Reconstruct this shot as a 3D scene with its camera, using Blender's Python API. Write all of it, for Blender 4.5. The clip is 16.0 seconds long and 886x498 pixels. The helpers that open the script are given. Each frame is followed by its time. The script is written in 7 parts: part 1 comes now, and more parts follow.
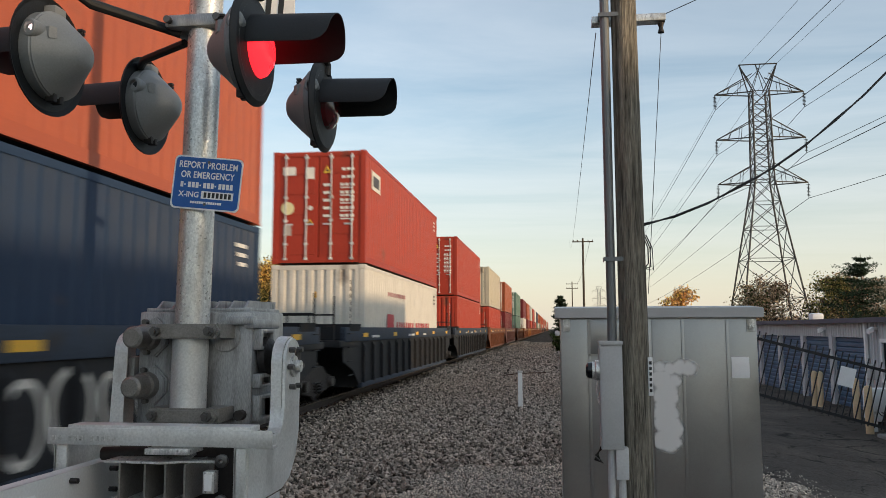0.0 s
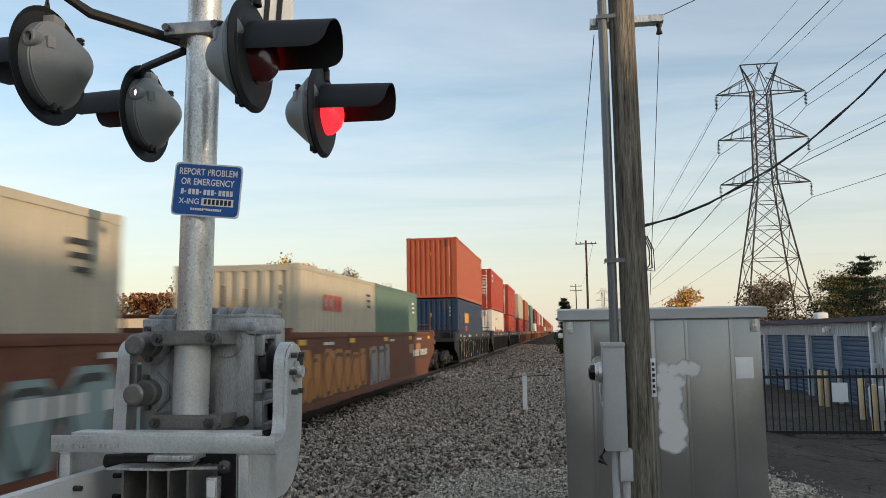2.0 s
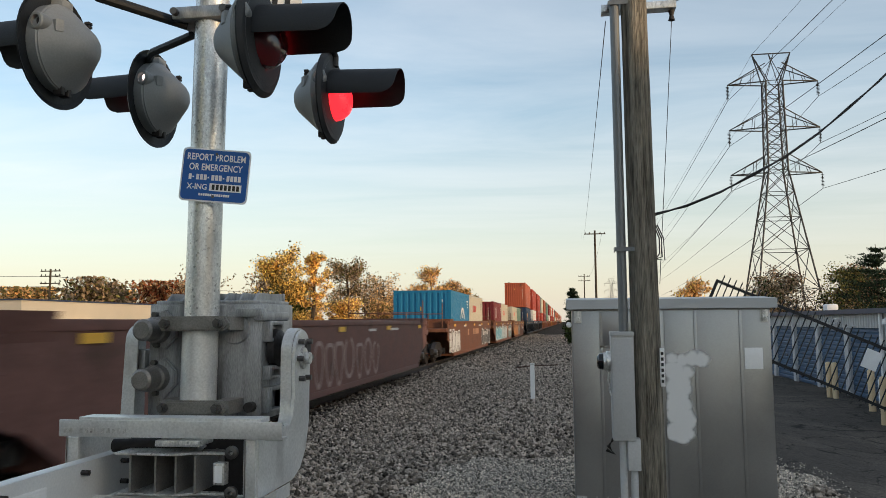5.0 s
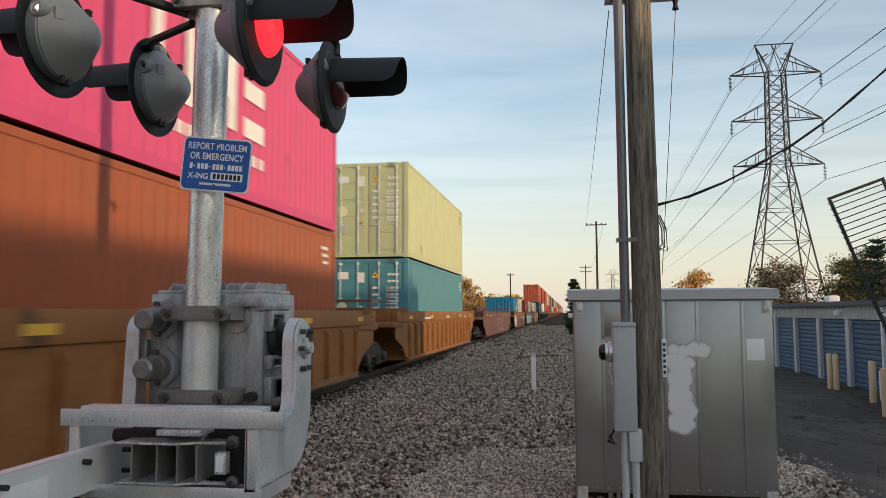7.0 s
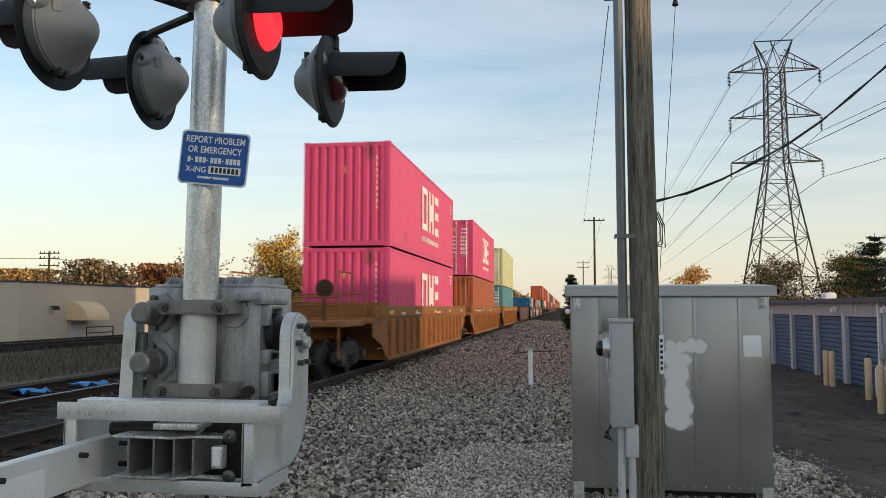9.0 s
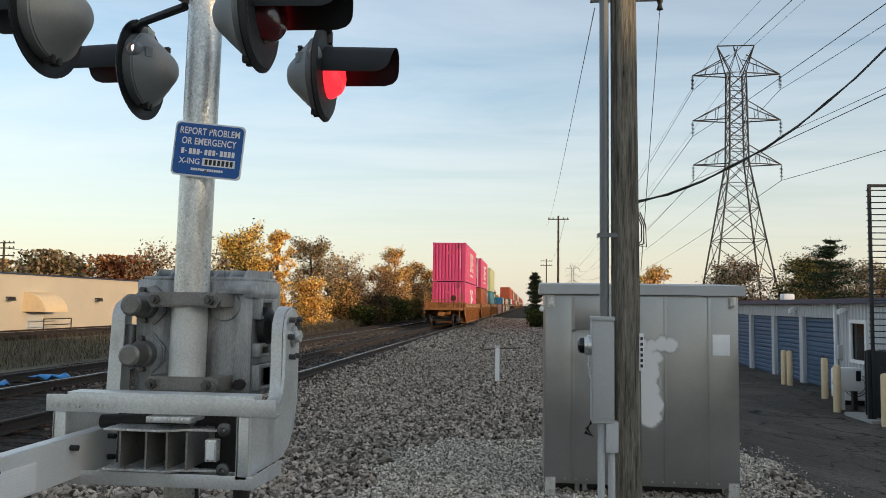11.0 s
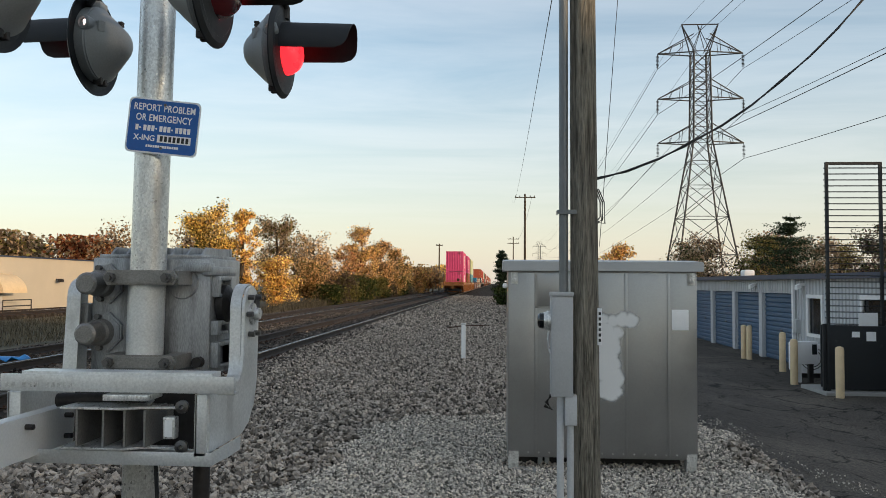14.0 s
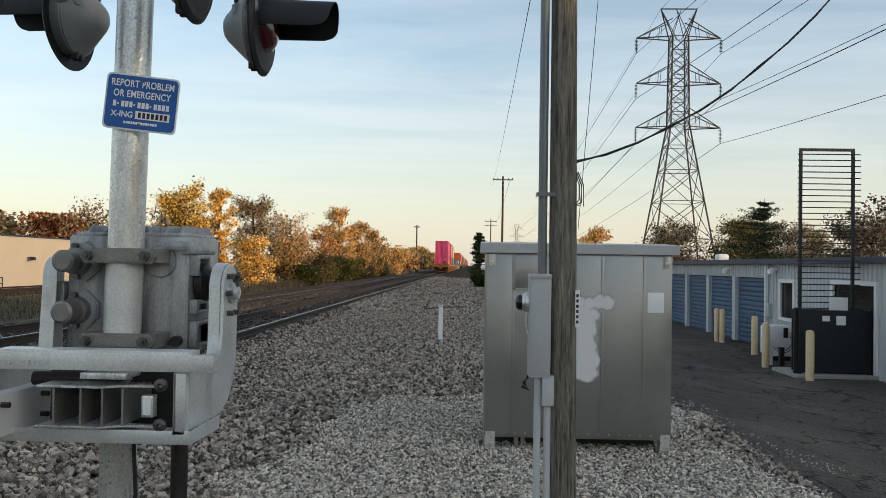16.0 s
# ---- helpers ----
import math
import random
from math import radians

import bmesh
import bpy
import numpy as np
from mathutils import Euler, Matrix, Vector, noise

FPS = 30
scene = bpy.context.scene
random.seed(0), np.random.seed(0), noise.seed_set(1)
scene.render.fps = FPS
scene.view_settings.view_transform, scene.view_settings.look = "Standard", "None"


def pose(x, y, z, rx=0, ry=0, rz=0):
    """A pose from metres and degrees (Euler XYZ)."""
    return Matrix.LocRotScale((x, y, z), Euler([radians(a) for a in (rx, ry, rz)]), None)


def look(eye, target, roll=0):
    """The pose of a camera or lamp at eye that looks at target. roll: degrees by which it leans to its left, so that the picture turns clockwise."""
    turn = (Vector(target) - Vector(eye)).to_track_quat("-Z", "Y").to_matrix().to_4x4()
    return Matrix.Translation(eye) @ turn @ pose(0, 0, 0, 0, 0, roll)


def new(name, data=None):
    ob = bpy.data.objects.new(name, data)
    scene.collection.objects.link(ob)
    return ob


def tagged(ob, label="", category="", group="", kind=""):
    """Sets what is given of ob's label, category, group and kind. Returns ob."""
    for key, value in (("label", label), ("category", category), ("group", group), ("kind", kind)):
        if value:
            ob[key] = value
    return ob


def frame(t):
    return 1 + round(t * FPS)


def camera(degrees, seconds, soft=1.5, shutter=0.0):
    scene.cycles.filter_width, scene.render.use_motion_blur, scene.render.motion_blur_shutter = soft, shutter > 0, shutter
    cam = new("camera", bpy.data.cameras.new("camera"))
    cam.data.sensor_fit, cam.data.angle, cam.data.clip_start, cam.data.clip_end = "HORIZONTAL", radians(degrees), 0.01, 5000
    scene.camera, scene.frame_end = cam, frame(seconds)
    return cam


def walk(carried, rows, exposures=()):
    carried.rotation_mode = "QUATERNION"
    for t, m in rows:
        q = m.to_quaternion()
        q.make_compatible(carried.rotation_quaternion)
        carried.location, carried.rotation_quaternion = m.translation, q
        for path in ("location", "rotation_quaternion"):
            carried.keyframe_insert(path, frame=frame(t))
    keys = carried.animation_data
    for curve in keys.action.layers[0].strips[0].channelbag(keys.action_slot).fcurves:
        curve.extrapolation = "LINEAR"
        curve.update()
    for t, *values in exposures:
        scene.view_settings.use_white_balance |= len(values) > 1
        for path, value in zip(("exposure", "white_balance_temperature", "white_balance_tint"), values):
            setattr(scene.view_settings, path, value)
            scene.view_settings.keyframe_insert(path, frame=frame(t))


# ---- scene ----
cam = camera(59.0, 16.0, 0.7, 0.35)
PATH = [
    (0, (-0.071, 0.175, 1.548), (-0.349, 2.145, 1.751), -0.1),
    (0.5, (-0.063, 0.171, 1.546), (-0.343, 2.14, 1.752), -0.2),
    (1, (-0.062, 0.171, 1.55), (-0.342, 2.14, 1.761), -0.3),
    (1.5, (-0.054, 0.169, 1.549), (-0.336, 2.138, 1.762), -0.6),
    (2, (-0.058, 0.173, 1.546), (-0.344, 2.141, 1.759), -0.8),
    (2.5, (-0.068, 0.183, 1.551), (-0.357, 2.151, 1.762), -0.8),
    (3, (-0.062, 0.169, 1.548), (-0.353, 2.137, 1.759), -0.8),
    (3.5, (-0.066, 0.179, 1.548), (-0.357, 2.147, 1.753), -0.6),
    (4, (-0.064, 0.18, 1.541), (-0.356, 2.149, 1.739), -0.7),
    (4.5, (-0.068, 0.181, 1.539), (-0.368, 2.149, 1.731), -0.7),
    (5, (-0.062, 0.194, 1.539), (-0.37, 2.162, 1.725), -0.4),
    (7.5, (-0.067, 0.208, 1.537), (-0.38, 2.177, 1.694), -0.2),
    (8, (-0.064, 0.21, 1.542), (-0.378, 2.18, 1.695), -0.1),
    (10.5, (-0.135, 0.201, 1.535), (-0.392, 2.179, 1.678), 0.8),
    (11, (-0.187, 0.167, 1.537), (-0.402, 2.15, 1.677), 0.8),
    (11.5, (-0.191, 0.142, 1.528), (-0.373, 2.129, 1.657), 0.6),
    (12, (-0.173, 0.15, 1.524), (-0.327, 2.141, 1.636), 0.6),
    (12.5, (-0.159, 0.156, 1.525), (-0.285, 2.149, 1.633), 0.8),
    (13, (-0.151, 0.15, 1.529), (-0.277, 2.143, 1.636), 0.8),
    (13.5, (-0.151, 0.156, 1.526), (-0.281, 2.149, 1.621), 0.4),
    (14, (-0.147, 0.148, 1.528), (-0.279, 2.141, 1.614), 0.4),
    (14.5, (-0.152, 0.151, 1.527), (-0.273, 2.146, 1.59), 0.6),
    (15, (-0.163, 0.145, 1.53), (-0.27, 2.141, 1.588), 1.0),
    (15.5, (-0.168, 0.146, 1.524), (-0.249, 2.144, 1.569), 0.9),
    (16, (-0.159, 0.14, 1.524), (-0.233, 2.138, 1.564), 0.9),
]
walk(cam, [(t, look(eye, target, roll)) for t, eye, target, roll in PATH], [(0, 0.95, 6650, 10), (16, 0.97, 6650, 10)])

# ---- world and light ----
SUN_AZ, SUN_EL = 118.0, 7.0      # degrees clockwise from +y; the sun is low, behind and to the right
world = bpy.data.worlds.new("world")
scene.world = world
world.use_nodes = True
wn, wl = world.node_tree.nodes, world.node_tree.links
wn.clear()
sky = wn.new("ShaderNodeTexSky")
sky.sky_type = "NISHITA"
sky.sun_disc = False
sky.sun_elevation, sky.sun_rotation = radians(SUN_EL), radians(SUN_AZ)
sky.air_density, sky.dust_density, sky.ozone_density = 1.0, 0.9, 1.8
geo = wn.new("ShaderNodeTexCoord")
sep = wn.new("ShaderNodeSeparateXYZ")
wl.new(geo.outputs["Generated"], sep.inputs[0])
# thin streaked cloud: the view direction projected on a high flat layer
zc = wn.new("ShaderNodeMath"); zc.operation = "MAXIMUM"; zc.inputs[1].default_value = 0.04
wl.new(sep.outputs["Z"], zc.inputs[0])
dx = wn.new("ShaderNodeMath"); dx.operation = "DIVIDE"
dy = wn.new("ShaderNodeMath"); dy.operation = "DIVIDE"
wl.new(sep.outputs["X"], dx.inputs[0]); wl.new(zc.outputs[0], dx.inputs[1])
wl.new(sep.outputs["Y"], dy.inputs[0]); wl.new(zc.outputs[0], dy.inputs[1])
comb = wn.new("ShaderNodeCombineXYZ")
wl.new(dx.outputs[0], comb.inputs[0]); wl.new(dy.outputs[0], comb.inputs[1])
mp = wn.new("ShaderNodeMapping")
mp.inputs["Scale"].default_value = (0.34, 0.7, 1.0)
mp.inputs["Rotation"].default_value = (0, 0, 0.12)
wl.new(comb.outputs[0], mp.inputs[0])
nz = wn.new("ShaderNodeTexNoise")
nz.inputs["Scale"].default_value = 1.1
nz.inputs["Detail"].default_value = 7
nz.inputs["Roughness"].default_value = 0.6
nz.inputs["Distortion"].default_value = 0.5
wl.new(mp.outputs[0], nz.inputs[0])
cr = wn.new("ShaderNodeValToRGB")
cr.color_ramp.elements[0].position, cr.color_ramp.elements[0].color = 0.28, (0.05, 0.05, 0.05, 1)
cr.color_ramp.elements[1].position, cr.color_ramp.elements[1].color = 0.80, (0.42, 0.42, 0.42, 1)
wl.new(nz.outputs[0], cr.inputs[0])
fade = wn.new("ShaderNodeMapRange")       # cloud thins out towards the horizon
fade.inputs[1].default_value, fade.inputs[2].default_value = 0.03, 0.16
wl.new(sep.outputs["Z"], fade.inputs[0])
fm = wn.new("ShaderNodeMath"); fm.operation = "MULTIPLY"
wl.new(cr.outputs[0], fm.inputs[0]); wl.new(fade.outputs[0], fm.inputs[1])
mixc = wn.new("ShaderNodeMixRGB")
mixc.inputs[2].default_value = (4.55, 4.62, 4.72, 1)
wl.new(fm.outputs[0], mixc.inputs[0]); wl.new(sky.outputs[0], mixc.inputs[1])
haze = wn.new("ShaderNodeMapRange")       # pale warm haze low in the sky
haze.inputs[1].default_value, haze.inputs[2].default_value = 0.26, -0.02
haze.inputs[3].default_value, haze.inputs[4].default_value = 0.0, 0.8
wl.new(sep.outputs["Z"], haze.inputs[0])
mixh = wn.new("ShaderNodeMixRGB")
mixh.inputs[2].default_value = (3.35, 3.12, 2.86, 1)
wl.new(haze.outputs[0], mixh.inputs[0]); wl.new(mixc.outputs[0], mixh.inputs[1])
bg = wn.new("ShaderNodeBackground")
bg.inputs[1].default_value = 0.14
wl.new(mixh.outputs[0], bg.inputs[0])
wo = wn.new("ShaderNodeOutputWorld")
wl.new(bg.outputs[0], wo.inputs[0])

sun = new("sun", bpy.data.lights.new("sun", "SUN"))
sun.data.energy, sun.data.angle, sun.data.color = 1.45, radians(0.6), (1.0, 0.72, 0.44)
sa, se = radians(SUN_AZ), radians(SUN_EL)
to_sun = Vector((math.sin(sa) * math.cos(se), math.cos(sa) * math.cos(se), math.sin(se)))
sun.matrix_world = look(tuple(to_sun * 300), (0, 0, 0))


# ---- materials ----
def material(name, color, rough=0.6, metal=0.0, vary=0.25, scale=6.0, bump=0.15, fine=60.0, dirt=None, dirt_at=0.62,
             own=False, island=False, stretch=(1, 1, 1), emit=0.0, rand=0.0, coat=0.0):
    """Base colour with two scales of variation, stains and fine relief. own: the object's own colour; island: tone per piece."""
    m = bpy.data.materials.new(name)
    m.use_nodes = True
    n, l = m.node_tree.nodes, m.node_tree.links
    b = n["Principled BSDF"]
    tc = n.new("ShaderNodeTexCoord")
    mpn = n.new("ShaderNodeMapping")
    mpn.inputs["Scale"].default_value = stretch
    l.new(tc.outputs["Object"], mpn.inputs[0])
    big = n.new("ShaderNodeTexNoise")
    big.inputs["Scale"].default_value, big.inputs["Detail"].default_value = scale, 5
    small = n.new("ShaderNodeTexNoise")
    small.inputs["Scale"].default_value, small.inputs["Detail"].default_value = fine, 3
    l.new(mpn.outputs[0], big.inputs[0]); l.new(mpn.outputs[0], small.inputs[0])
    add = n.new("ShaderNodeMath"); add.operation = "ADD"
    l.new(big.outputs[0], add.inputs[0]); l.new(small.outputs[0], add.inputs[1])
    rng = n.new("ShaderNodeMapRange")
    rng.inputs[1].default_value, rng.inputs[2].default_value = 0.6, 1.4
    rng.inputs[3].default_value, rng.inputs[4].default_value = 1 - vary, 1 + vary
    l.new(add.outputs[0], rng.inputs[0])
    val = rng.outputs[0]
    if island or rand:
        if island:
            r = n.new("ShaderNodeNewGeometry").outputs["Random Per Island"]
        else:
            r = n.new("ShaderNodeObjectInfo").outputs["Random"]
        rr = n.new("ShaderNodeMapRange")
        k = 0.85 if island else rand
        rr.inputs[3].default_value, rr.inputs[4].default_value = 1 - k, 1 + k
        l.new(r, rr.inputs[0])
        mu = n.new("ShaderNodeMath"); mu.operation = "MULTIPLY"
        l.new(val, mu.inputs[0]); l.new(rr.outputs[0], mu.inputs[1])
        val = mu.outputs[0]
    mul = n.new("ShaderNodeVectorMath"); mul.operation = "SCALE"
    if own:
        l.new(n.new("ShaderNodeObjectInfo").outputs["Color"], mul.inputs[0])
    else:
        mul.inputs[0].default_value = color
    l.new(val, mul.inputs["Scale"])
    col = mul.outputs[0]
    if dirt:
        dn = n.new("ShaderNodeTexNoise")
        dn.inputs["Scale"].default_value, dn.inputs["Detail"].default_value = scale * 0.6, 8
        dm = n.new("ShaderNodeMapping")
        dm.inputs["Location"].default_value = (3.1, 7.7, 1.3)
        dm.inputs["Scale"].default_value = stretch
        l.new(tc.outputs["Object"], dm.inputs[0]); l.new(dm.outputs[0], dn.inputs[0])
        dr = n.new("ShaderNodeMapRange")
        dr.inputs[1].default_value, dr.inputs[2].default_value = dirt_at - 0.06, dirt_at + 0.1
        l.new(dn.outputs[0], dr.inputs[0])
        mx = n.new("ShaderNodeMixRGB")
        mx.inputs[2].default_value = (*dirt, 1)
        l.new(dr.outputs[0], mx.inputs[0]); l.new(col, mx.inputs[1])
        col = mx.outputs[0]
    l.new(col, b.inputs["Base Color"])
    b.inputs["Metallic"].default_value = metal
    if rough >= 0.8:
        b.inputs["Specular IOR Level"].default_value = 0.12
    rv = n.new("ShaderNodeMapRange")
    rv.inputs[3].default_value, rv.inputs[4].default_value = max(0.05, rough - 0.12), min(1, rough + 0.12)
    l.new(big.outputs[0], rv.inputs[0]); l.new(rv.outputs[0], b.inputs["Roughness"])
    if bump:
        bp = n.new("ShaderNodeBump")
        bp.inputs["Strength"].default_value, bp.inputs["Distance"].default_value = bump, 0.02
        l.new(add.outputs[0], bp.inputs["Height"]); l.new(bp.outputs[0], b.inputs["Normal"])
    if emit:
        b.inputs["Emission Color"].default_value = (*color, 1)
        b.inputs["Emission Strength"].default_value = emit
    if coat:
        b.inputs["Coat Weight"].default_value = coat
    return m


def galvanised(name, base):
    """Zinc coat: small crystals of differing tone and gloss, dull streaks down the pipe."""
    m = material(name, base, 0.38, 0.6, 0.3, 9, 0.05, 150, dirt=(0.33, 0.325, 0.31), dirt_at=0.6, stretch=(2.2, 2.2, 0.4))
    n, l = m.node_tree.nodes, m.node_tree.links
    b = n["Principled BSDF"]
    tc = n.new("ShaderNodeTexCoord")
    vo = n.new("ShaderNodeTexVoronoi"); vo.inputs["Scale"].default_value = 130
    l.new(tc.outputs["Object"], vo.inputs["Vector"])
    bw = n.new("ShaderNodeRGBToBW"); l.new(vo.outputs["Color"], bw.inputs[0])
    tone = n.new("ShaderNodeMapRange"); tone.inputs[3].default_value, tone.inputs[4].default_value = 0.78, 1.22
    l.new(bw.outputs[0], tone.inputs[0])
    sc = n.new("ShaderNodeVectorMath"); sc.operation = "SCALE"
    l.new(b.inputs["Base Color"].links[0].from_socket, sc.inputs[0]); l.new(tone.outputs[0], sc.inputs["Scale"])
    l.new(sc.outputs[0], b.inputs["Base Color"])
    gl = n.new("ShaderNodeMapRange"); gl.inputs[3].default_value, gl.inputs[4].default_value = 0.5, 0.24
    l.new(bw.outputs[0], gl.inputs[0]); l.new(gl.outputs[0], b.inputs["Roughness"])
    return m


def fading_coat(name, color):
    """Sprayed paint that thins out to nothing by the mesh's own cover value."""
    m = material(name, color, 0.42, 0.1, 0.05, 3, 0.02, 90)
    n, l = m.node_tree.nodes, m.node_tree.links
    at = n.new("ShaderNodeAttribute"); at.attribute_name = "cover"
    l.new(at.outputs["Fac"], n["Principled BSDF"].inputs["Alpha"])
    return m


def cracked_asphalt(name):
    """Worn asphalt: aggregate, broad stains, dusty brown wear and a net of dark cracks."""
    m = material(name, (0.078, 0.068, 0.058), 0.92, 0, 0.45, 0.5, 0.7, 45, dirt=(0.125, 0.106, 0.086), dirt_at=0.57)
    n, l = m.node_tree.nodes, m.node_tree.links
    b = n["Principled BSDF"]
    tc = n.new("ShaderNodeTexCoord")
    warp = n.new("ShaderNodeTexNoise"); warp.inputs["Scale"].default_value, warp.inputs["Detail"].default_value = 1.6, 4
    l.new(tc.outputs["Object"], warp.inputs["Vector"])
    mv = n.new("ShaderNodeVectorMath"); mv.operation = "MULTIPLY_ADD"
    mv.inputs[1].default_value = (1.3, 1.3, 0)
    l.new(warp.outputs["Color"], mv.inputs[0]); l.new(tc.outputs["Object"], mv.inputs[2])
    vo = n.new("ShaderNodeTexVoronoi"); vo.feature = "DISTANCE_TO_EDGE"; vo.inputs["Scale"].default_value = 0.8
    l.new(mv.outputs[0], vo.inputs["Vector"])
    crack = n.new("ShaderNodeMapRange"); crack.inputs[1].default_value, crack.inputs[2].default_value = 0.006, 0.022
    crack.inputs[3].default_value, crack.inputs[4].default_value = 0.3, 1.0
    l.new(vo.outputs["Distance"], crack.inputs[0])
    grit = n.new("ShaderNodeTexVoronoi"); grit.inputs["Scale"].default_value = 55
    l.new(tc.outputs["Object"], grit.inputs["Vector"])
    gb = n.new("ShaderNodeRGBToBW"); l.new(grit.outputs["Color"], gb.inputs[0])
    gr = n.new("ShaderNodeMapRange"); gr.inputs[3].default_value, gr.inputs[4].default_value = 0.45, 1.65
    l.new(gb.outputs[0], gr.inputs[0])
    mu = n.new("ShaderNodeMath"); mu.operation = "MULTIPLY"
    l.new(crack.outputs[0], mu.inputs[0]); l.new(gr.outputs[0], mu.inputs[1])
    sc = n.new("ShaderNodeVectorMath"); sc.operation = "SCALE"
    l.new(b.inputs["Base Color"].links[0].from_socket, sc.inputs[0]); l.new(mu.outputs[0], sc.inputs["Scale"])
    l.new(sc.outputs[0], b.inputs["Base Color"])
    return m


def leaf_material(name, color):
    """Thin leaves: each its own tone, some light passes through."""
    m = material(name, color, 0.8, 0, 0.3, 0.6, 0, 5, island=True)
    n, l = m.node_tree.nodes, m.node_tree.links
    b = n["Principled BSDF"]
    tr = n.new("ShaderNodeBsdfTranslucent")
    l.new(b.inputs["Base Color"].links[0].from_socket, tr.inputs["Color"])
    mx = n.new("ShaderNodeMixShader"); mx.inputs[0].default_value = 0.42
    l.new(b.outputs[0], mx.inputs[1]); l.new(tr.outputs[0], mx.inputs[2])
    l.new(mx.outputs[0], n["Material Output"].inputs["Surface"])
    return m


M = {}
M["paint"] = material("container_paint", (1, 1, 1), 0.5, 0, 0.13, 1.6, 0.05, 30, dirt=(0.10, 0.06, 0.04), dirt_at=0.72, own=True)
M["car_paint"] = material("railcar_paint", (1, 1, 1), 0.6, 0, 0.35, 2.2, 0.1, 25, dirt=(0.05, 0.035, 0.025), dirt_at=0.66, own=True)
for key in ("paint", "car_paint"):
    M[key].node_tree.nodes["Principled BSDF"].inputs["Specular IOR Level"].default_value = 0.22
M["marking"] = material("marking_paint", (1, 1, 1), 0.5, 0, 0.12, 3, 0.02, 40, own=True)
M["galv"] = galvanised("galvanised_steel", (0.66, 0.66, 0.64))
M["cast"] = material("cast_aluminium", (0.36, 0.365, 0.37), 0.42, 0.4, 0.5, 7, 0.04, 150, dirt=(0.075, 0.072, 0.07), dirt_at=0.62, stretch=(2.6, 2.6, 0.35))
M["alu"] = material("aluminium", (0.69, 0.695, 0.68), 0.4, 0.45, 0.22, 5, 0.04, 110, dirt=(0.33, 0.325, 0.31), dirt_at=0.66)
M["housing"] = material("grey_lamp_housing", (0.25, 0.262, 0.262), 0.5, 0.1, 0.12, 9, 0.04, 140)
M["black"] = material("black_paint", (0.009, 0.011, 0.013), 0.62, 0, 0.4, 9, 0.08, 140, dirt=(0.05, 0.05, 0.05), dirt_at=0.72)
M["rust"] = material("rusted_steel", (0.085, 0.05, 0.035), 0.8, 0.2, 0.35, 8, 0.3, 70)
M["dark_steel"] = material("dark_steel", (0.045, 0.04, 0.038), 0.6, 0.5, 0.3, 6, 0.2, 50)
M["bolt"] = material("bolt_steel", (0.13, 0.125, 0.12), 0.4, 0.8, 0.2, 30, 0.1, 200)
M["rail_side"] = material("brown_rail_side", (0.035, 0.026, 0.022), 0.7, 0.3, 0.3, 8, 0.2, 70, stretch=(1, 0.2, 1))
M["rail_top"] = material("polished_rail", (0.78, 0.74, 0.70), 0.2, 1.0, 0.1, 20, 0.03, 200, stretch=(1, 0.05, 1))
M["tie"] = material("wood_tie", (0.05, 0.04, 0.033), 0.85, 0, 0.4, 5, 0.6, 40, stretch=(0.3, 3, 3), rand=0.3)
M["ballast"] = material("ballast_stone", (0.33, 0.282, 0.234), 0.85, 0, 0.3, 9, 0.3, 60, island=True)
# oily stone, with the track bed's shadow put into its dark colour
M["track_ballast"] = material("oily_shaded_track_ballast", (0.11, 0.092, 0.078), 0.85, 0, 0.3, 9, 0.3, 60, island=True)
M["gravel"] = material("light_gravel", (0.51, 0.455, 0.385), 0.85, 0, 0.25, 9, 0.3, 60, island=True)
M["cabinet"] = material("cabinet_aluminium", (0.36, 0.358, 0.352), 0.34, 0.8, 0.16, 1.6, 0.03, 130, dirt=(0.25, 0.245, 0.235), dirt_at=0.6)
M["patch"] = fading_coat("silver_cover_paint", (0.76, 0.76, 0.75))
M["wood"] = material("weathered_pole_wood", (0.27, 0.245, 0.20), 0.88, 0, 0.95, 13, 1.0, 70, stretch=(4, 4, 0.2), dirt=(0.05, 0.043, 0.034), dirt_at=0.6)
M["meter"] = material("grey_enclosure_paint", (0.46, 0.47, 0.47), 0.5, 0, 0.1, 4, 0.04, 100)
M["pvc"] = material("grey_conduit", (0.56, 0.57, 0.57), 0.5, 0, 0.12, 6, 0.03, 90)
M["steel_conduit"] = material("dull_steel_conduit", (0.17, 0.18, 0.185), 0.45, 0.4, 0.2, 6, 0.03, 90, stretch=(2, 2, 0.3))
M["arm_paint"] = material("pale_gate_arm", (0.76, 0.76, 0.74), 0.45, 0.1, 0.1, 4, 0.03, 110)
M["clamp"] = material("brown_grey_casting", (0.25, 0.238, 0.222), 0.45, 0.5, 0.35, 12, 0.05, 140)
M["blue"] = material("blue_sign_sheeting", (0.012, 0.11, 0.40), 0.55, 0, 0.08, 12, 0.02, 120)
M["white"] = material("white_paint", (0.88, 0.88, 0.87), 0.5, 0, 0.06, 8, 0.02, 90)
M["black_ink"] = material("black_ink", (0.02, 0.02, 0.02), 0.5, 0, 0.1, 8, 0.0, 90)
M["lens_dark"] = material("unlit_red_lens", (0.10, 0.008, 0.012), 0.12, 0, 0.1, 20, 0.05, 160, coat=0.6)
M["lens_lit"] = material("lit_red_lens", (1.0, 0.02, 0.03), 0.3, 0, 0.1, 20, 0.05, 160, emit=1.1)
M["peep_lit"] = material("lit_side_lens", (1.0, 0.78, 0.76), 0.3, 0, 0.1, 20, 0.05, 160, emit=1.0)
M["asphalt"] = cracked_asphalt("asphalt")
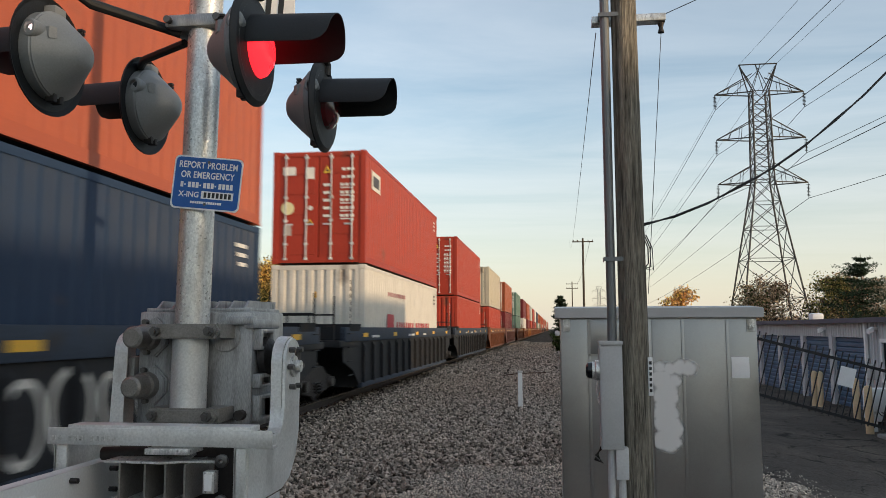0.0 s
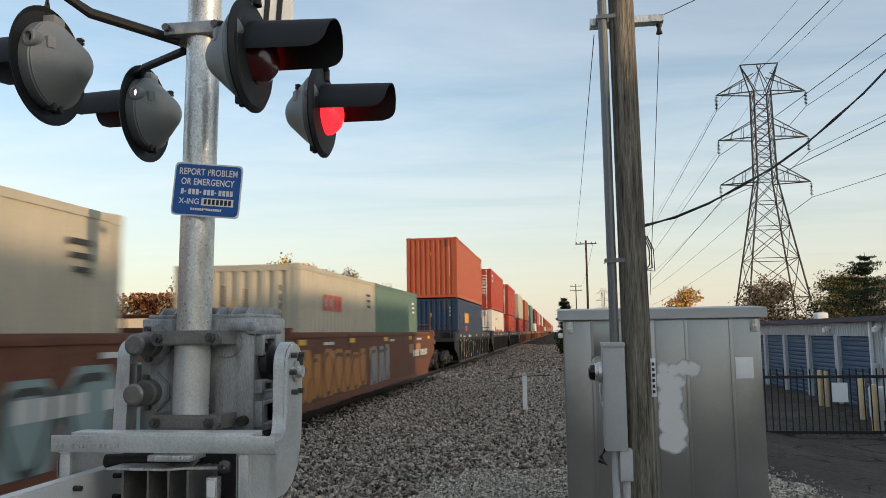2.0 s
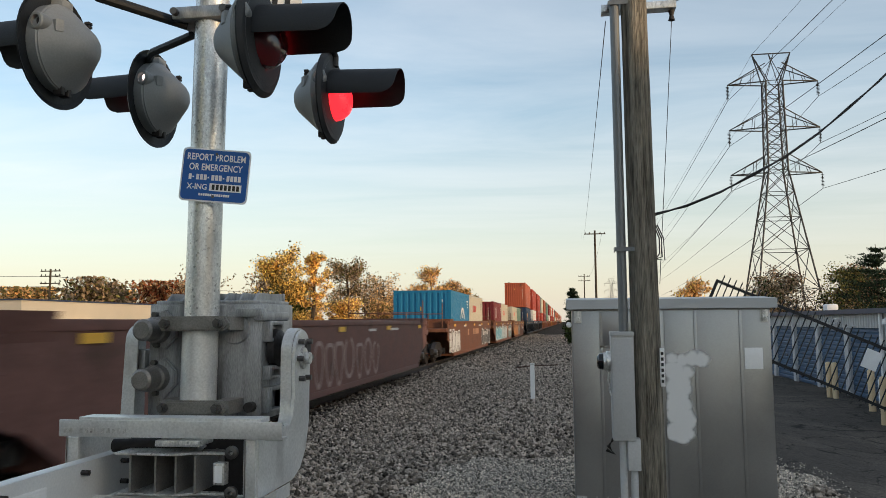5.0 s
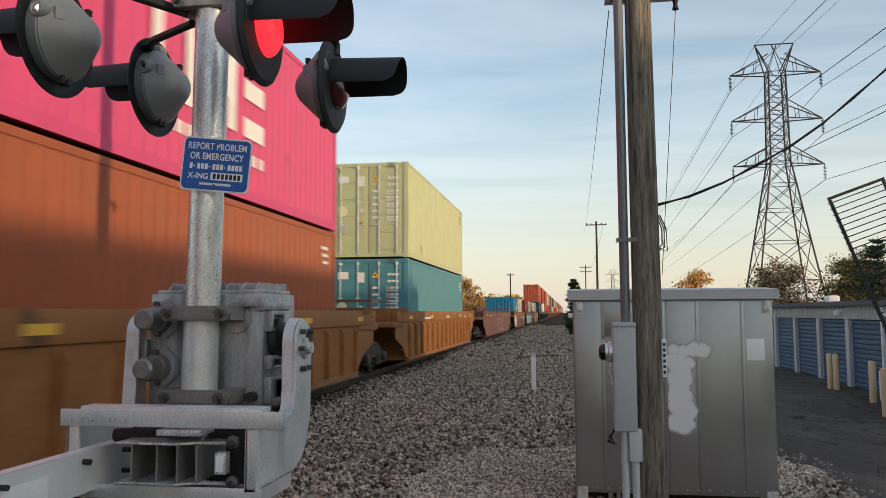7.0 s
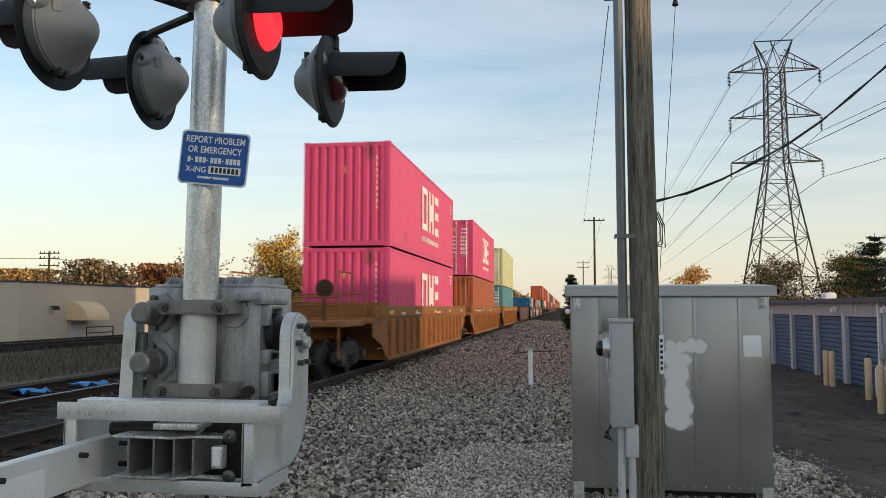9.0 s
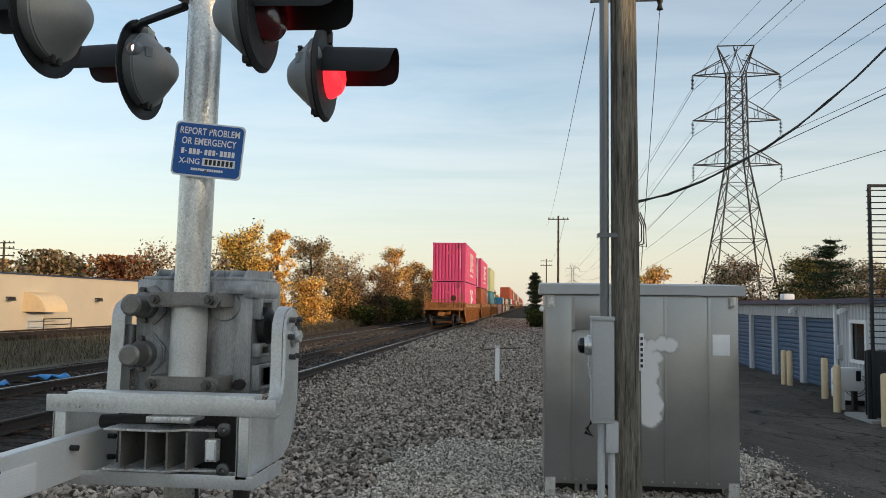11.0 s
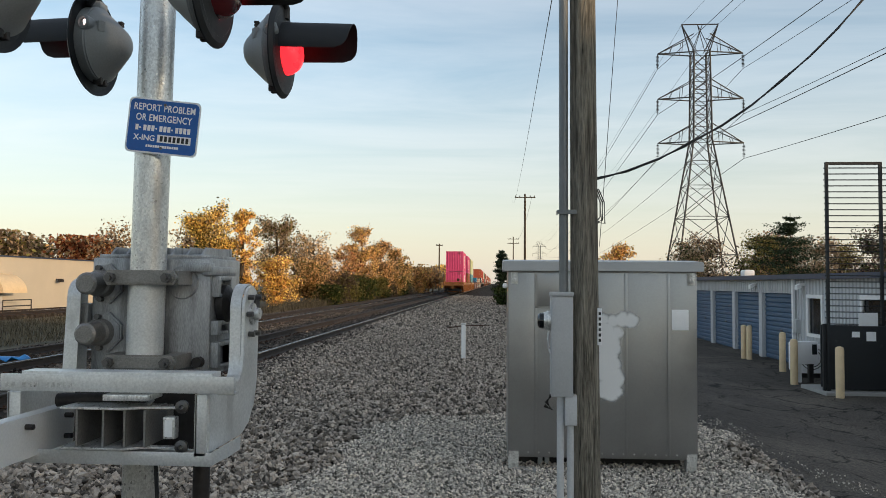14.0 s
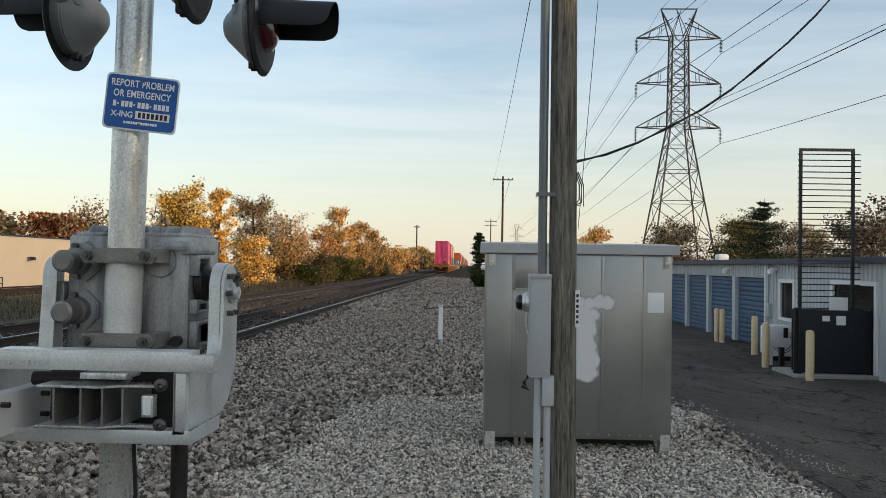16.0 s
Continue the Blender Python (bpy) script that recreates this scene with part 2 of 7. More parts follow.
M["wall_beige"] = material("beige_stucco", (0.52, 0.46, 0.37), 0.85, 0, 0.08, 0.8, 0.1, 30)
M["metal_white"] = material("white_ribbed_steel", (0.55, 0.56, 0.57), 0.5, 0, 0.08, 1.2, 0.03, 30)
M["door_blue"] = material("blue_roll_door", (0.055, 0.11, 0.19), 0.5, 0, 0.12, 1.5, 0.03, 30, rand=0.08)
M["roof_dark"] = material("dark_blue_trim", (0.03, 0.045, 0.085), 0.5, 0, 0.15, 1.5, 0.03, 30)
M["glass"] = material("dark_window_glass", (0.012, 0.014, 0.016), 0.08, 0, 0.1, 3, 0, 30)
M["cream"] = material("cream_bollard_paint", (0.74, 0.56, 0.34), 0.6, 0, 0.12, 5, 0.05, 50)
M["tower"] = material("tower_steel", (0.035, 0.036, 0.036), 0.6, 0.4, 0.1, 0.4, 0, 10)
M["wire"] = material("conductor", (0.03, 0.03, 0.03), 0.6, 0.3, 0.1, 1, 0, 10)
M["concrete"] = material("concrete", (0.33, 0.32, 0.30), 0.9, 0, 0.15, 2, 0.2, 50)
M["bark"] = material("bark", (0.075, 0.06, 0.045), 0.9, 0, 0.3, 3, 0.5, 20, stretch=(3, 3, 0.5))
for key, c in (("leaf_yellow", (0.86, 0.58, 0.17)), ("leaf_orange", (0.66, 0.40, 0.17)), ("leaf_brown", (0.36, 0.25, 0.15)),
               ("leaf_olive", (0.19, 0.16, 0.05)), ("leaf_red", (0.36, 0.12, 0.05)), ("leaf_green", (0.045, 0.065, 0.02)),
               ("needle", (0.034, 0.052, 0.030)), ("twig", (0.12, 0.085, 0.065)), ("dry_grass", (0.13, 0.11, 0.075))):
    M[key] = leaf_material(key, c)
M["soil"] = material("soil_and_dead_grass", (0.13, 0.11, 0.075), 0.95, 0, 0.35, 0.35, 0.5, 12, dirt=(0.07, 0.065, 0.045), dirt_at=0.55)
M["tarp"] = material("blue_tarp_scrap", (0.02, 0.22, 0.55), 0.5, 0, 0.2, 6, 0.2, 40)


# ---- mesh helpers ----
def part(name, bm, mat, parent=None, label="", color=None, smooth=False):
    me = bpy.data.meshes.new(name)
    bm.to_mesh(me)
    bm.free()
    me.set_sharp_from_angle(angle=radians(27))
    for x in (mat if isinstance(mat, (list, tuple)) else (mat,)):
        me.materials.append(M[x])
    if smooth:
        me.shade_smooth()
    return place(name, me, parent, label, color)


def place(name, me, parent=None, label="", color=None, at=None):
    ob = new(name, me)
    ob.parent = parent
    if label:
        ob["label"] = label
    if color:
        ob.color = (*color, 1)
    if at is not None:
        ob.matrix_basis = at
    return ob


def thing(name, m, label, category, group="", kind=""):
    ob = new(name)
    ob.matrix_basis = m
    return tagged(ob, label, category, group, kind)


def box(bm, x0, x1, y0, y1, z0, z1, bevel=0.0, mi=0):
    v = [bm.verts.new(p) for p in ((x0, y0, z0), (x1, y0, z0), (x1, y1, z0), (x0, y1, z0), (x0, y0, z1), (x1, y0, z1), (x1, y1, z1), (x0, y1, z1))]
    fs = [bm.faces.new([v[i] for i in q]) for q in ((3, 2, 1, 0), (4, 5, 6, 7), (0, 1, 5, 4), (1, 2, 6, 5), (2, 3, 7, 6), (3, 0, 4, 7))]
    for f in fs:
        f.material_index = mi
    if bevel:
        bmesh.ops.bevel(bm, geom=list({e for f in fs for e in f.edges}), offset=bevel, segments=2, affect="EDGES", profile=0.6)
    return v


def bbox(*a, bevel=0.0):
    bm = bmesh.new()
    box(bm, *a, bevel=bevel)
    return bm


def rod(bm, p, q, r, r2=None, seg=10, cap=True, mi=0):
    p, q = Vector(p), Vector(q)
    d = (q - p).normalized()
    a = d.orthogonal().normalized()
    b = d.cross(a)
    r2 = r if r2 is None else r2
    rings = []
    for c, rad in ((p, r), (q, r2)):
        rings.append([bm.verts.new(c + rad * (math.cos(2 * math.pi * i / seg) * a + math.sin(2 * math.pi * i / seg) * b)) for i in range(seg)])
    for i in range(seg):
        f = bm.faces.new((rings[0][i], rings[0][(i + 1) % seg], rings[1][(i + 1) % seg], rings[1][i]))
        f.smooth, f.material_index = True, mi
    if cap:
        bm.faces.new(rings[0][::-1]).material_index = mi
        bm.faces.new(rings[1]).material_index = mi


def tube(bm, pts, r, seg=8, mi=0):
    pts = [Vector(p) for p in pts]
    rings = []
    for i, p in enumerate(pts):
        d = (pts[min(i + 1, len(pts) - 1)] - pts[max(i - 1, 0)]).normalized()
        a = d.cross(Vector((0.13, 0.21, 0.97))).normalized()
        b = d.cross(a)
        rings.append([bm.verts.new(p + r * (math.cos(2 * math.pi * k / seg) * a + math.sin(2 * math.pi * k / seg) * b)) for k in range(seg)])
    for i in range(len(rings) - 1):
        for k in range(seg):
            f = bm.faces.new((rings[i][k], rings[i][(k + 1) % seg], rings[i + 1][(k + 1) % seg], rings[i + 1][k]))
            f.smooth, f.material_index = True, mi
    bm.faces.new(rings[0][::-1]); bm.faces.new(rings[-1])


def lathe(bm, profile, m, seg=28, mi=0):
    """Turn (radius, height) points round the local z of m."""
    rings = []
    for r, h in profile:
        if r < 1e-5:
            rings.append([bm.verts.new(m @ Vector((0, 0, h)))])
        else:
            rings.append([bm.verts.new(m @ Vector((r * math.cos(2 * math.pi * i / seg), r * math.sin(2 * math.pi * i / seg), h))) for i in range(seg)])
    for a, b in zip(rings, rings[1:]):
        for i in range(seg):
            q = [a[i % len(a)], a[(i + 1) % len(a)], b[(i + 1) % len(b)], b[i % len(b)]]
            q = list(dict.fromkeys(q))
            if len(q) > 2:
                f = bm.faces.new(q)
                f.smooth, f.material_index = True, mi


def prism(bm, outline, axis, a, b, bevel=0.0, mi=0):
    """A flat outline of (u, v) pushed along an axis from a to b."""
    def p(u, v, w):
        return {"x": (w, u, v), "y": (u, w, v), "z": (u, v, w)}[axis]
    lo = [bm.verts.new(p(u, v, a)) for u, v in outline]
    hi = [bm.verts.new(p(u, v, b)) for u, v in outline]
    n = len(outline)
    fs = [bm.faces.new(lo[::-1]), bm.faces.new(hi)]
    fs += [bm.faces.new((lo[i], lo[(i + 1) % n], hi[(i + 1) % n], hi[i])) for i in range(n)]
    bmesh.ops.recalc_face_normals(bm, faces=fs)
    for f in fs:
        f.material_index = mi
    if bevel:
        bmesh.ops.bevel(bm, geom=list(fs[0].edges) + list(fs[1].edges), offset=bevel, segments=2, affect="EDGES")


def mesh_of(bm, name, mat):
    me = bpy.data.meshes.new(name)
    bm.to_mesh(me)
    bm.free()
    me.set_sharp_from_angle(angle=radians(27))
    for x in (mat if isinstance(mat, (list, tuple)) else (mat,)):
        me.materials.append(M[x])
    return me


# ---- ground ----
RAIL_X, RAIL2_X, RAIL3_X = -5.97, -9.85, -24.0
GROUND, LOT = -0.35, -0.80


def smooth01(a, b, x):
    t = min(1, max(0, (x - a) / (b - a)))
    return t * t * (3 - 2 * t)


def ground_z(x, y):
    z = -0.20 - 0.15 * smooth01(-4.35, -2.9, x) - 0.45 * smooth01(1.9, 6.0, x)
    if x < -11.5:
        z -= 0.15 * (1 - smooth01(-14.5, -11.5, x))
    return z + 0.02 * noise.noise((x * 0.5, y * 0.35, 0))


def ground_sheet():
    xs = sorted(set([-900, -400, -150, -70, -40, -30] + [round(-26 + 0.5 * i, 2) for i in range(76)] + [13, 16, 25, 40, 80, 160, 400, 900]))
    ys = sorted(set([-600, -200, -60, -20] + [round(-8 + 0.5 * i, 2) for i in range(100)] + [44, 48, 54, 62, 72, 85, 100, 130, 180, 260, 400, 700, 1200, 2500]))
    verts = [(x, y, ground_z(x, y)) for y in ys for x in xs]
    n = len(xs)
    faces = [(j * n + i, j * n + i + 1, (j + 1) * n + i + 1, (j + 1) * n + i) for j in range(len(ys) - 1) for i in range(n - 1)]
    me = bpy.data.meshes.new("ground")
    me.from_pydata(verts, [], faces)
    for k in ("soil", "ground_ballast", "ground_gravel", "asphalt"):
        me.materials.append(M[k])
    for f in me.polygons:
        x, y, _ = f.center
        k = 0
        if -12.3 < x < -1.2 or (x < 2.6 and x > -1.3 and y > 11.5):
            k = 1
        if -1.3 < x < 2.7 and y <= 11.5:
            k = 2
        if x >= 2.7 and -40 < y < 70 and x < 30:
            k = 3
        f.material_index = k
    ob = new("ground", me)
    me.shade_smooth()
    return tagged(ob, "level ground of ballast, pale gravel, cracked asphalt and dry soil", "ground", kind="structure")


def stone_ground(name, base, rand_scale):
    """Packed crushed stone: raised cells, a tone for each; the base carries painted gap shade."""
    m = bpy.data.materials.new(name)
    m.use_nodes = True
    n, l = m.node_tree.nodes, m.node_tree.links
    b = n["Principled BSDF"]
    tc = n.new("ShaderNodeTexCoord")
    vo = n.new("ShaderNodeTexVoronoi"); vo.inputs["Scale"].default_value = rand_scale
    l.new(tc.outputs["Object"], vo.inputs["Vector"])
    bw = n.new("ShaderNodeRGBToBW"); l.new(vo.outputs["Color"], bw.inputs[0])
    nb = n.new("ShaderNodeTexNoise"); nb.inputs["Scale"].default_value = 0.8; nb.inputs["Detail"].default_value = 6
    l.new(tc.outputs["Object"], nb.inputs["Vector"])
    mr = n.new("ShaderNodeMapRange"); mr.inputs[3].default_value, mr.inputs[4].default_value = 0.1, 2.1
    l.new(bw.outputs[0], mr.inputs[0])
    ma = n.new("ShaderNodeMapRange"); ma.inputs[1].default_value, ma.inputs[2].default_value = 0.3, 0.7
    ma.inputs[3].default_value, ma.inputs[4].default_value = 0.7, 1.25
    l.new(nb.outputs[0], ma.inputs[0])
    mu = n.new("ShaderNodeMath"); mu.operation = "MULTIPLY"
    l.new(mr.outputs[0], mu.inputs[0]); l.new(ma.outputs[0], mu.inputs[1])
    sc = n.new("ShaderNodeVectorMath"); sc.operation = "SCALE"; sc.inputs[0].default_value = base
    l.new(mu.outputs[0], sc.inputs["Scale"]); l.new(sc.outputs[0], b.inputs["Base Color"])
    bp = n.new("ShaderNodeBump"); bp.inputs["Strength"].default_value, bp.inputs["Distance"].default_value = 1.0, 0.03
    bp.invert = True
    l.new(vo.outputs["Distance"], bp.inputs["Height"]); l.new(bp.outputs[0], b.inputs["Normal"])
    b.inputs["Roughness"].default_value = 0.9
    b.inputs["Specular IOR Level"].default_value = 0.1
    return m


# much darker than the loose stones: shade between them is painted in
M["ground_ballast"] = stone_ground("packed_ballast_gap_shade", (0.034, 0.029, 0.024), 15)
M["ground_gravel"] = stone_ground("packed_gravel_gap_shade", (0.05, 0.044, 0.037), 28)
ground_sheet()


# ---- railway ----
def rail_profile():
    return [(-0.07, -0.17), (0.07, -0.17), (0.07, -0.155), (0.012, -0.13), (0.012, -0.045), (0.036, -0.03), (0.036, -0.004), (0.028, 0.0),
            (-0.028, 0.0), (-0.036, -0.004), (-0.036, -0.03), (-0.012, -0.045), (-0.012, -0.13), (-0.07, -0.155)]


def track(name, cx, y0, y1, near, label):
    t = thing(name, pose(cx, 0, 0), label, "railway track", kind="structure")
    for sx in (-0.7525, 0.7525):
        bm = bmesh.new()
        prism(bm, [(u + sx, v) for u, v in rail_profile()], "y", y0, y1)
        bm.normal_update()
        for f in bm.faces:
            if f.calc_center_median().z > -0.031 and abs(f.normal.y) < 0.5 and (f.normal.z > 0.3 or f.normal.x * sx < 0):
                f.material_index = 1
        part("rail", bm, ("rail_side", "rail_top"), t)
    tie = mesh_of(bbox(-1.3, 1.3, -0.115, 0.115, -0.34, -0.172, bevel=0.012), "tie", "tie")
    n = 0
    y = y0 + 0.3
    while y < y1 and y < 160:
        if near[0] < y < near[1]:
            place("tie", tie, t, at=pose(random.uniform(-0.04, 0.04), y, random.uniform(-0.012, 0.006), 0, 0, random.uniform(-1, 1)))
            n += 1
        y += 0.52
    bm = bmesh.new()
    y = near[1]
    while y < 160:
        box(bm, -1.3, 1.3, y - 0.115, y + 0.115, -0.34, -0.172)
        y += 0.52
    tagged(part("far_ties", bm, "tie", t), kind="stuff")
    plates = bmesh.new()
    y = max(near[0], 3) + 0.3
    y = y0 + 0.3 + math.ceil((y - y0 - 0.3) / 0.52) * 0.52
    while y < 40:
        for sx in (-0.7525, 0.7525):
            box(plates, sx - 0.17, sx + 0.17, y - 0.09, y + 0.09, -0.174, -0.16)
            for a in (-0.11, 0.11):
                box(plates, sx + a - 0.014, sx + a + 0.014, y - 0.05, y - 0.02, -0.165, -0.135)
        y += 0.52
    tagged(part("tie_plates", plates, "rust", t), kind="stuff")
    return t


track("track_1", RAIL_X, -40, 1600, (2, 95), "straight main railway track, polished rails on dark wooden ties in ballast")
track("track_2", RAIL2_X, -40, 1600, (8, 60), "second straight railway track with rusty rails on wooden ties")
track("track_3", RAIL3_X, -10, 60, (20, 60), "rusty siding track before a low beige building")

# ---- train ----
SPEED = 18.5
TIMES = [0, 0.1, 0.2] + [0.5 * i for i in range(1, 32)] + [15.8, 15.9, 16]
MOVING = []          # (thing, x, y at the start, z, turn)


def corrugated(bm, length, z0, z1, plane, pitch, depth, along, mi=0):
    """A corrugated sheet that stands upright along x or y; it bulges towards +depth."""
    n = max(2, round(length / pitch))
    p = length / n
    us = []
    for i in range(n):
        us += [(i * p, 0), (i * p + 0.30 * p, 0), (i * p + 0.42 * p, depth), (i * p + 0.88 * p, depth)]
    us.append((length, 0))
    prev = None
    for u, d in us:
        c = (plane + d, u - length / 2) if along == "y" else (u - length / 2, plane + d)
        cur = (bm.verts.new((*c, z0)), bm.verts.new((*c, z1)))
        if prev:
            f = bm.faces.new((prev[0], cur[0], cur[1], prev[1]))
            f.material_index = mi
        prev = cur


CACHE = {}


def container_meshes(length, height, doors):
    key = (length, height, doors)
    if key in CACHE:
        return CACHE[key]
    w, h, half = 1.219, height, length / 2
    out = []
    bm = bmesh.new()
    for sx in (-1, 1):
        for sy in (-1, 1):
            x0, x1 = sorted((sx * w, sx * (w - 0.13)))
            y0, y1 = sorted((sy * half, sy * (half - 0.12)))
            box(bm, x0, x1, y0, y1, 0.12, h - 0.12)
        x0, x1 = sorted((sx * (w - 0.005), sx * (w - 0.07)))
        box(bm, x0, x1, -half + 0.12, half - 0.12, 0.02, 0.17)
        box(bm, x0, x1, -half + 0.12, half - 0.12, h - 0.10, h - 0.015)
    for sy in (-1, 1):
        y0, y1 = sorted((sy * (half - 0.005), sy * (half - 0.08)))
        box(bm, -w + 0.13, w - 0.13, y0, y1, 0.02, 0.15)
        box(bm, -w + 0.13, w - 0.13, y0, y1, h - 0.13, h - 0.015)
    out.append(("frame", mesh_of(bm, "frame", "paint"), None))
    for sx in (-1, 1):
        bm = bmesh.new()
        corrugated(bm, length - 0.22, 0.16, h - 0.09, sx * (w - 0.045), 0.278, sx * 0.036, "y")
        bmesh.ops.recalc_face_normals(bm, faces=bm.faces)
        out.append(("side_panel", mesh_of(bm, "side_panel", "paint"), None))
    bm = bmesh.new()
    box(bm, -w + 0.03, w - 0.03, -half + 0.05, half - 0.05, h - 0.05, h - 0.03)
    out.append(("roof", mesh_of(bm, "roof", "paint"), None))
    bm = bmesh.new()
    box(bm, -w + 0.05, w - 0.05, -half + 0.1, half - 0.1, 0.05, 0.12)
    out.append(("floor_pan", mesh_of(bm, "floor_pan", "dark_steel"), None))
    bm = bmesh.new()
    corrugated(bm, 2 * w - 0.24, 0.14, h - 0.12, half - 0.05, 0.25, 0.035, "x")
    out.append(("end_wall", mesh_of(bm, "end_wall", "paint"), None))
    if doors:
        for sx in (-1, 1):
            bm = bmesh.new()
            x0, x1 = sorted((sx * 0.015, sx * (w - 0.13)))
            n = 5
            hh = (h - 0.30) / n
            box(bm, x0, x1, -half + 0.03, -half + 0.07, 0.15, h - 0.13)
            out.append(("door", mesh_of(bm, "door", "paint"), None))
            pm = mesh_of(bbox(x0 + 0.10, x1 - 0.10, -half + 0.012, -half + 0.031, 0.06, hh - 0.06), "door_panel", "paint")
            for k in range(n):
                out.append(("door_panel", pm, pose(0, 0, 0.17 + k * hh)))
            for k in (0.30, 0.80):
                bm = bmesh.new()
                x = sx * k * (w - 0.13)
                rod(bm, (x, -half - 0.012, 0.10), (x, -half - 0.012, h - 0.08), 0.019, seg=8)
                for z in (0.12, 0.5, 1.1, 1.7, h - 0.16):
                    box(bm, x - 0.05, x + 0.05, -half - 0.02, -half + 0.032, z - 0.03, z + 0.03)
                box(bm, min(x, x - sx * 0.2), max(x, x - sx * 0.2), -half - 0.03, -half - 0.012, 0.98, 1.02)
                out.append(("locking_rod", mesh_of(bm, "locking_rod", "galv"), None))
    else:
        bm = bmesh.new()
        corrugated(bm, 2 * w - 0.24, 0.14, h - 0.12, -half + 0.05, 0.25, -0.04, "x")
        out.append(("front_wall", mesh_of(bm, "front_wall", "paint"), None))
    cm = mesh_of(bbox(-0.085, 0.085, -0.09, 0.09, 0, 0.118, bevel=0.008), "corner_casting", "paint")
    for sx in (-1, 1):
        for sy in (-1, 1):
            for z in (0, h - 0.118):
                out.append(("corner_casting", cm, pose(sx * (w - 0.085 + 0.006), sy * (half - 0.09 + 0.004), z)))
    CACHE[key] = out
    return out


def bar(parent, x, y0, y1, z0, z1, color, name="marking"):
    """A painted block on a side that faces +x."""
    bm = bmesh.new()
    box(bm, x, x + 0.004, y0, y1, z0, z1)
    part(name, bm, "marking", parent, color=color)


def end_bar(parent, half, x0, x1, z0, z1, color, name="marking"):
    bm = bmesh.new()
    box(bm, x0, x1, -half - 0.006, -half - 0.002, z0, z1)
    part(name, bm, "marking", parent, color=color)


def end_disc(parent, half, x, z, r, color):
    bm = bmesh.new()
    prism(bm, [(x + r * math.cos(k * math.pi / 10), z + r * math.sin(k * math.pi / 10)) for k in range(20)], "y", -half - 0.006, -half - 0.002)
    part("sticker", bm, "marking", parent, color=color)


def warn_sign(parent, half, x, z, r):
    """A yellow triangle with a dark core."""
    for k, (f, color) in enumerate(((1.0, (0.8, 0.48, 0.05)), (0.4, (0.03, 0.03, 0.03)))):
        bm = bmesh.new()
        prism(bm, [(x - r * f, z - 0.7 * r * f), (x + r * f, z - 0.7 * r * f), (x, z + r * f)], "y", -half - 0.006 - 0.004 * k, -half - 0.002 - 0.004 * k)
        part("warning_sticker", bm, "marking", parent, color=color)


def container(s, z, length, height, color, cname, doors=False, marks="", what="shipping container"):
    c = thing("shipping_container", pose(RAIL_X, s, z), f"{cname} corrugated steel {what} riding on a well car", "container", "containers on the train")
    for name, me, at in container_meshes(length, height, doors):
        place(name, me, c, color=color, at=at)
    side = 1.219
    half = length / 2
    wht, dark = (0.75, 0.74, 0.70), (0.03, 0.03, 0.03)
    if marks:
        # rows of small unreadable numbers at the upper end corners
        for yy in (half - 0.75,):
            for k in range(3):
                bar(c, side, yy - 0.2 + 0.05 * k, yy + 0.2, height - 0.40 - 0.14 * k, height - 0.34 - 0.14 * k, dark if "w" in marks else wht)
        if doors:
            for k in range(7):
                z1 = height - 0.45 - 0.2 * k
                words = ((0.60, 0.70), (0.73, 0.93)) if k < 2 else ((0.12, 0.30), (0.56, 0.66), (0.69, 0.78), (0.81, 0.93))
                for x0, x1 in words:
                    end_bar(c, half, x0, x1, z1 - 0.07, z1, wht)
                if k > 1:
                    end_bar(c, half, 0.56, 0.90, z1 - 0.13, z1 - 0.10, wht)
            warn_sign(c, half, 0.22, height - 0.5, 0.11)
            warn_sign(c, half, -0.22, 1.05, 0.09)
            end_disc(c, half, -0.82, 1.42, 0.17, (0.72, 0.66, 0.38))
            end_disc(c, half, -0.22, 1.42, 0.06, wht)
            end_bar(c, half, -0.95, -0.62, height - 0.62, height - 0.4, wht)
            end_bar(c, half, -0.36, -0.12, height - 0.72, height - 0.42, wht)
            end_bar(c, half, -0.92, -0.72, 0.72, 1.0, (0.5, 0.44, 0.4))
        else:
            for k in range(9):
                z1 = height - 0.4 - 0.17 * k
                end_bar(c, half - 0.032, 0.74, 0.86, z1 - 0.11, z1, wht if "w" not in marks else dark)
            end_bar(c, half - 0.032, -0.08, 0.1, height - 0.85, height - 0.68, (0.8, 0.45, 0.05))
    return c


def blocks(c, y, z, h, color, glyphs, thick):
    """A company mark as plain bars: each glyph is a list of (u0, u1, v0, v1) in units of the height, read from the far end to the near."""
    for u0, u1, v0, v1 in glyphs:
        bar(c, 1.219, y + u0 * h, y + u1 * h, z + v0 * h, z + v1 * h, color, "company_mark")


O_RING = [(0, 0.16, 0, 1), (0.56, 0.72, 0, 1), (0.16, 0.56, 0, 0.15), (0.16, 0.56, 0.85, 1)]
N_BARS = [(0.95, 1.13, 0, 1), (1.40, 1.60, 0, 1), (1.13, 1.40, 0.30, 0.70)]
E_BARS = [(1.80, 2.32, 0, 0.2), (1.80, 2.32, 0.40, 0.6), (1.80, 2.32, 0.8, 1)]
RING_MARK = O_RING + N_BARS + E_BARS

ORANGE, NAVY, RED, WHITE = (0.40, 0.098, 0.050), (0.020, 0.041, 0.086), (0.37, 0.047, 0.027), (0.62, 0.60, 0.55)
MAROON, CREAM, BLUE, GREEN = (0.16, 0.025, 0.028), (0.47, 0.43, 0.34), (0.014, 0.16, 0.31), (0.12, 0.20, 0.16)
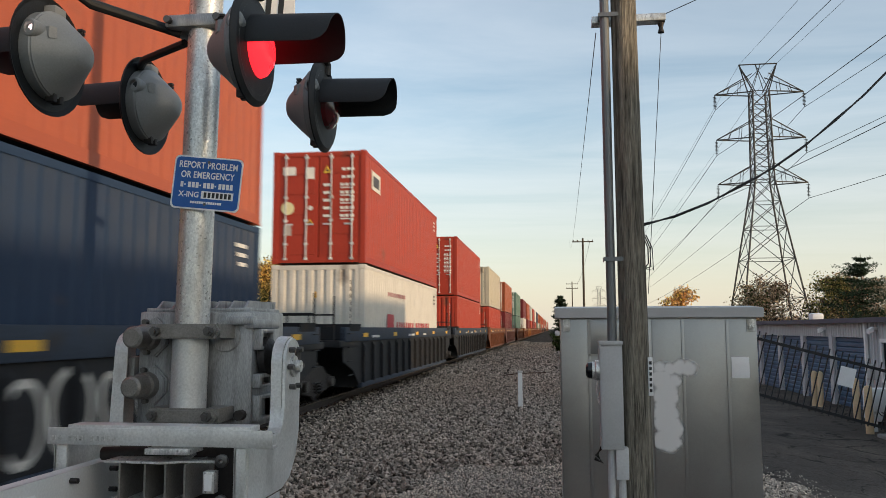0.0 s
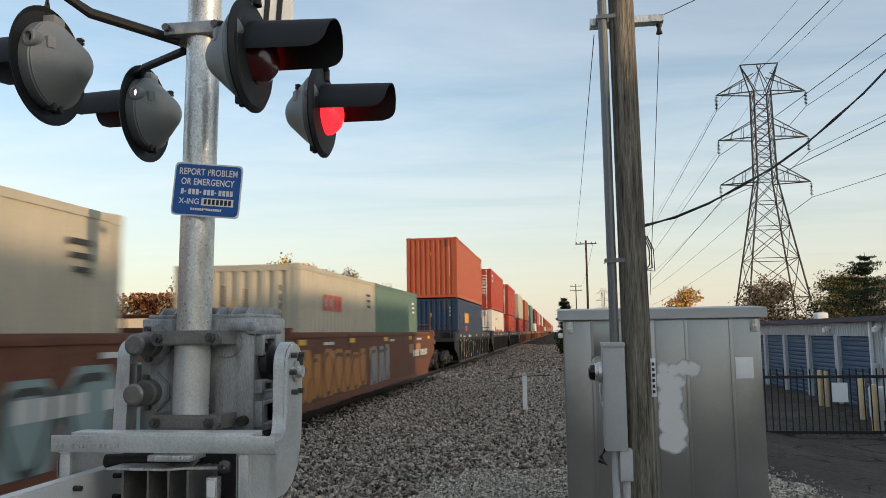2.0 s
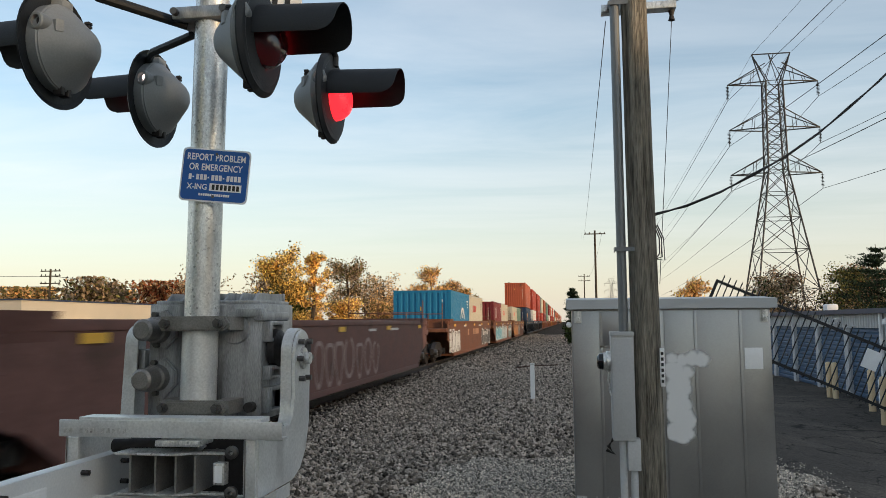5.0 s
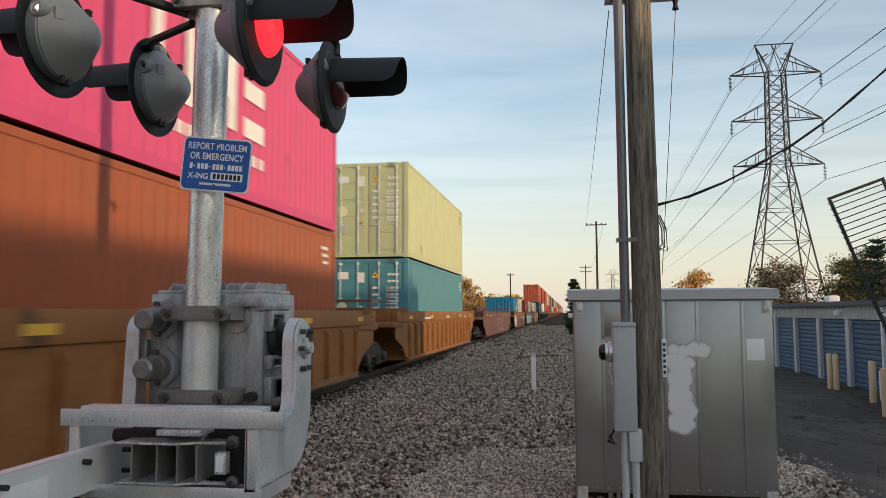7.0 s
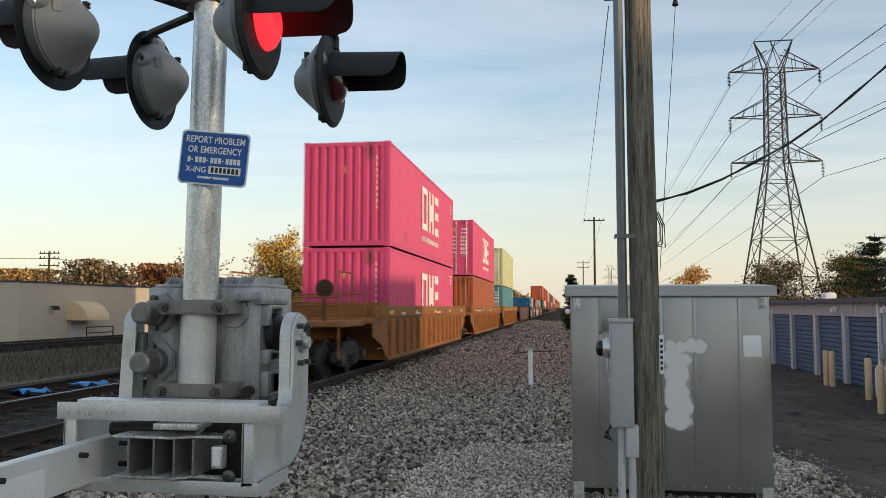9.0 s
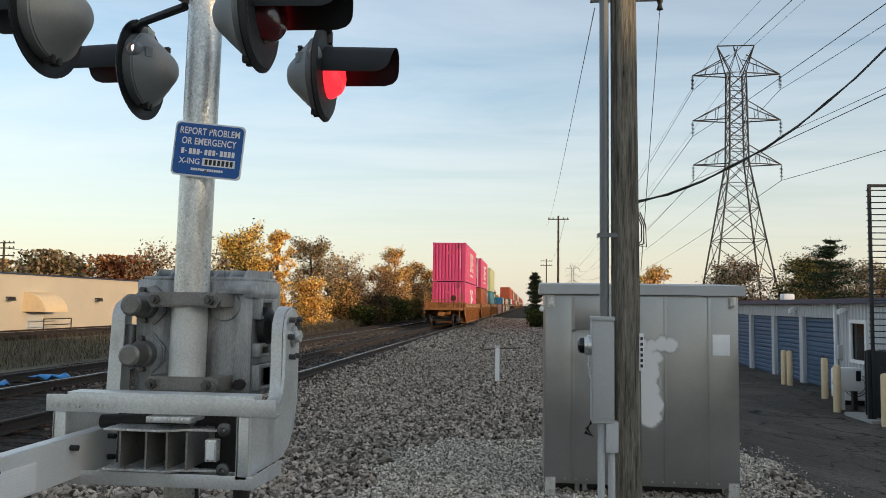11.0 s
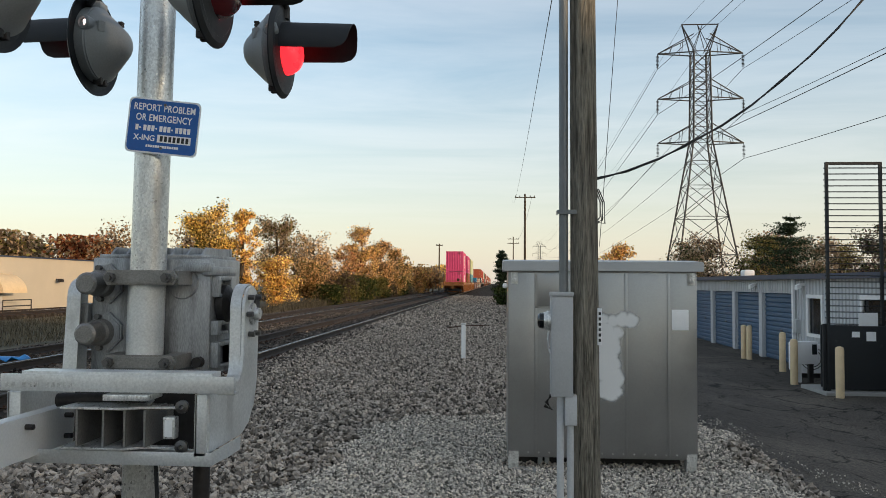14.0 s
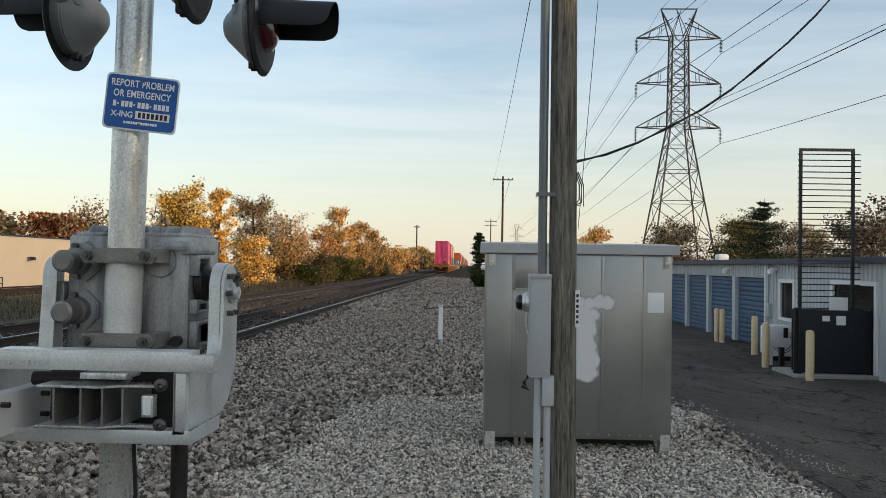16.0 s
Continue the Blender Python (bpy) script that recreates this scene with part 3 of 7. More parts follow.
PINK, RUSTY, YELLOW, TEAL, GREY = (0.60, 0.075, 0.19), (0.33, 0.09, 0.04), (0.50, 0.52, 0.30), (0.08, 0.24, 0.28), (0.45, 0.45, 0.42)


def wheel_mesh():
    bm = bmesh.new()
    rot = Matrix.Rotation(radians(90), 4, "Y")
    for sx in (-1, 1):
        m = Matrix.Translation((sx * 0.7525, 0, 0)) @ rot
        k = sx
        lathe(bm, [(0, -0.05), (0.12, -0.06), (0.14, -0.02), (0.36, -0.015), (0.38, -0.065), (0.42, -0.065), (0.425, 0.055), (0.38, 0.06), (0.36, 0.02),
                   (0.14, 0.03), (0.12, 0.07), (0, 0.07)], m, 20)
    rod(bm, (-0.75, 0, 0), (0.75, 0, 0), 0.08, seg=10)
    bmesh.ops.recalc_face_normals(bm, faces=bm.faces)
    return mesh_of(bm, "wheelset", "dark_steel")


def truck_meshes():
    bm = bmesh.new()
    for x0, x1 in ((-0.075, 0.075),):
        prism(bm, [(-1.05, 0.36), (-0.85, 0.30), (-0.35, 0.22), (0.35, 0.22), (0.85, 0.30), (1.05, 0.36), (1.05, 0.56), (0.8, 0.60), (0.45, 0.78),
                   (-0.45, 0.78), (-0.8, 0.60), (-1.05, 0.56)], "x", x0, x1, bevel=0.015)
    bolster = bbox(-1.05, 1.05, -0.2, 0.2, 0.45, 0.72, bevel=0.02)
    spring = bmesh.new()
    for k in (-0.12, 0.0, 0.12):
        pts = [(math.cos(a) * 0.055, k + math.sin(a) * 0.055, 0.25 + 0.24 * a / 25) for a in [i * 0.62 for i in range(41)]]
        tube(spring, pts, 0.014, 5)
    cap = bmesh.new()
    rod(cap, (0, 0, 0), (0.1, 0, 0), 0.11, seg=14)
    return (mesh_of(bm, "side_frame", "dark_steel"), mesh_of(bolster, "bolster", "dark_steel"), mesh_of(spring, "spring_nest", "dark_steel"),
            mesh_of(cap, "bearing_cap", "bolt"))


WHEELS, TRUCK = wheel_mesh(), truck_meshes()
ROLLING = []


def bogie(s, rolls):
    b = thing("wheel_truck", pose(RAIL_X, s, 0), "grimy cast steel wheel truck with two axles under well cars", "wheel truck", "wheel trucks under the train")
    for sx in (-1, 1):
        place("side_frame", TRUCK[0], b, at=pose(sx * 1.025, 0, 0))
    place("bolster", TRUCK[1], b)
    for sx in (-1, 1):
        place("spring_nest", TRUCK[2], b, at=pose(sx * 1.13, 0, 0))
        for sy in (-0.88, 0.88):
            place("bearing_cap", TRUCK[3], b, at=pose(sx * 1.1 if sx > 0 else -1.2, sy, 0.44))
    for sy in (-0.88, 0.88):
        w = place("wheelset", WHEELS, b, at=pose(0, sy, 0.425))
        if rolls:
            ROLLING.append((w, sy))
    MOVING.append((b, RAIL_X, s, 0, 0))


WELL = {}


def well_meshes(style, half):
    """style: ribbed (posts on the side sheet) or smooth (plain side plates)."""
    key = (style, half)
    if key in WELL:
        return WELL[key]
    out = []
    w, top, low = 1.42, 1.55, 0.24
    for sx in (-1, 1):
        bm = bmesh.new()
        x0, x1 = sorted((sx * (w - 0.03), sx * (w - 0.05))) if style == "ribbed" else sorted((sx * w, sx * (w - 0.03)))
        prism(bm, [(-half, top), (-half, 0.85), (-half + 0.9, 0.62), (-half + 1.5, low), (half - 1.5, low), (half - 0.9, 0.62), (half, 0.85), (half, top)], "x", x0, x1)
        out.append(("side_sheet", mesh_of(bm, "side_sheet", "car_paint"), None))
        bm = bmesh.new()
        x0, x1 = sorted((sx * (w - 0.09), sx * (w + 0.025)))
        box(bm, x0, x1, -half, half, top - 0.28 if style == "ribbed" else top - 0.07, top + 0.04, bevel=0.012)
        box(bm, x0, x1, -half + 1.5, half - 1.5, low - 0.05, low + 0.06, bevel=0.012)
        out.append(("side_sill", mesh_of(bm, "side_sill", "car_paint"), None))
        if style == "ribbed":
            n = 15
            for k in range(n):
                y = -half + 1.7 + k * (2 * half - 3.4) / (n - 1)
                bm = bmesh.new()
                x0, x1 = sorted((sx * (w - 0.04), sx * (w + 0.05)))
                prism(bm, [(x0, low + 0.05), (x1, low + 0.05), (x1, top - 0.4), (sx * (w - 0.04) if sx > 0 else x0, top - 0.28)] if sx > 0 else
                      [(x0, low + 0.05), (x1, low + 0.05), (x1, top - 0.28), (x0, top - 0.4)], "y", y - 0.035, y + 0.035)
                out.append(("rib", mesh_of(bm, "rib", "car_paint"), None))
    bm = bmesh.new()
    box(bm, -w + 0.1, w - 0.1, -half + 1.5, half - 1.5, 0.20, 0.26)
    for y in (-half + 1.5, half - 1.6):
        box(bm, -w + 0.08, w - 0.08, y, y + 0.1, 0.26, 1.2)
    out.append(("well_floor", mesh_of(bm, "well_floor", "car_paint"), None))
    for sy in (-1, 1):
        bm = bmesh.new()
        y0, y1 = sorted((sy * (half - 1.4), sy * (half + 0.35)))
        box(bm, -w, w, y0, y1, 1.16, 1.30, bevel=0.02)
        y0, y1 = sorted((sy * (half - 1.0), sy * (half + 0.75)))
        box(bm, -0.35, 0.35, y0, y1, 0.8, 1.16, bevel=0.03)
        out.append(("end_platform", mesh_of(bm, "end_platform", "car_paint"), None))
        bm = bmesh.new()
        for x in (-1.25, -0.7, 0.7, 1.25):
            rod(bm, (x, sy * (half + 0.25), 1.3), (x, sy * (half + 0.25), 2.25 if abs(x) > 1 else 1.85), 0.02, seg=6)
        for z in (1.6, 1.85):
            rod(bm, (-1.25, sy * (half + 0.25), z), (1.25, sy * (half + 0.25), z), 0.018, seg=6)
        for z in (0.55, 0.85, 1.15, 1.45):
            rod(bm, (w + 0.06, sy * (half - 0.12), z), (w + 0.06, sy * (half - 0.5), z), 0.014, seg=6)
        out.append(("hand_rail", mesh_of(bm, "hand_rail", "car_paint"), None))
        bm = bmesh.new()
        y0, y1 = sorted((sy * (half - 0.3), sy * (half - 1.25)))
        prism(bm, [(-w + 0.02, 1.3), (w - 0.02, 1.3), (w + 0.06, 1.66), (-w - 0.06, 1.66)], "y", y0, y1, bevel=0.01)
        out.append(("guide_box", mesh_of(bm, "guide_box", "car_paint"), None))
    WELL[key] = out
    return out


def well_car(s, style, half, color, label, rear_end=False, graffiti=0):
    c = thing("well_car", pose(RAIL_X, s, 0), label, "railway car", "well cars of the train")
    for name, me, at in well_meshes(style, half):
        place(name, me, c, color=(0.035, 0.048, 0.072) if name == "side_sill" and color == DARK else color, at=at)
    rnd = random.Random(int(s * 10) + 5)
    # reflective stripes and stencilled lines along the side
    for k in range(5):
        y = -half + 1.6 + k * (2 * half - 3.2) / 4
        bar(c, 1.447, y, y + 0.45, 1.36, 1.46, (0.75, 0.42, 0.04), "reflector")
    for k in range(3):
        y = rnd.uniform(-half + 2, half - 3)
        bar(c, 1.447, y, y + rnd.uniform(0.5, 1.1), 1.34, 1.40, (0.6, 0.6, 0.58))
    if style == "smooth" and color != PURP:
        bar(c, 1.4205, half - 4.4, half - 1.5, 0.76, 1.10, (0.05, 0.035, 0.03), "stencil_plate")
        for k in range(5):
            y = rnd.uniform(-half + 2, half - 3)
            bar(c, 1.421, y, y + rnd.uniform(0.4, 0.9), 0.95, 1.22, (0.40, 0.20, 0.10), "repaint_patch")
        for k in range(9):
            y = half - 4.2 + k * 0.27 + (0.25 if k > 3 else 0)
            bar(c, 1.4250, y, y + 0.17, 0.83, 1.03, (0.62, 0.6, 0.57), "stencil")
    if graffiti:
        graffiti_bars(c, half, style, rnd, graffiti)
    if rear_end:
        bm = bmesh.new()
        box(bm, -1.3, 1.3, -half - 2.3, -half - 0.3, 1.12, 1.24, bevel=0.02)
        box(bm, -0.18, 0.18, -half - 3.0, -half - 2.0, 0.72, 1.0, bevel=0.04)
        part("rear_platform", bm, "car_paint", c, color=color)
        for x in (-1.2, 1.2):
            for p, q in (((x, -half - 2.2, 0.5), (x, -half - 2.2, 2.3)), ((x, -half - 1.2, 1.24), (x, -half - 1.2, 2.3)), ((x, -half - 2.2, 2.3), (x, -half - 1.2, 2.3))):
                bm = bmesh.new()
                rod(bm, p, q, 0.022, seg=6)
                part("end_rail", bm, "car_paint", c, color=color)
        bm = bmesh.new()
        rod(bm, (-1.2, -half - 2.2, 1.75), (1.2, -half - 2.2, 1.75), 0.02, seg=6)
        part("end_rail", bm, "car_paint", c, color=color)
        bm = bmesh.new()
        rod(bm, (0.75, -half - 1.8, 1.25), (0.75, -half - 1.8, 1.95), 0.03, seg=8)
        lathe(bm, [(0, 0), (0.2, 0.0), (0.2, 0.03), (0, 0.03)], pose(0.75, -half - 1.75, 1.95, 90), 16)
        part("brake_wheel", bm, "rust", c)
    MOVING.append((c, RAIL_X, s, 0, 0))
    return c


SPRAY = {
    1: [(-8.0, -5.4, (0.62, 0.62, 0.60), (0.05, 0.04, 0.04)), (3.6, 7.6, (0.03, 0.03, 0.03), (0.62, 0.62, 0.60))],
    2: [(-7.0, -2.2, (0.07, 0.33, 0.43), (0.72, 0.72, 0.70)), (-2.2, 2.0, (0.50, 0.52, 0.52), (0.05, 0.20, 0.27)), (4.0, 7.2, (0.22, 0.30, 0.30), (0.04, 0.04, 0.04))],
    3: [(-7.6, -2.0, (0.42, 0.17, 0.035), (0.05, 0.02, 0.015)), (-1.4, 0.6, (0.25, 0.24, 0.23), (0.08, 0.05, 0.04))],
    4: [(-7.0, 4.0, None, (0.60, 0.58, 0.54))],
    5: [(-1.5, 3.5, None, (0.30, 0.22, 0.20))],
}


def graffiti_bars(c, half, style, rnd, kind):
    """Sprayed letters on the side: filled rounded blocks with curved outline strokes."""
    x = 1.4225 if style == "smooth" else 1.392
    for y, end, fill_color, line in SPRAY[kind]:
        while y < end:
            w = rnd.uniform(0.55, 0.85)
            z0, z1 = 0.32 + rnd.uniform(0, 0.06), 1.22 + rnd.uniform(-0.08, 0.08)
            if fill_color:
                fill = bmesh.new()
                prism(fill, [(y, z0), (y + w * 0.92, z0), (y + w, z0 + 0.15), (y + w, z1 - 0.2), (y + w * 0.8, z1), (y + w * 0.2, z1), (y, z1 - 0.2)], "x", x, x + 0.003)
                part("sprayed_letter", fill, "marking", c, color=fill_color)
            ol = bmesh.new()
            turn, start, wob = rnd.choice((5.4, 6.28, 4.4)), rnd.uniform(0.5, 2.2), rnd.uniform(0.0, 0.25)
            rows = []
            for k in range(25):
                a = start + k / 24 * turn
                f = 1 + wob * math.sin(3 * a)
                for rr in (0.36, 0.46):
                    rows.append(ol.verts.new((x + 0.004, y + w / 2 + w * rr * f * math.cos(a), (z0 + z1) / 2 + (z1 - z0) * (rr + 0.02) * f * math.sin(a))))
            for k in range(24):
                ol.faces.new((rows[2 * k], rows[2 * k + 1], rows[2 * k + 3], rows[2 * k + 2]))
            part("sprayed_outline", ol, "marking", c, color=line)
            y += w * rnd.uniform(0.95, 1.2)


def load(s, items, doors=(), z=0.28):
    """A stack from the well up; each item: (length, height, colour, colour word, doors, marks, offset)."""
    made = []
    for length, height, color, word, door, marks, off in items:
        if off is None:
            c = container(s, z, length, height, color, word, door, marks)
            MOVING.append((c, RAIL_X, s, z, 0))
            z += height + 0.03
        else:
            c = container(s + off, z, length, height, color, word, door, marks)
            MOVING.append((c, RAIL_X, s + off, z, 0))
        made.append(c)
    return made


L40, L20, HC, STD = 12.19, 6.06, 2.896, 2.591
DARK, TTX, ORBR, PURP = (0.020, 0.021, 0.024), (0.15, 0.062, 0.036), (0.27, 0.115, 0.04), (0.15, 0.074, 0.062)
# far front of the train: double stacks, drawn from a seeded list
FAR = random.Random(11)
PAIRS = [(RED, "brick red"), (ORANGE, "orange red"), (MAROON, "maroon"), (WHITE, "off-white"), (RUSTY, "rust brown"), (NAVY, "navy blue"), (GREY, "light grey"),
         (GREEN, "dull green")]
front_cars = [(25.4, (WHITE, "off-white"), (RED, "brick red"), False, True), (44.4, (RED, "brick red"), (RED, "brick red"), False, True),
              (63.5, (RED, "brick red"), (CREAM, "cream"), False, False), (82.6, (MAROON, "maroon"), (RUSTY, "rust brown"), False, True)]
s = 105.0
while s < 640:
    front_cars.append((s, FAR.choice(PAIRS), FAR.choice(PAIRS), False, FAR.random() < 0.5))
    s += 19.1 if FAR.random() < 0.66 else 23.0

stack = load(6.1, [(L40, HC, NAVY, "navy blue", False, "n", None), (L40, HC, ORANGE, "orange red", False, "n", None)])
bar(stack[0], 1.219, -3.3, -1.6, 1.75, 2.25, (0.75, 0.36, 0.03), "company_mark")
bar(stack[0], 1.219, -3.0, -2.2, 1.35, 1.6, (0.5, 0.06, 0.06), "company_mark")
well_car(6.1, "ribbed", 8.7, DARK, "black ribbed well car carrying two stacked containers", graffiti=4)
for s, lo, hi, d0, d1 in front_cars:
    st = load(s, [(L40, HC, lo[0], lo[1], d0, "w" if lo[0] in (WHITE, CREAM, GREY) else "n", None), (L40, HC, hi[0], hi[1], d1, "w" if hi[0] in (WHITE, CREAM) else "n", None)])
    if abs(s - 25.4) < 0.1:
        mark = [(0, 1.5, -0.1, 1.35)]
        for k in range(8):
            u = 2.2 + 1.2 * k + (0.5 if k > 3 else 0)
            mark += [(u, u + 0.3, 0, 1), (u + 0.62, u + 0.92, 0, 1), (u + 0.3, u + 0.62, 0.38, 0.6)]
        blocks(st[0], -3.4, 0.85, 0.62, (0.50, 0.03, 0.05), mark, 0.1)
        for k in range(9):
            bar(st[0], 1.219, -3.3 + 0.3 * k, -3.12 + 0.3 * k, 2.2, 2.32, (0.45, 0.2, 0.2))
        bar(st[1], 1.219, -5.4, -4.4, 2.0, 2.5, (0.72, 0.70, 0.62), "company_mark")
        bar(st[1], 1.224, -5.25, -4.55, 2.1, 2.38, (0.05, 0.04, 0.04), "company_mark")
    well_car(s, "ribbed", 8.7, DARK if s < 60 else FAR.choice((DARK, TTX, ORBR, PURP)), "ribbed well car carrying two stacked containers", graffiti=0)
centres = [6.1] + [c[0] for c in front_cars]
joints = [-2.9, centres[-1] + 9.0]
for p, q in zip(centres, centres[1:]):
    joints += [(p + q) / 2] if q - p < 20.5 else [p + 9.0, q - 9.0]
for a in joints:
    bogie(a, a < 40)
# three units with single rows of short containers
for s, near, far, g in ((-16.9, (CREAM, "weathered cream"), (GREEN, "dull green"), 3), (-35.0, (MAROON, "maroon"), (CREAM, "pale grey"), 2), (-54.2, (BLUE, "blue"), (CREAM, "cream"), 1)):
    p = load(s, [(L20, STD, near[0], near[1], False, "w" if near[0] == CREAM else "n", -3.05), (L20, STD, far[0], far[1], False, "w" if far[0] == CREAM else "n", 3.05)])
    if near[0] == CREAM or s < -30:
        k = p[0] if near[0] == CREAM else p[1]
        for i in range(4):
            y = 0.9 - 2.4 + i * 0.36
            bar(k, 1.219, y, y + 0.26, 1.75, 2.08, (0.62, 0.07, 0.05), "company_mark")
            bar(k, 1.224, y + 0.08, y + 0.19, 1.83, 2.0, CREAM if i < 2 else (0.62, 0.07, 0.05), "company_mark")
    if near[0] == MAROON:
        bar(p[0], 1.219, -1.6, -1.2, 1.5, 2.2, (0.72, 0.71, 0.68), "company_mark")
    if near[0] == BLUE:
        for i in range(5):
            y = -0.75 + i * 0.52
            bar(p[0], 1.219, y, y + 0.42, 0.78, 1.22, (0.75, 0.76, 0.75), "company_mark")
            bar(p[0], 1.224, y + 0.14, y + 0.3, 0.92, 1.08, BLUE, "company_mark")
        arc = bmesh.new()
        for r0, r1 in ((0.62, 0.75),):
            for i in range(14):
                a, b = math.pi * (0.06 + 0.88 * i / 14), math.pi * (0.06 + 0.88 * (i + 1) / 14)
                vs = [arc.verts.new((1.2215, 0.55 + r * math.cos(t), 1.28 + r * 0.85 * math.sin(t))) for r, t in ((r0, a), (r1, a), (r1, b), (r0, b))]
                arc.faces.new(vs[::-1])
        for a0 in (0.32, 0.5, 0.68):
            t = math.pi * a0
            vs = [arc.verts.new((1.2215, 0.55 + r * math.cos(t + d), 1.28 + r * 0.85 * math.sin(t + d))) for r, d in ((0.2, -0.12), (0.62, -0.1), (0.62, 0.1), (0.2, 0.12))]
            arc.faces.new(vs[::-1])
        part("company_mark", arc, "marking", p[0], color=(0.75, 0.76, 0.75))
    well_car(s, "smooth", 8.4, TTX, "brown smooth-sided well car with sprayed lettering and two short containers", graffiti=g)
for a in (-8.2, -25.9, -44.5, -62.9):
    bogie(a, True)
# an empty car
well_car(-77.2, "smooth", 10.0, PURP, "empty dark brown smooth-sided well car with faded lettering", graffiti=5)
for a in (-67.4, -87.0):
    bogie(a, True)
# last car of three units
st = load(-100.3, [(L40, HC, TEAL, "teal", True, "n", None), (L40, HC, YELLOW, "pale yellow", True, "w", None)])
st2 = load(-119.9, [(L40, HC, RUSTY, "rust brown", False, "n", None), (L40, HC, PINK, "magenta pink", True, "n", None)])
st3 = load(-139.5, [(L40, HC, PINK, "magenta pink", False, "n", None), (L40, HC, PINK, "magenta pink", False, "n", None)])
for c in (st2[1], st3[0], st3[1]):
    blocks(c, -1.2, 0.95, 1.45, (0.80, 0.78, 0.74), RING_MARK, 0.1)
    for k in range(12):
        bar(c, 1.219, -1.2 + k * 0.29, -1.02 + k * 0.29, 0.55, 0.72, (0.78, 0.74, 0.72), "company_mark")
for s in (-100.3, -119.9, -139.5):
    well_car(s, "ribbed", 8.6, ORBR, "orange-brown ribbed well car carrying two stacked containers", rear_end=s < -130)
for a in (-91.5, -110.1, -129.7, -149.0):
    bogie(a, True)



# ---- crossing signal with gate mechanism ----
MX, MY = -1.57, 3.30


def edge_strip(bm, line, thick, x0, x1):
    """A flat bar bent along a line of (y, z) points, from x0 to x1."""
    n = len(line)
    inner = []
    for i, (y, z) in enumerate(line):
        (ya, za), (yb, zb) = line[max(0, i - 1)], line[min(n - 1, i + 1)]
        d = math.hypot(yb - ya, zb - za)
        inner.append((y - thick * (zb - za) / d, z + thick * (yb - ya) / d))
    rows = [[bm.verts.new((x, *p)) for p in pts] for x in (x0, x1) for pts in (line, inner)]
    a, b, c, e = rows
    for i in range(n - 1):
        for p, q in ((a, c), (c, e), (e, b), (b, a)):
            f = bm.faces.new((p[i], p[i + 1], q[i + 1], q[i]))
            f.smooth = p is a and q is c or p is e
    for i in (0, n - 1):
        bm.faces.new((a[i], c[i], e[i], b[i]))
    bmesh.ops.recalc_face_normals(bm, faces=bm.faces)


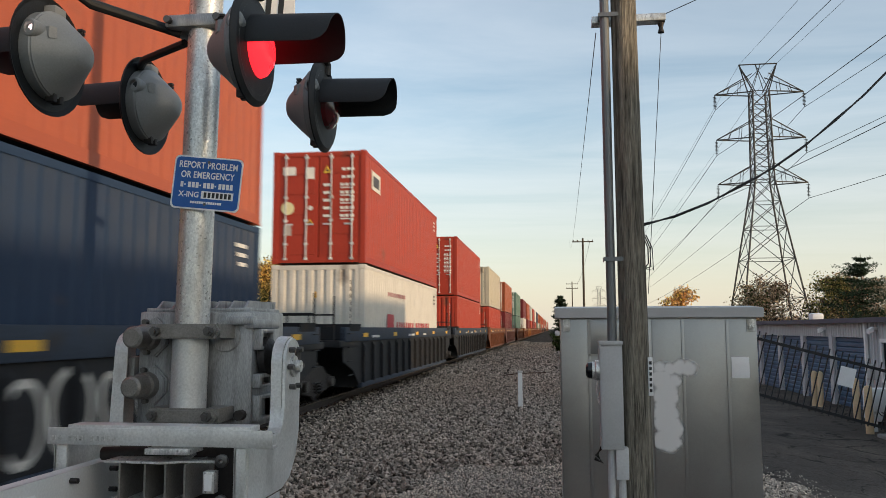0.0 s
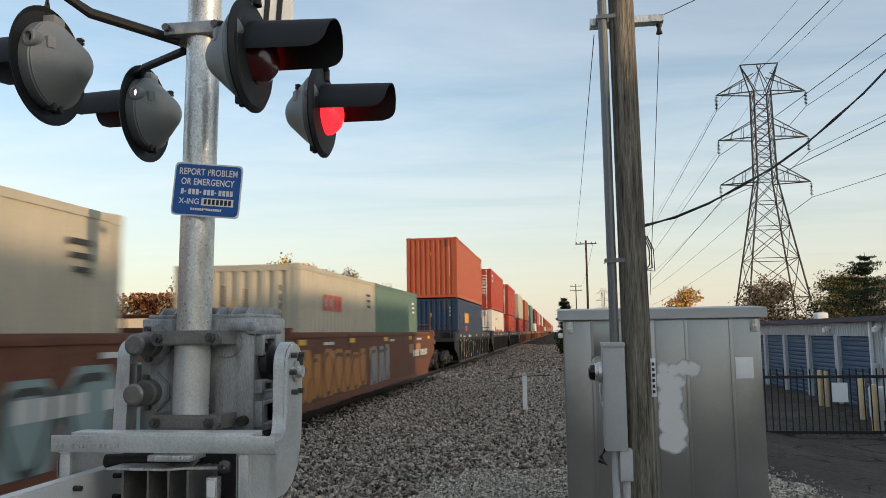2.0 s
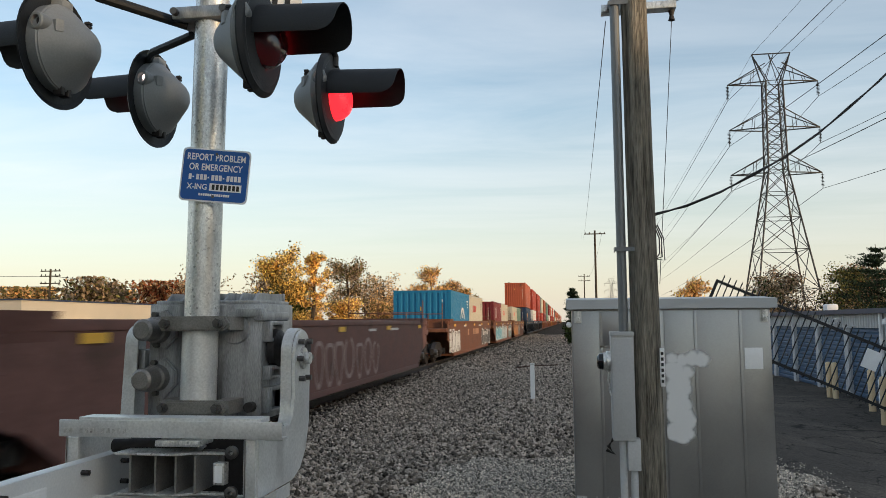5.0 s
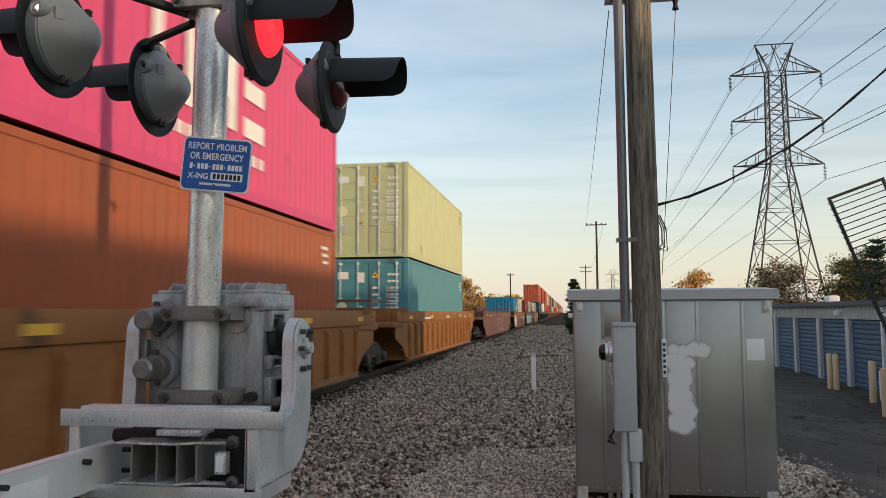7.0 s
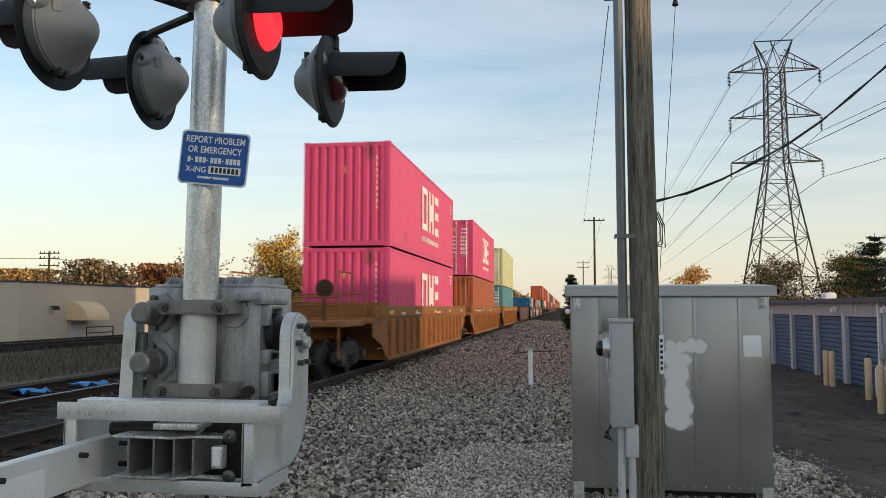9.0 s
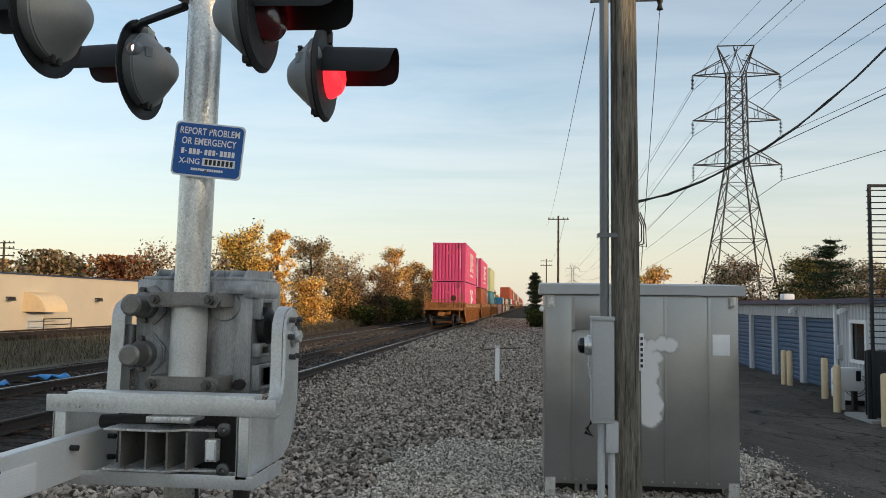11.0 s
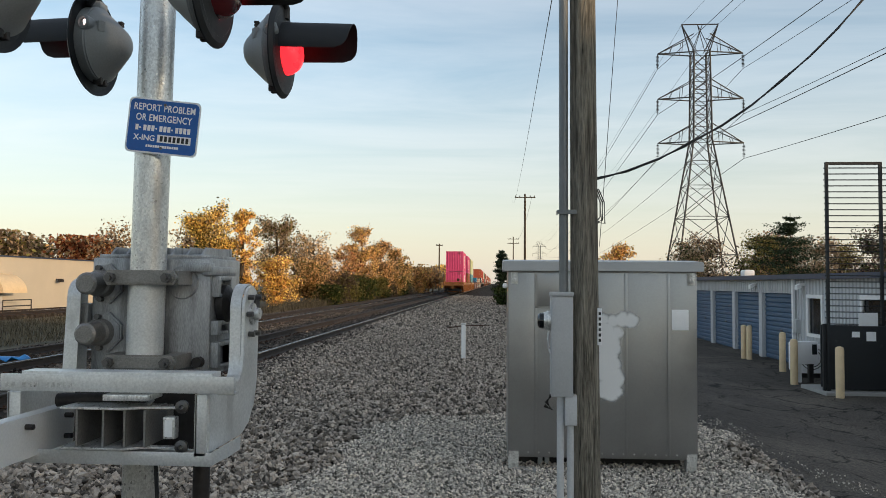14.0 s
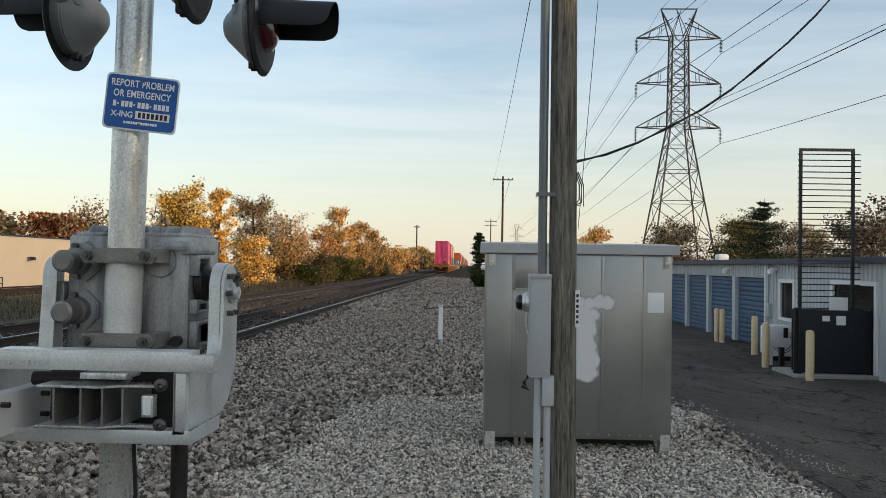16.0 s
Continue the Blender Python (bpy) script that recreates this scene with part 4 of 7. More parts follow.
def signal_mast():
    t = thing("crossing_signal", pose(MX, MY, 0), "galvanised railway crossing signal mast with four hooded lamps and gate mechanism", "crossing signal")
    g = GROUND + 0.02
    bm = bmesh.new()
    # the mast leans a little to its right
    rod(bm, (-0.035, 0, g), (0.035, 0, 4.3), 0.071, 0.071, 28)
    part("mast", bm, "galv", t)
    bm = bmesh.new()
    rod(bm, (-0.0145, -0.001, 1.175), (-0.0095, -0.001, 1.52), 0.0735, 0.0735, 32)
    part("mast_sleeve", bm, "alu", t, "smooth bright sleeve round the mast")
    bm = bmesh.new()
    rod(bm, (0.19, 0.12, g), (0.19, 0.12, 1.0), 0.035, seg=14)
    part("conduit", bm, "dark_steel", t)
    bm = bmesh.new()
    tube(bm, [(0.08, -0.09, 0.85), (0.10, -0.10, 0.6), (0.07, -0.10, 0.35), (0.11, -0.09, 0.1), (0.12, -0.05, -0.2), (0.12, -0.05, g)], 0.008, 6)
    part("cable", bm, "black", t)
    bm = bmesh.new()
    prism(bm, [(-0.3, -0.3), (0.3, -0.3), (0.3, 0.3), (-0.3, 0.3)], "z", g - 0.03, g + 0.04, bevel=0.01)
    part("base_plate", bm, "galv", t)
    # mechanism case behind the mast
    fy, by = 0.075, 0.46
    bm = bmesh.new()
    box(bm, -0.285, 0.23, fy, by, 1.13, 1.625, bevel=0.014)
    case = part("mechanism_case", bm, "cast", t, "grey cast mechanism case")
    bm = bmesh.new()
    box(bm, -0.26, 0.215, fy + 0.01, by - 0.02, 1.622, 1.64, bevel=0.005)
    lid = part("lid", bm, "cast", case)
    for k in range(7):
        x = -0.21 + 0.066 * k
        bm = bmesh.new()
        prism(bm, [(fy + 0.012, 1.638), (by - 0.03, 1.638), (by - 0.03, 1.672), (fy + 0.06, 1.672)], "x", x - 0.005, x + 0.005)
        part("lid_rib", bm, "cast", case)
    part("lid_ridge", bbox(-0.24, 0.2, by - 0.05, by - 0.03, 1.638, 1.676, bevel=0.004), "cast", case)
    bm = bmesh.new()
    box(bm, 0.12, 0.245, fy - 0.035, fy + 0.02, 1.565, 1.605, bevel=0.012)
    box(bm, 0.20, 0.25, fy - 0.03, by - 0.1, 1.55, 1.59, bevel=0.012)
    part("hasp", bm, "cast", case)
    for y0, y1, z0, z1 in ((0.12, 0.24, 1.46, 1.55), (0.12, 0.22, 1.30, 1.36), (0.27, 0.42, 1.16, 1.27), (0.12, 0.24, 1.16, 1.27)):
        bm = bmesh.new()
        box(bm, 0.225, 0.262, y0 - 0.03, y0, z0, z1, bevel=0.006)
        box(bm, 0.225, 0.262, y1, y1 + 0.03, z0, z1, bevel=0.006)
        box(bm, 0.225, 0.262, y0, y1, z1 - 0.02, z1, bevel=0.006)
        box(bm, 0.225, 0.262, y0, y1, z0, z0 + 0.015, bevel=0.006)
        part("side_rib", bm, "cast", case)
    bm = bmesh.new()
    for x, r in ((-0.10, 0.008), (-0.075, 0.006)):
        rod(bm, (x, fy - 0.003, 1.15), (x, fy - 0.003, 1.6), r, seg=8)
    part("seam", bm, "dark_steel", case)
    bm = bmesh.new()
    lathe(bm, [(0, 0.0), (0.07, 0.0), (0.065, 0.012), (0, 0.012)], pose(0.11, fy, 1.52, 90), 24)
    part("boss", bm, "cast", case)
    # bearings with caps on the left front
    for z in (1.515, 1.31):
        x = -0.23
        bm = bmesh.new()
        prism(bm, [(x - 0.085, z), (x - 0.03, z - 0.07), (x + 0.03, z - 0.085), (x + 0.085, z - 0.03), (x + 0.085, z + 0.03), (x + 0.03, z + 0.085), (x - 0.03, z + 0.07)],
              "y", fy - 0.02, fy + 0.02, bevel=0.006)
        f = part("bearing_flange", bm, "cast", t)
        bm = bmesh.new()
        lathe(bm, [(0.0, 0.15), (0.035, 0.15), (0.045, 0.14), (0.047, 0.06), (0.055, 0.05), (0.055, 0.02), (0.06, 0.0)], pose(x, fy - 0.01, z, 90) , 24)
        part("bearing_cap", bm, "clamp", f)
        for dx, dz in ((-0.01, 0.065), (0.0, -0.065)):
            bm = bmesh.new()
            rod(bm, (x + dx, fy - 0.02, z + dz), (x + dx, fy - 0.045, z + dz), 0.012, seg=8)
            part("bolt", bm, "bolt", f)
    # clamps that hold the case to the mast
    for z in (1.54, 1.20):
        bm = bmesh.new()
        prism(bm, [(-0.135, z - 0.03), (0.135, z - 0.03), (0.155, z), (0.135, z + 0.03), (-0.135, z + 0.03), (-0.155, z)], "y", -0.098, -0.068, bevel=0.008)
        prism(bm, [(-0.09, -0.075), (-0.085, 0.0), (-0.075, 0.07), (-0.155, 0.07), (-0.15, -0.07)], "z", z - 0.028, z + 0.028)
        prism(bm, [(0.09, -0.075), (0.15, -0.07), (0.155, 0.07), (0.075, 0.07), (0.085, 0.0)], "z", z - 0.028, z + 0.028)
        c = part("clamp", bm, "clamp", t)
        for x in (-0.115, 0.115):
            bm = bmesh.new()
            rod(bm, (x, -0.13, z), (x, 0.08, z), 0.011, seg=10)
            rod(bm, (x, -0.118, z), (x, -0.098, z), 0.021, seg=6)
            part("bolt", bm, "bolt", c)
    bm = bmesh.new()
    rod(bm, (0.19, fy, 1.19), (0.19, fy - 0.04, 1.19), 0.022, seg=10)
    part("drain_plug", bm, "dark_steel", t)
    # hub and shaft on the right
    bm = bmesh.new()
    lathe(bm, [(0, 0.0), (0.085, 0.0), (0.08, 0.03), (0.05, 0.05), (0.03, 0.05), (0.03, 0.16), (0, 0.16)], pose(0.235, 0.2, 1.43, 0, 90, 0), 24)
    part("shaft_hub", bm, "dark_steel", t)
    # gate arm support: two curved side plates, cross beam and lower frame
    px = 0.372
    bm = bmesh.new()
    arc = [(0.15 + 0.10 * math.cos(a), 1.44 + 0.10 * math.sin(a)) for a in [math.pi * k / 12 for k in range(13)]]
    low = [(0.05, 1.26), (0.03, 1.19), (0.0, 1.16), (-0.33, 1.15), (-0.33, 0.93), (0.04, 0.93), (0.13, 0.96), (0.20, 1.03), (0.24, 1.14)]
    prism(bm, arc + low, "x", px, px + 0.014, bevel=0.003)
    edge_strip(bm, [(-0.02, 1.152), (0.01, 1.156), (0.03, 1.17), (0.044, 1.20), (0.05, 1.26)]
               + [(0.15 + 0.1 * math.cos(a), 1.44 + 0.1 * math.sin(a)) for a in [math.pi * (1 - k / 12) for k in range(11)]], 0.007, px - 0.045, px)
    rp = part("side_plate", bm, "alu", t)
    bm = bmesh.new()
    lathe(bm, [(0, 0.035), (0.025, 0.035), (0.027, 0.012), (0.045, 0.010), (0.047, 0.0)], pose(px + 0.014, 0.15, 1.42, 0, 90, 0), 20)
    part("hub_ring", bm, "galv", rp)
    for y, z in ((0.10, 1.49), (0.20, 1.49), (0.085, 1.42), (0.215, 1.42), (0.11, 1.335), (0.19, 1.335)):
        bm = bmesh.new()
        rod(bm, (px + 0.01, y, z), (px + 0.04, y, z), 0.012, seg=6)
        part("bolt", bm, "bolt", rp)
    bm = bmesh.new()
    lx = -0.352
    arc = [(0.10 + 0.075 * math.cos(a), 1.49 + 0.075 * math.sin(a)) for a in [math.pi * k / 10 for k in range(11)]]
    prism(bm, arc + [(0.0, 1.15), (-0.33, 1.15), (-0.33, 0.93), (0.1, 0.93), (0.175, 1.15)], "x", lx - 0.014, lx, bevel=0.003)
    edge_strip(bm, [(0.0, 1.11), (0.012, 1.3), (0.025, 1.48)] + [(0.10 + 0.075 * math.cos(a), 1.49 + 0.075 * math.sin(a)) for a in [math.pi * (1 - k / 10) for k in range(10)]],
               0.007, lx, lx + 0.05)
    lp = part("side_plate", bm, "alu", t)
    bm = bmesh.new()
    box(bm, lx, lx + 0.06, 0.06, 0.16, 1.36, 1.46, bevel=0.01)
    prism(bm, [(0.05, 1.3), (0.15, 1.27), (0.13, 1.4), (0.07, 1.42)], "x", lx + 0.01, lx + 0.04)
    part("counter_bracket", bm, "cast", lp)
    bm = bmesh.new()
    box(bm, -0.395, 0.485, -0.36, -0.35, 1.150, 1.212, bevel=0.0012)
    box(bm, -0.32, 0.40, -0.349, -0.26, 1.203, 1.222, bevel=0.0012)
    box(bm, 0.42, 0.485, -0.35, -0.30, 1.145, 1.155)
    beam = part("cross_beam", bm, "alu", t)
    for k in range(12):
        if k in (2, 6):
            continue
        bm = bmesh.new()
        box(bm, -0.375 + 0.022 * k, -0.362 + 0.022 * k, -0.3615, -0.359, 1.165, 1.183)
        part("stamped_mark", bm, "galv", beam)
    for x0, x1 in ((-0.375, -0.325), (0.335, 0.38)):
        bm = bmesh.new()
        box(bm, x0, x1, -0.345, -0.33, 0.92, 1.145, bevel=0.003)
        box(bm, x0, x0 + 0.008, -0.345, -0.25, 0.92, 1.145)
        part("upright", bm, "alu", t)
    bm = bmesh.new()
    box(bm, -0.46, 0.40, -0.345, -0.335, 0.885, 0.935, bevel=0.003)
    box(bm, -0.46, 0.40, -0.335, -0.1, 0.885, 0.895)
    prism(bm, [(0.40, 0.89), (0.46, 0.92), (0.46, 0.97), (0.40, 0.935)], "y", -0.345, -0.20)
    part("lower_channel", bm, "alu", t)
    bm = bmesh.new()
    rod(bm, (-0.24, -0.24, 1.10), (0.10, -0.22, 1.11), 0.026, seg=14)
    part("damper", bm, "dark_steel", t)
    bm = bmesh.new()
    box(bm, 0.0, 0.17, -0.37, -0.24, 1.12, 1.143, bevel=0.004)
    part("bracket_plate", bm, "galv", t)
    # arm knuckle: rusty box of plates between the arm and the frame
    bm = bmesh.new()
    box(bm, -0.12, 0.18, -0.17, -0.16, 0.95, 1.08)
    kn = part("knuckle", bm, "clamp", t, "dull brownish steel knuckle box")
    for x in (-0.10, 0.0, 0.08, 0.155):
        part("knuckle_web", bbox(x - 0.004, x + 0.004, -0.36, -0.172, 0.952, 1.085), "clamp", kn)
    for z in (0.943, 1.088):
        bm = bmesh.new()
        prism(bm, [(-0.16, -0.37), (0.08, -0.38), (0.14, -0.34), (0.30, -0.33), (0.30, -0.31), (0.14, -0.30), (0.10, -0.15), (-0.16, -0.15)], "z", z, z + 0.008, bevel=0.002)
        part("knuckle_plate", bm, "galv", kn)
        bm = bmesh.new()
        lathe(bm, [(0.009, -0.012), (0.024, -0.008), (0.024, 0.008), (0.009, 0.012), (0.009, -0.012)], pose(0.285, -0.335, z + 0.01, 90), 16)
        part("eye_bolt", bm, "bolt", kn)
    bm = bmesh.new()
    box(bm, 0.215, 0.26, -0.34, -0.30, 0.98, 1.06, bevel=0.005)
    lr = part("limit_switch", bm, "galv", t)
    bm = bmesh.new()
    box(bm, 0.223, 0.252, -0.343, -0.34, 0.99, 1.05)
    part("paper_label", bm, "white", lr)
    bm = bmesh.new()
    box(bm, -0.24, 0.33, -0.12, -0.1, 0.90, 1.145)
    part("back_plate", bm, "dark_steel", t)
    # gate arm towards the road
    bm = bmesh.new()
    ax = -0.26
    box(bm, ax - 0.006, ax + 0.006, -5.5, -0.10, 0.885, 1.035)
    box(bm, ax - 0.055, ax, -5.5, -0.12, 1.027, 1.035)
    box(bm, ax - 0.055, ax, -5.5, -0.12, 0.885, 0.893)
    arm = part("gate_arm", bm, "arm_paint", t, "bare aluminium gate arm channel")
    for y in (-0.16, -0.42, -0.85):
        for z in (0.92, 1.0):
            if y == -0.42 and z < 0.95:
                continue
            bm = bmesh.new()
            rod(bm, (ax, y, z), (ax + 0.035, y, z), 0.011, seg=6)
            part("bolt", bm, "dark_steel", arm)
    part("reflective_sheet", bbox(ax + 0.0065, ax + 0.008, -1.9, -0.62, 0.893, 0.99), "white", arm)
    for k in range(9):
        part("sheet_ridge", bbox(ax + 0.008, ax + 0.010, -1.9, -0.62, 0.895 + 0.0105 * k, 0.901 + 0.0105 * k), "white", arm)
    for o in t.children:
        if o.name.split(".")[0] in ("side_plate", "cross_beam", "upright", "lower_channel", "damper", "bracket_plate", "knuckle", "limit_switch", "back_plate"):
            o.matrix_basis = pose(0, 0, -0.03)
    # blue notice
    m = pose(-0.0, -0.085, 0, 0, 0, 4)
    bm = bmesh.new()
    c = []
    for cx, cz, a0 in ((0.135, 0.092, 0), (-0.135, 0.092, 90), (-0.135, -0.092, 180), (0.135, -0.092, 270)):
        for k in range(4):
            a = radians(a0 + 30 * k)
            c.append((cx + 0.02 * math.cos(a), 2.163 + cz + 0.02 * math.sin(a)))
    prism(bm, c, "y", -0.003, 0.0)
    sg = part("notice", bm, "white", t, "blue and white notice plate")
    sg.matrix_basis = pose(0.08, -0.083, 2.150, 0, 5, 8) @ Matrix.Diagonal((0.92, 0.93, 1.0, 1)) @ pose(0, 0, -2.163)
    bm = bmesh.new()
    prism(bm, [(u * 0.955, 2.163 + (v - 2.163) * 0.94) for u, v in c], "y", -0.0045, -0.003)
    part("blue_field", bm, "blue", sg)
    for txt, z, size in (("REPORT PROBLEM", 2.225, 0.0335), ("OR EMERGENCY", 2.183, 0.0335)):
        cu = bpy.data.curves.new("lettering", "FONT")
        cu.body, cu.size, cu.align_x = txt, size, "CENTER"
        cu.extrude = 0.0004
        cu.offset = 0.0007
        cu.space_character = 1.06
        cu.materials.append(M["white"])
        ob = new("lettering", cu)
        ob.parent = sg
        ob.matrix_basis = pose(0, -0.0052, z, 90) @ Matrix.Diagonal((0.93, 1.15, 1, 1))
    # the number, the crossing's code and the company's name as bars
    n = 0
    for k in range(14):
        if k in (1, 5, 9):
            w = 0.007
            z0, z1 = 2.150, 2.156
        else:
            w = 0.013
            z0, z1 = 2.142, 2.165
        x = -0.118 + 0.0172 * k
        bm = bmesh.new()
        box(bm, x, x + w, -0.0055, -0.0045, z0, z1)
        part("number_bar", bm, "white", sg)
    bm = bmesh.new()
    box(bm, -0.02, 0.125, -0.0052, -0.0045, 2.098, 2.130)
    pl = part("code_strip", bm, "white", sg)
    for k in range(7):
        x = -0.008 + 0.0185 * k
        bm = bmesh.new()
        box(bm, x, x + 0.012, -0.006, -0.0052, 2.103, 2.125)
        part("code_bar", bm, "black_ink", sg)
    cu = bpy.data.curves.new("lettering", "FONT")
    cu.body, cu.size, cu.extrude, cu.offset = "X-ING", 0.033, 0.0004, 0.0006
    cu.materials.append(M["white"])
    ob = new("lettering", cu)
    ob.parent = sg
    ob.matrix_basis = pose(-0.122, -0.0052, 2.102, 90)
    for k in range(14):
        bm = bmesh.new()
        box(bm, -0.066 + 0.0102 * k, -0.058 + 0.0102 * k, -0.0052, -0.0045, 2.076, 2.086)
        part("name_bar", bm, "white", sg)
    for z in (2.252, 2.075):
        bm = bmesh.new()
        rod(bm, (0, -0.002, z), (0, -0.010, z), 0.006, seg=10)
        part("screw", bm, "bolt", sg)
    # crossbuck blade end that reaches into view above
    bm = bmesh.new()
    prism(bm, [(0.14, 2.93), (0.36, 2.93), (0.36, 3.6), (0.14, 3.6)], "y", 0.16, 0.165)
    bl = part("crossbuck_blade", bm, "white", t)
    for k in range(3):
        bm = bmesh.new()
        prism(bm, [(0.16 + 0.06 * k, 2.955), (0.185 + 0.06 * k, 2.955), (0.195 + 0.06 * k, 3.08), (0.17 + 0.06 * k, 3.08)], "y", 0.157, 0.16)
        part("crossbuck_mark", bm, "black_ink", bl)
    # arms and clamps for the lamps
    bm = bmesh.new()
    for z in (2.86,):
        box(bm, -0.13, 0.13, -0.09, 0.09, z - 0.028, z + 0.028, bevel=0.012)
    cl = part("arm_clamp", bm, "cast", t)
    for x in (-0.11, 0.11):
        bm = bmesh.new()
        rod(bm, (x, -0.115, 2.86), (x, 0.1, 2.86), 0.016, seg=8)
        part("bolt", bm, "bolt", cl)
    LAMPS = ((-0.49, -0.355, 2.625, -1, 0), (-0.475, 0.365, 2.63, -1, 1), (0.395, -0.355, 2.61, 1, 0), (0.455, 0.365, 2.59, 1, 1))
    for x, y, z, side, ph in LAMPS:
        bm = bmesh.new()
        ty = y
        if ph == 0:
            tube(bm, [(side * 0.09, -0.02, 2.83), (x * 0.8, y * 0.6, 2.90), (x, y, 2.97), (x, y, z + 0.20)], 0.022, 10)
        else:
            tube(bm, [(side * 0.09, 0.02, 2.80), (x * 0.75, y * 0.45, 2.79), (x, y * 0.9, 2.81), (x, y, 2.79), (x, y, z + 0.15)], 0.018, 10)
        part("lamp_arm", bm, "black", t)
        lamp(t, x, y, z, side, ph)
    return t


FLASH = []


def lamp(t, x, y, z, side, ph):
    """A round lamp that looks along +x or -x: background disc, domed housing at the back, hood and red lens."""
    yaw = 0 if side > 0 else 180
    m = pose(x, y, z, 0, 0, yaw) @ pose(0, 0, 0, 0, 90, 0)      # local z looks out of the lamp
    h = new("signal_lamp")
    h.parent = t
    h.matrix_basis = m
    R = 0.215 if side > 0 else 0.235
    bm = bmesh.new()
    lathe(bm, [(0.102, 0.002), (R - 0.02, -0.004), (R, -0.018), (R, -0.024), (R - 0.02, -0.012), (0.102, -0.01), (0.102, 0.002)], Matrix.Identity(4), 40)
    part("background", bm, "black", h)
    bm = bmesh.new()
    lathe(bm, [(0.172, -0.002), (0.174, -0.052), (0.170, -0.056), (0.170, -0.062), (0.162, -0.068), (0.115, -0.118), (0.062, -0.172), (0.045, -0.184), (0.02, -0.190), (0, -0.191)], Matrix.Identity(4), 48)
    box(bm, -0.200, -0.155, -0.035, 0.035, -0.060, -0.006, bevel=0.004)
    sy = 1 if side < 0 else -1
    deep = -0.055 if side < 0 else -0.026
    q = pose(-0.055, sy * 0.150, deep, sy * -82)
    lathe(bm, [(0.030, -0.05), (0.032, 0.020), (0.028, 0.026), (0.020, 0.027), (0.019, 0.004)], q @ Matrix.Diagonal((1.15, 1, 1, 1)), 24)
    prism(bm, [(sy * 0.105, -0.082), (sy * 0.125, -0.082), (sy * 0.130, -0.105), (sy * 0.110, -0.125)], "x", -0.075, -0.025, bevel=0.003)
    hs = part("housing", bm, "housing", h, "grey domed lamp housing")
    for sy in (-1, 1):
        bm = bmesh.new()
        box(bm, 0.14, 0.19, sy * 0.02 - 0.012, sy * 0.02 + 0.012, -0.07, -0.03, bevel=0.005)
        part("latch", bm, "dark_steel", hs)
    for k in range(4):
        bm = bmesh.new()
        box(bm, -0.125 + 0.014 * (k % 2), -0.115 + 0.014 * (k % 2), -0.06 + 0.014 * (k // 2), -0.05 + 0.014 * (k // 2), -0.131, -0.11)
        part("vent", bm, "dark_steel", hs)
    # hood: a half cylinder over the lens with a longer top
    bm = bmesh.new()
    n, Rh, last = 40, 0.130, radians(97)
    o, i = [], []
    for k in range(n + 1):
        a = -last + 2 * last * k / n
        near = max(0.0, 1 - (last - abs(a)) * Rh / 0.055)       # rounded lower corners
        cut = 0.305 + 0.02 * math.cos(a) - 0.055 * (1 - math.sqrt(max(0.0, 1 - near * near)))
        for lst, r in ((o, Rh), (i, Rh - 0.004)):
            p = Vector((-r * math.cos(a), r * math.sin(a), 0))
            lst.append((bm.verts.new(p), bm.verts.new(p * 0.95 + Vector((0.006, 0, cut)))))
    for k in range(n):
        f = bm.faces.new((o[k][0], o[k + 1][0], o[k + 1][1], o[k][1])); f.smooth = True
        f = bm.faces.new((i[k + 1][0], i[k][0], i[k][1], i[k + 1][1])); f.smooth = True
        bm.faces.new((o[k][1], o[k + 1][1], i[k + 1][1], i[k][1]))
    for k in (0, n):
        bm.faces.new((o[k][0], o[k][1], i[k][1], i[k][0]))
    part("hood", bm, "black", h)
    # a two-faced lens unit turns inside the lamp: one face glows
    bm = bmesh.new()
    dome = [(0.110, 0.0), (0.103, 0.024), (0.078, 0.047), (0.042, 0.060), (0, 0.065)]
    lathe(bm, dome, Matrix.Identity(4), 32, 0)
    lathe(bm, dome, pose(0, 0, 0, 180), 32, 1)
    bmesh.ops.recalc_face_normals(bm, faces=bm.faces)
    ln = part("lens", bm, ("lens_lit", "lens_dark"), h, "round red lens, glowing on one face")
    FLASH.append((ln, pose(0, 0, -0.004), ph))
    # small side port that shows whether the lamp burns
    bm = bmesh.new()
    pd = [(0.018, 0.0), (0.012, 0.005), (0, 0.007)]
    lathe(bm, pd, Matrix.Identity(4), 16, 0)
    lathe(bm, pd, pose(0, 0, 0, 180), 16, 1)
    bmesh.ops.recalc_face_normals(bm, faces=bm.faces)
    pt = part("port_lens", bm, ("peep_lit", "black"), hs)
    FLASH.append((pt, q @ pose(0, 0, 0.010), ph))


signal_mast()


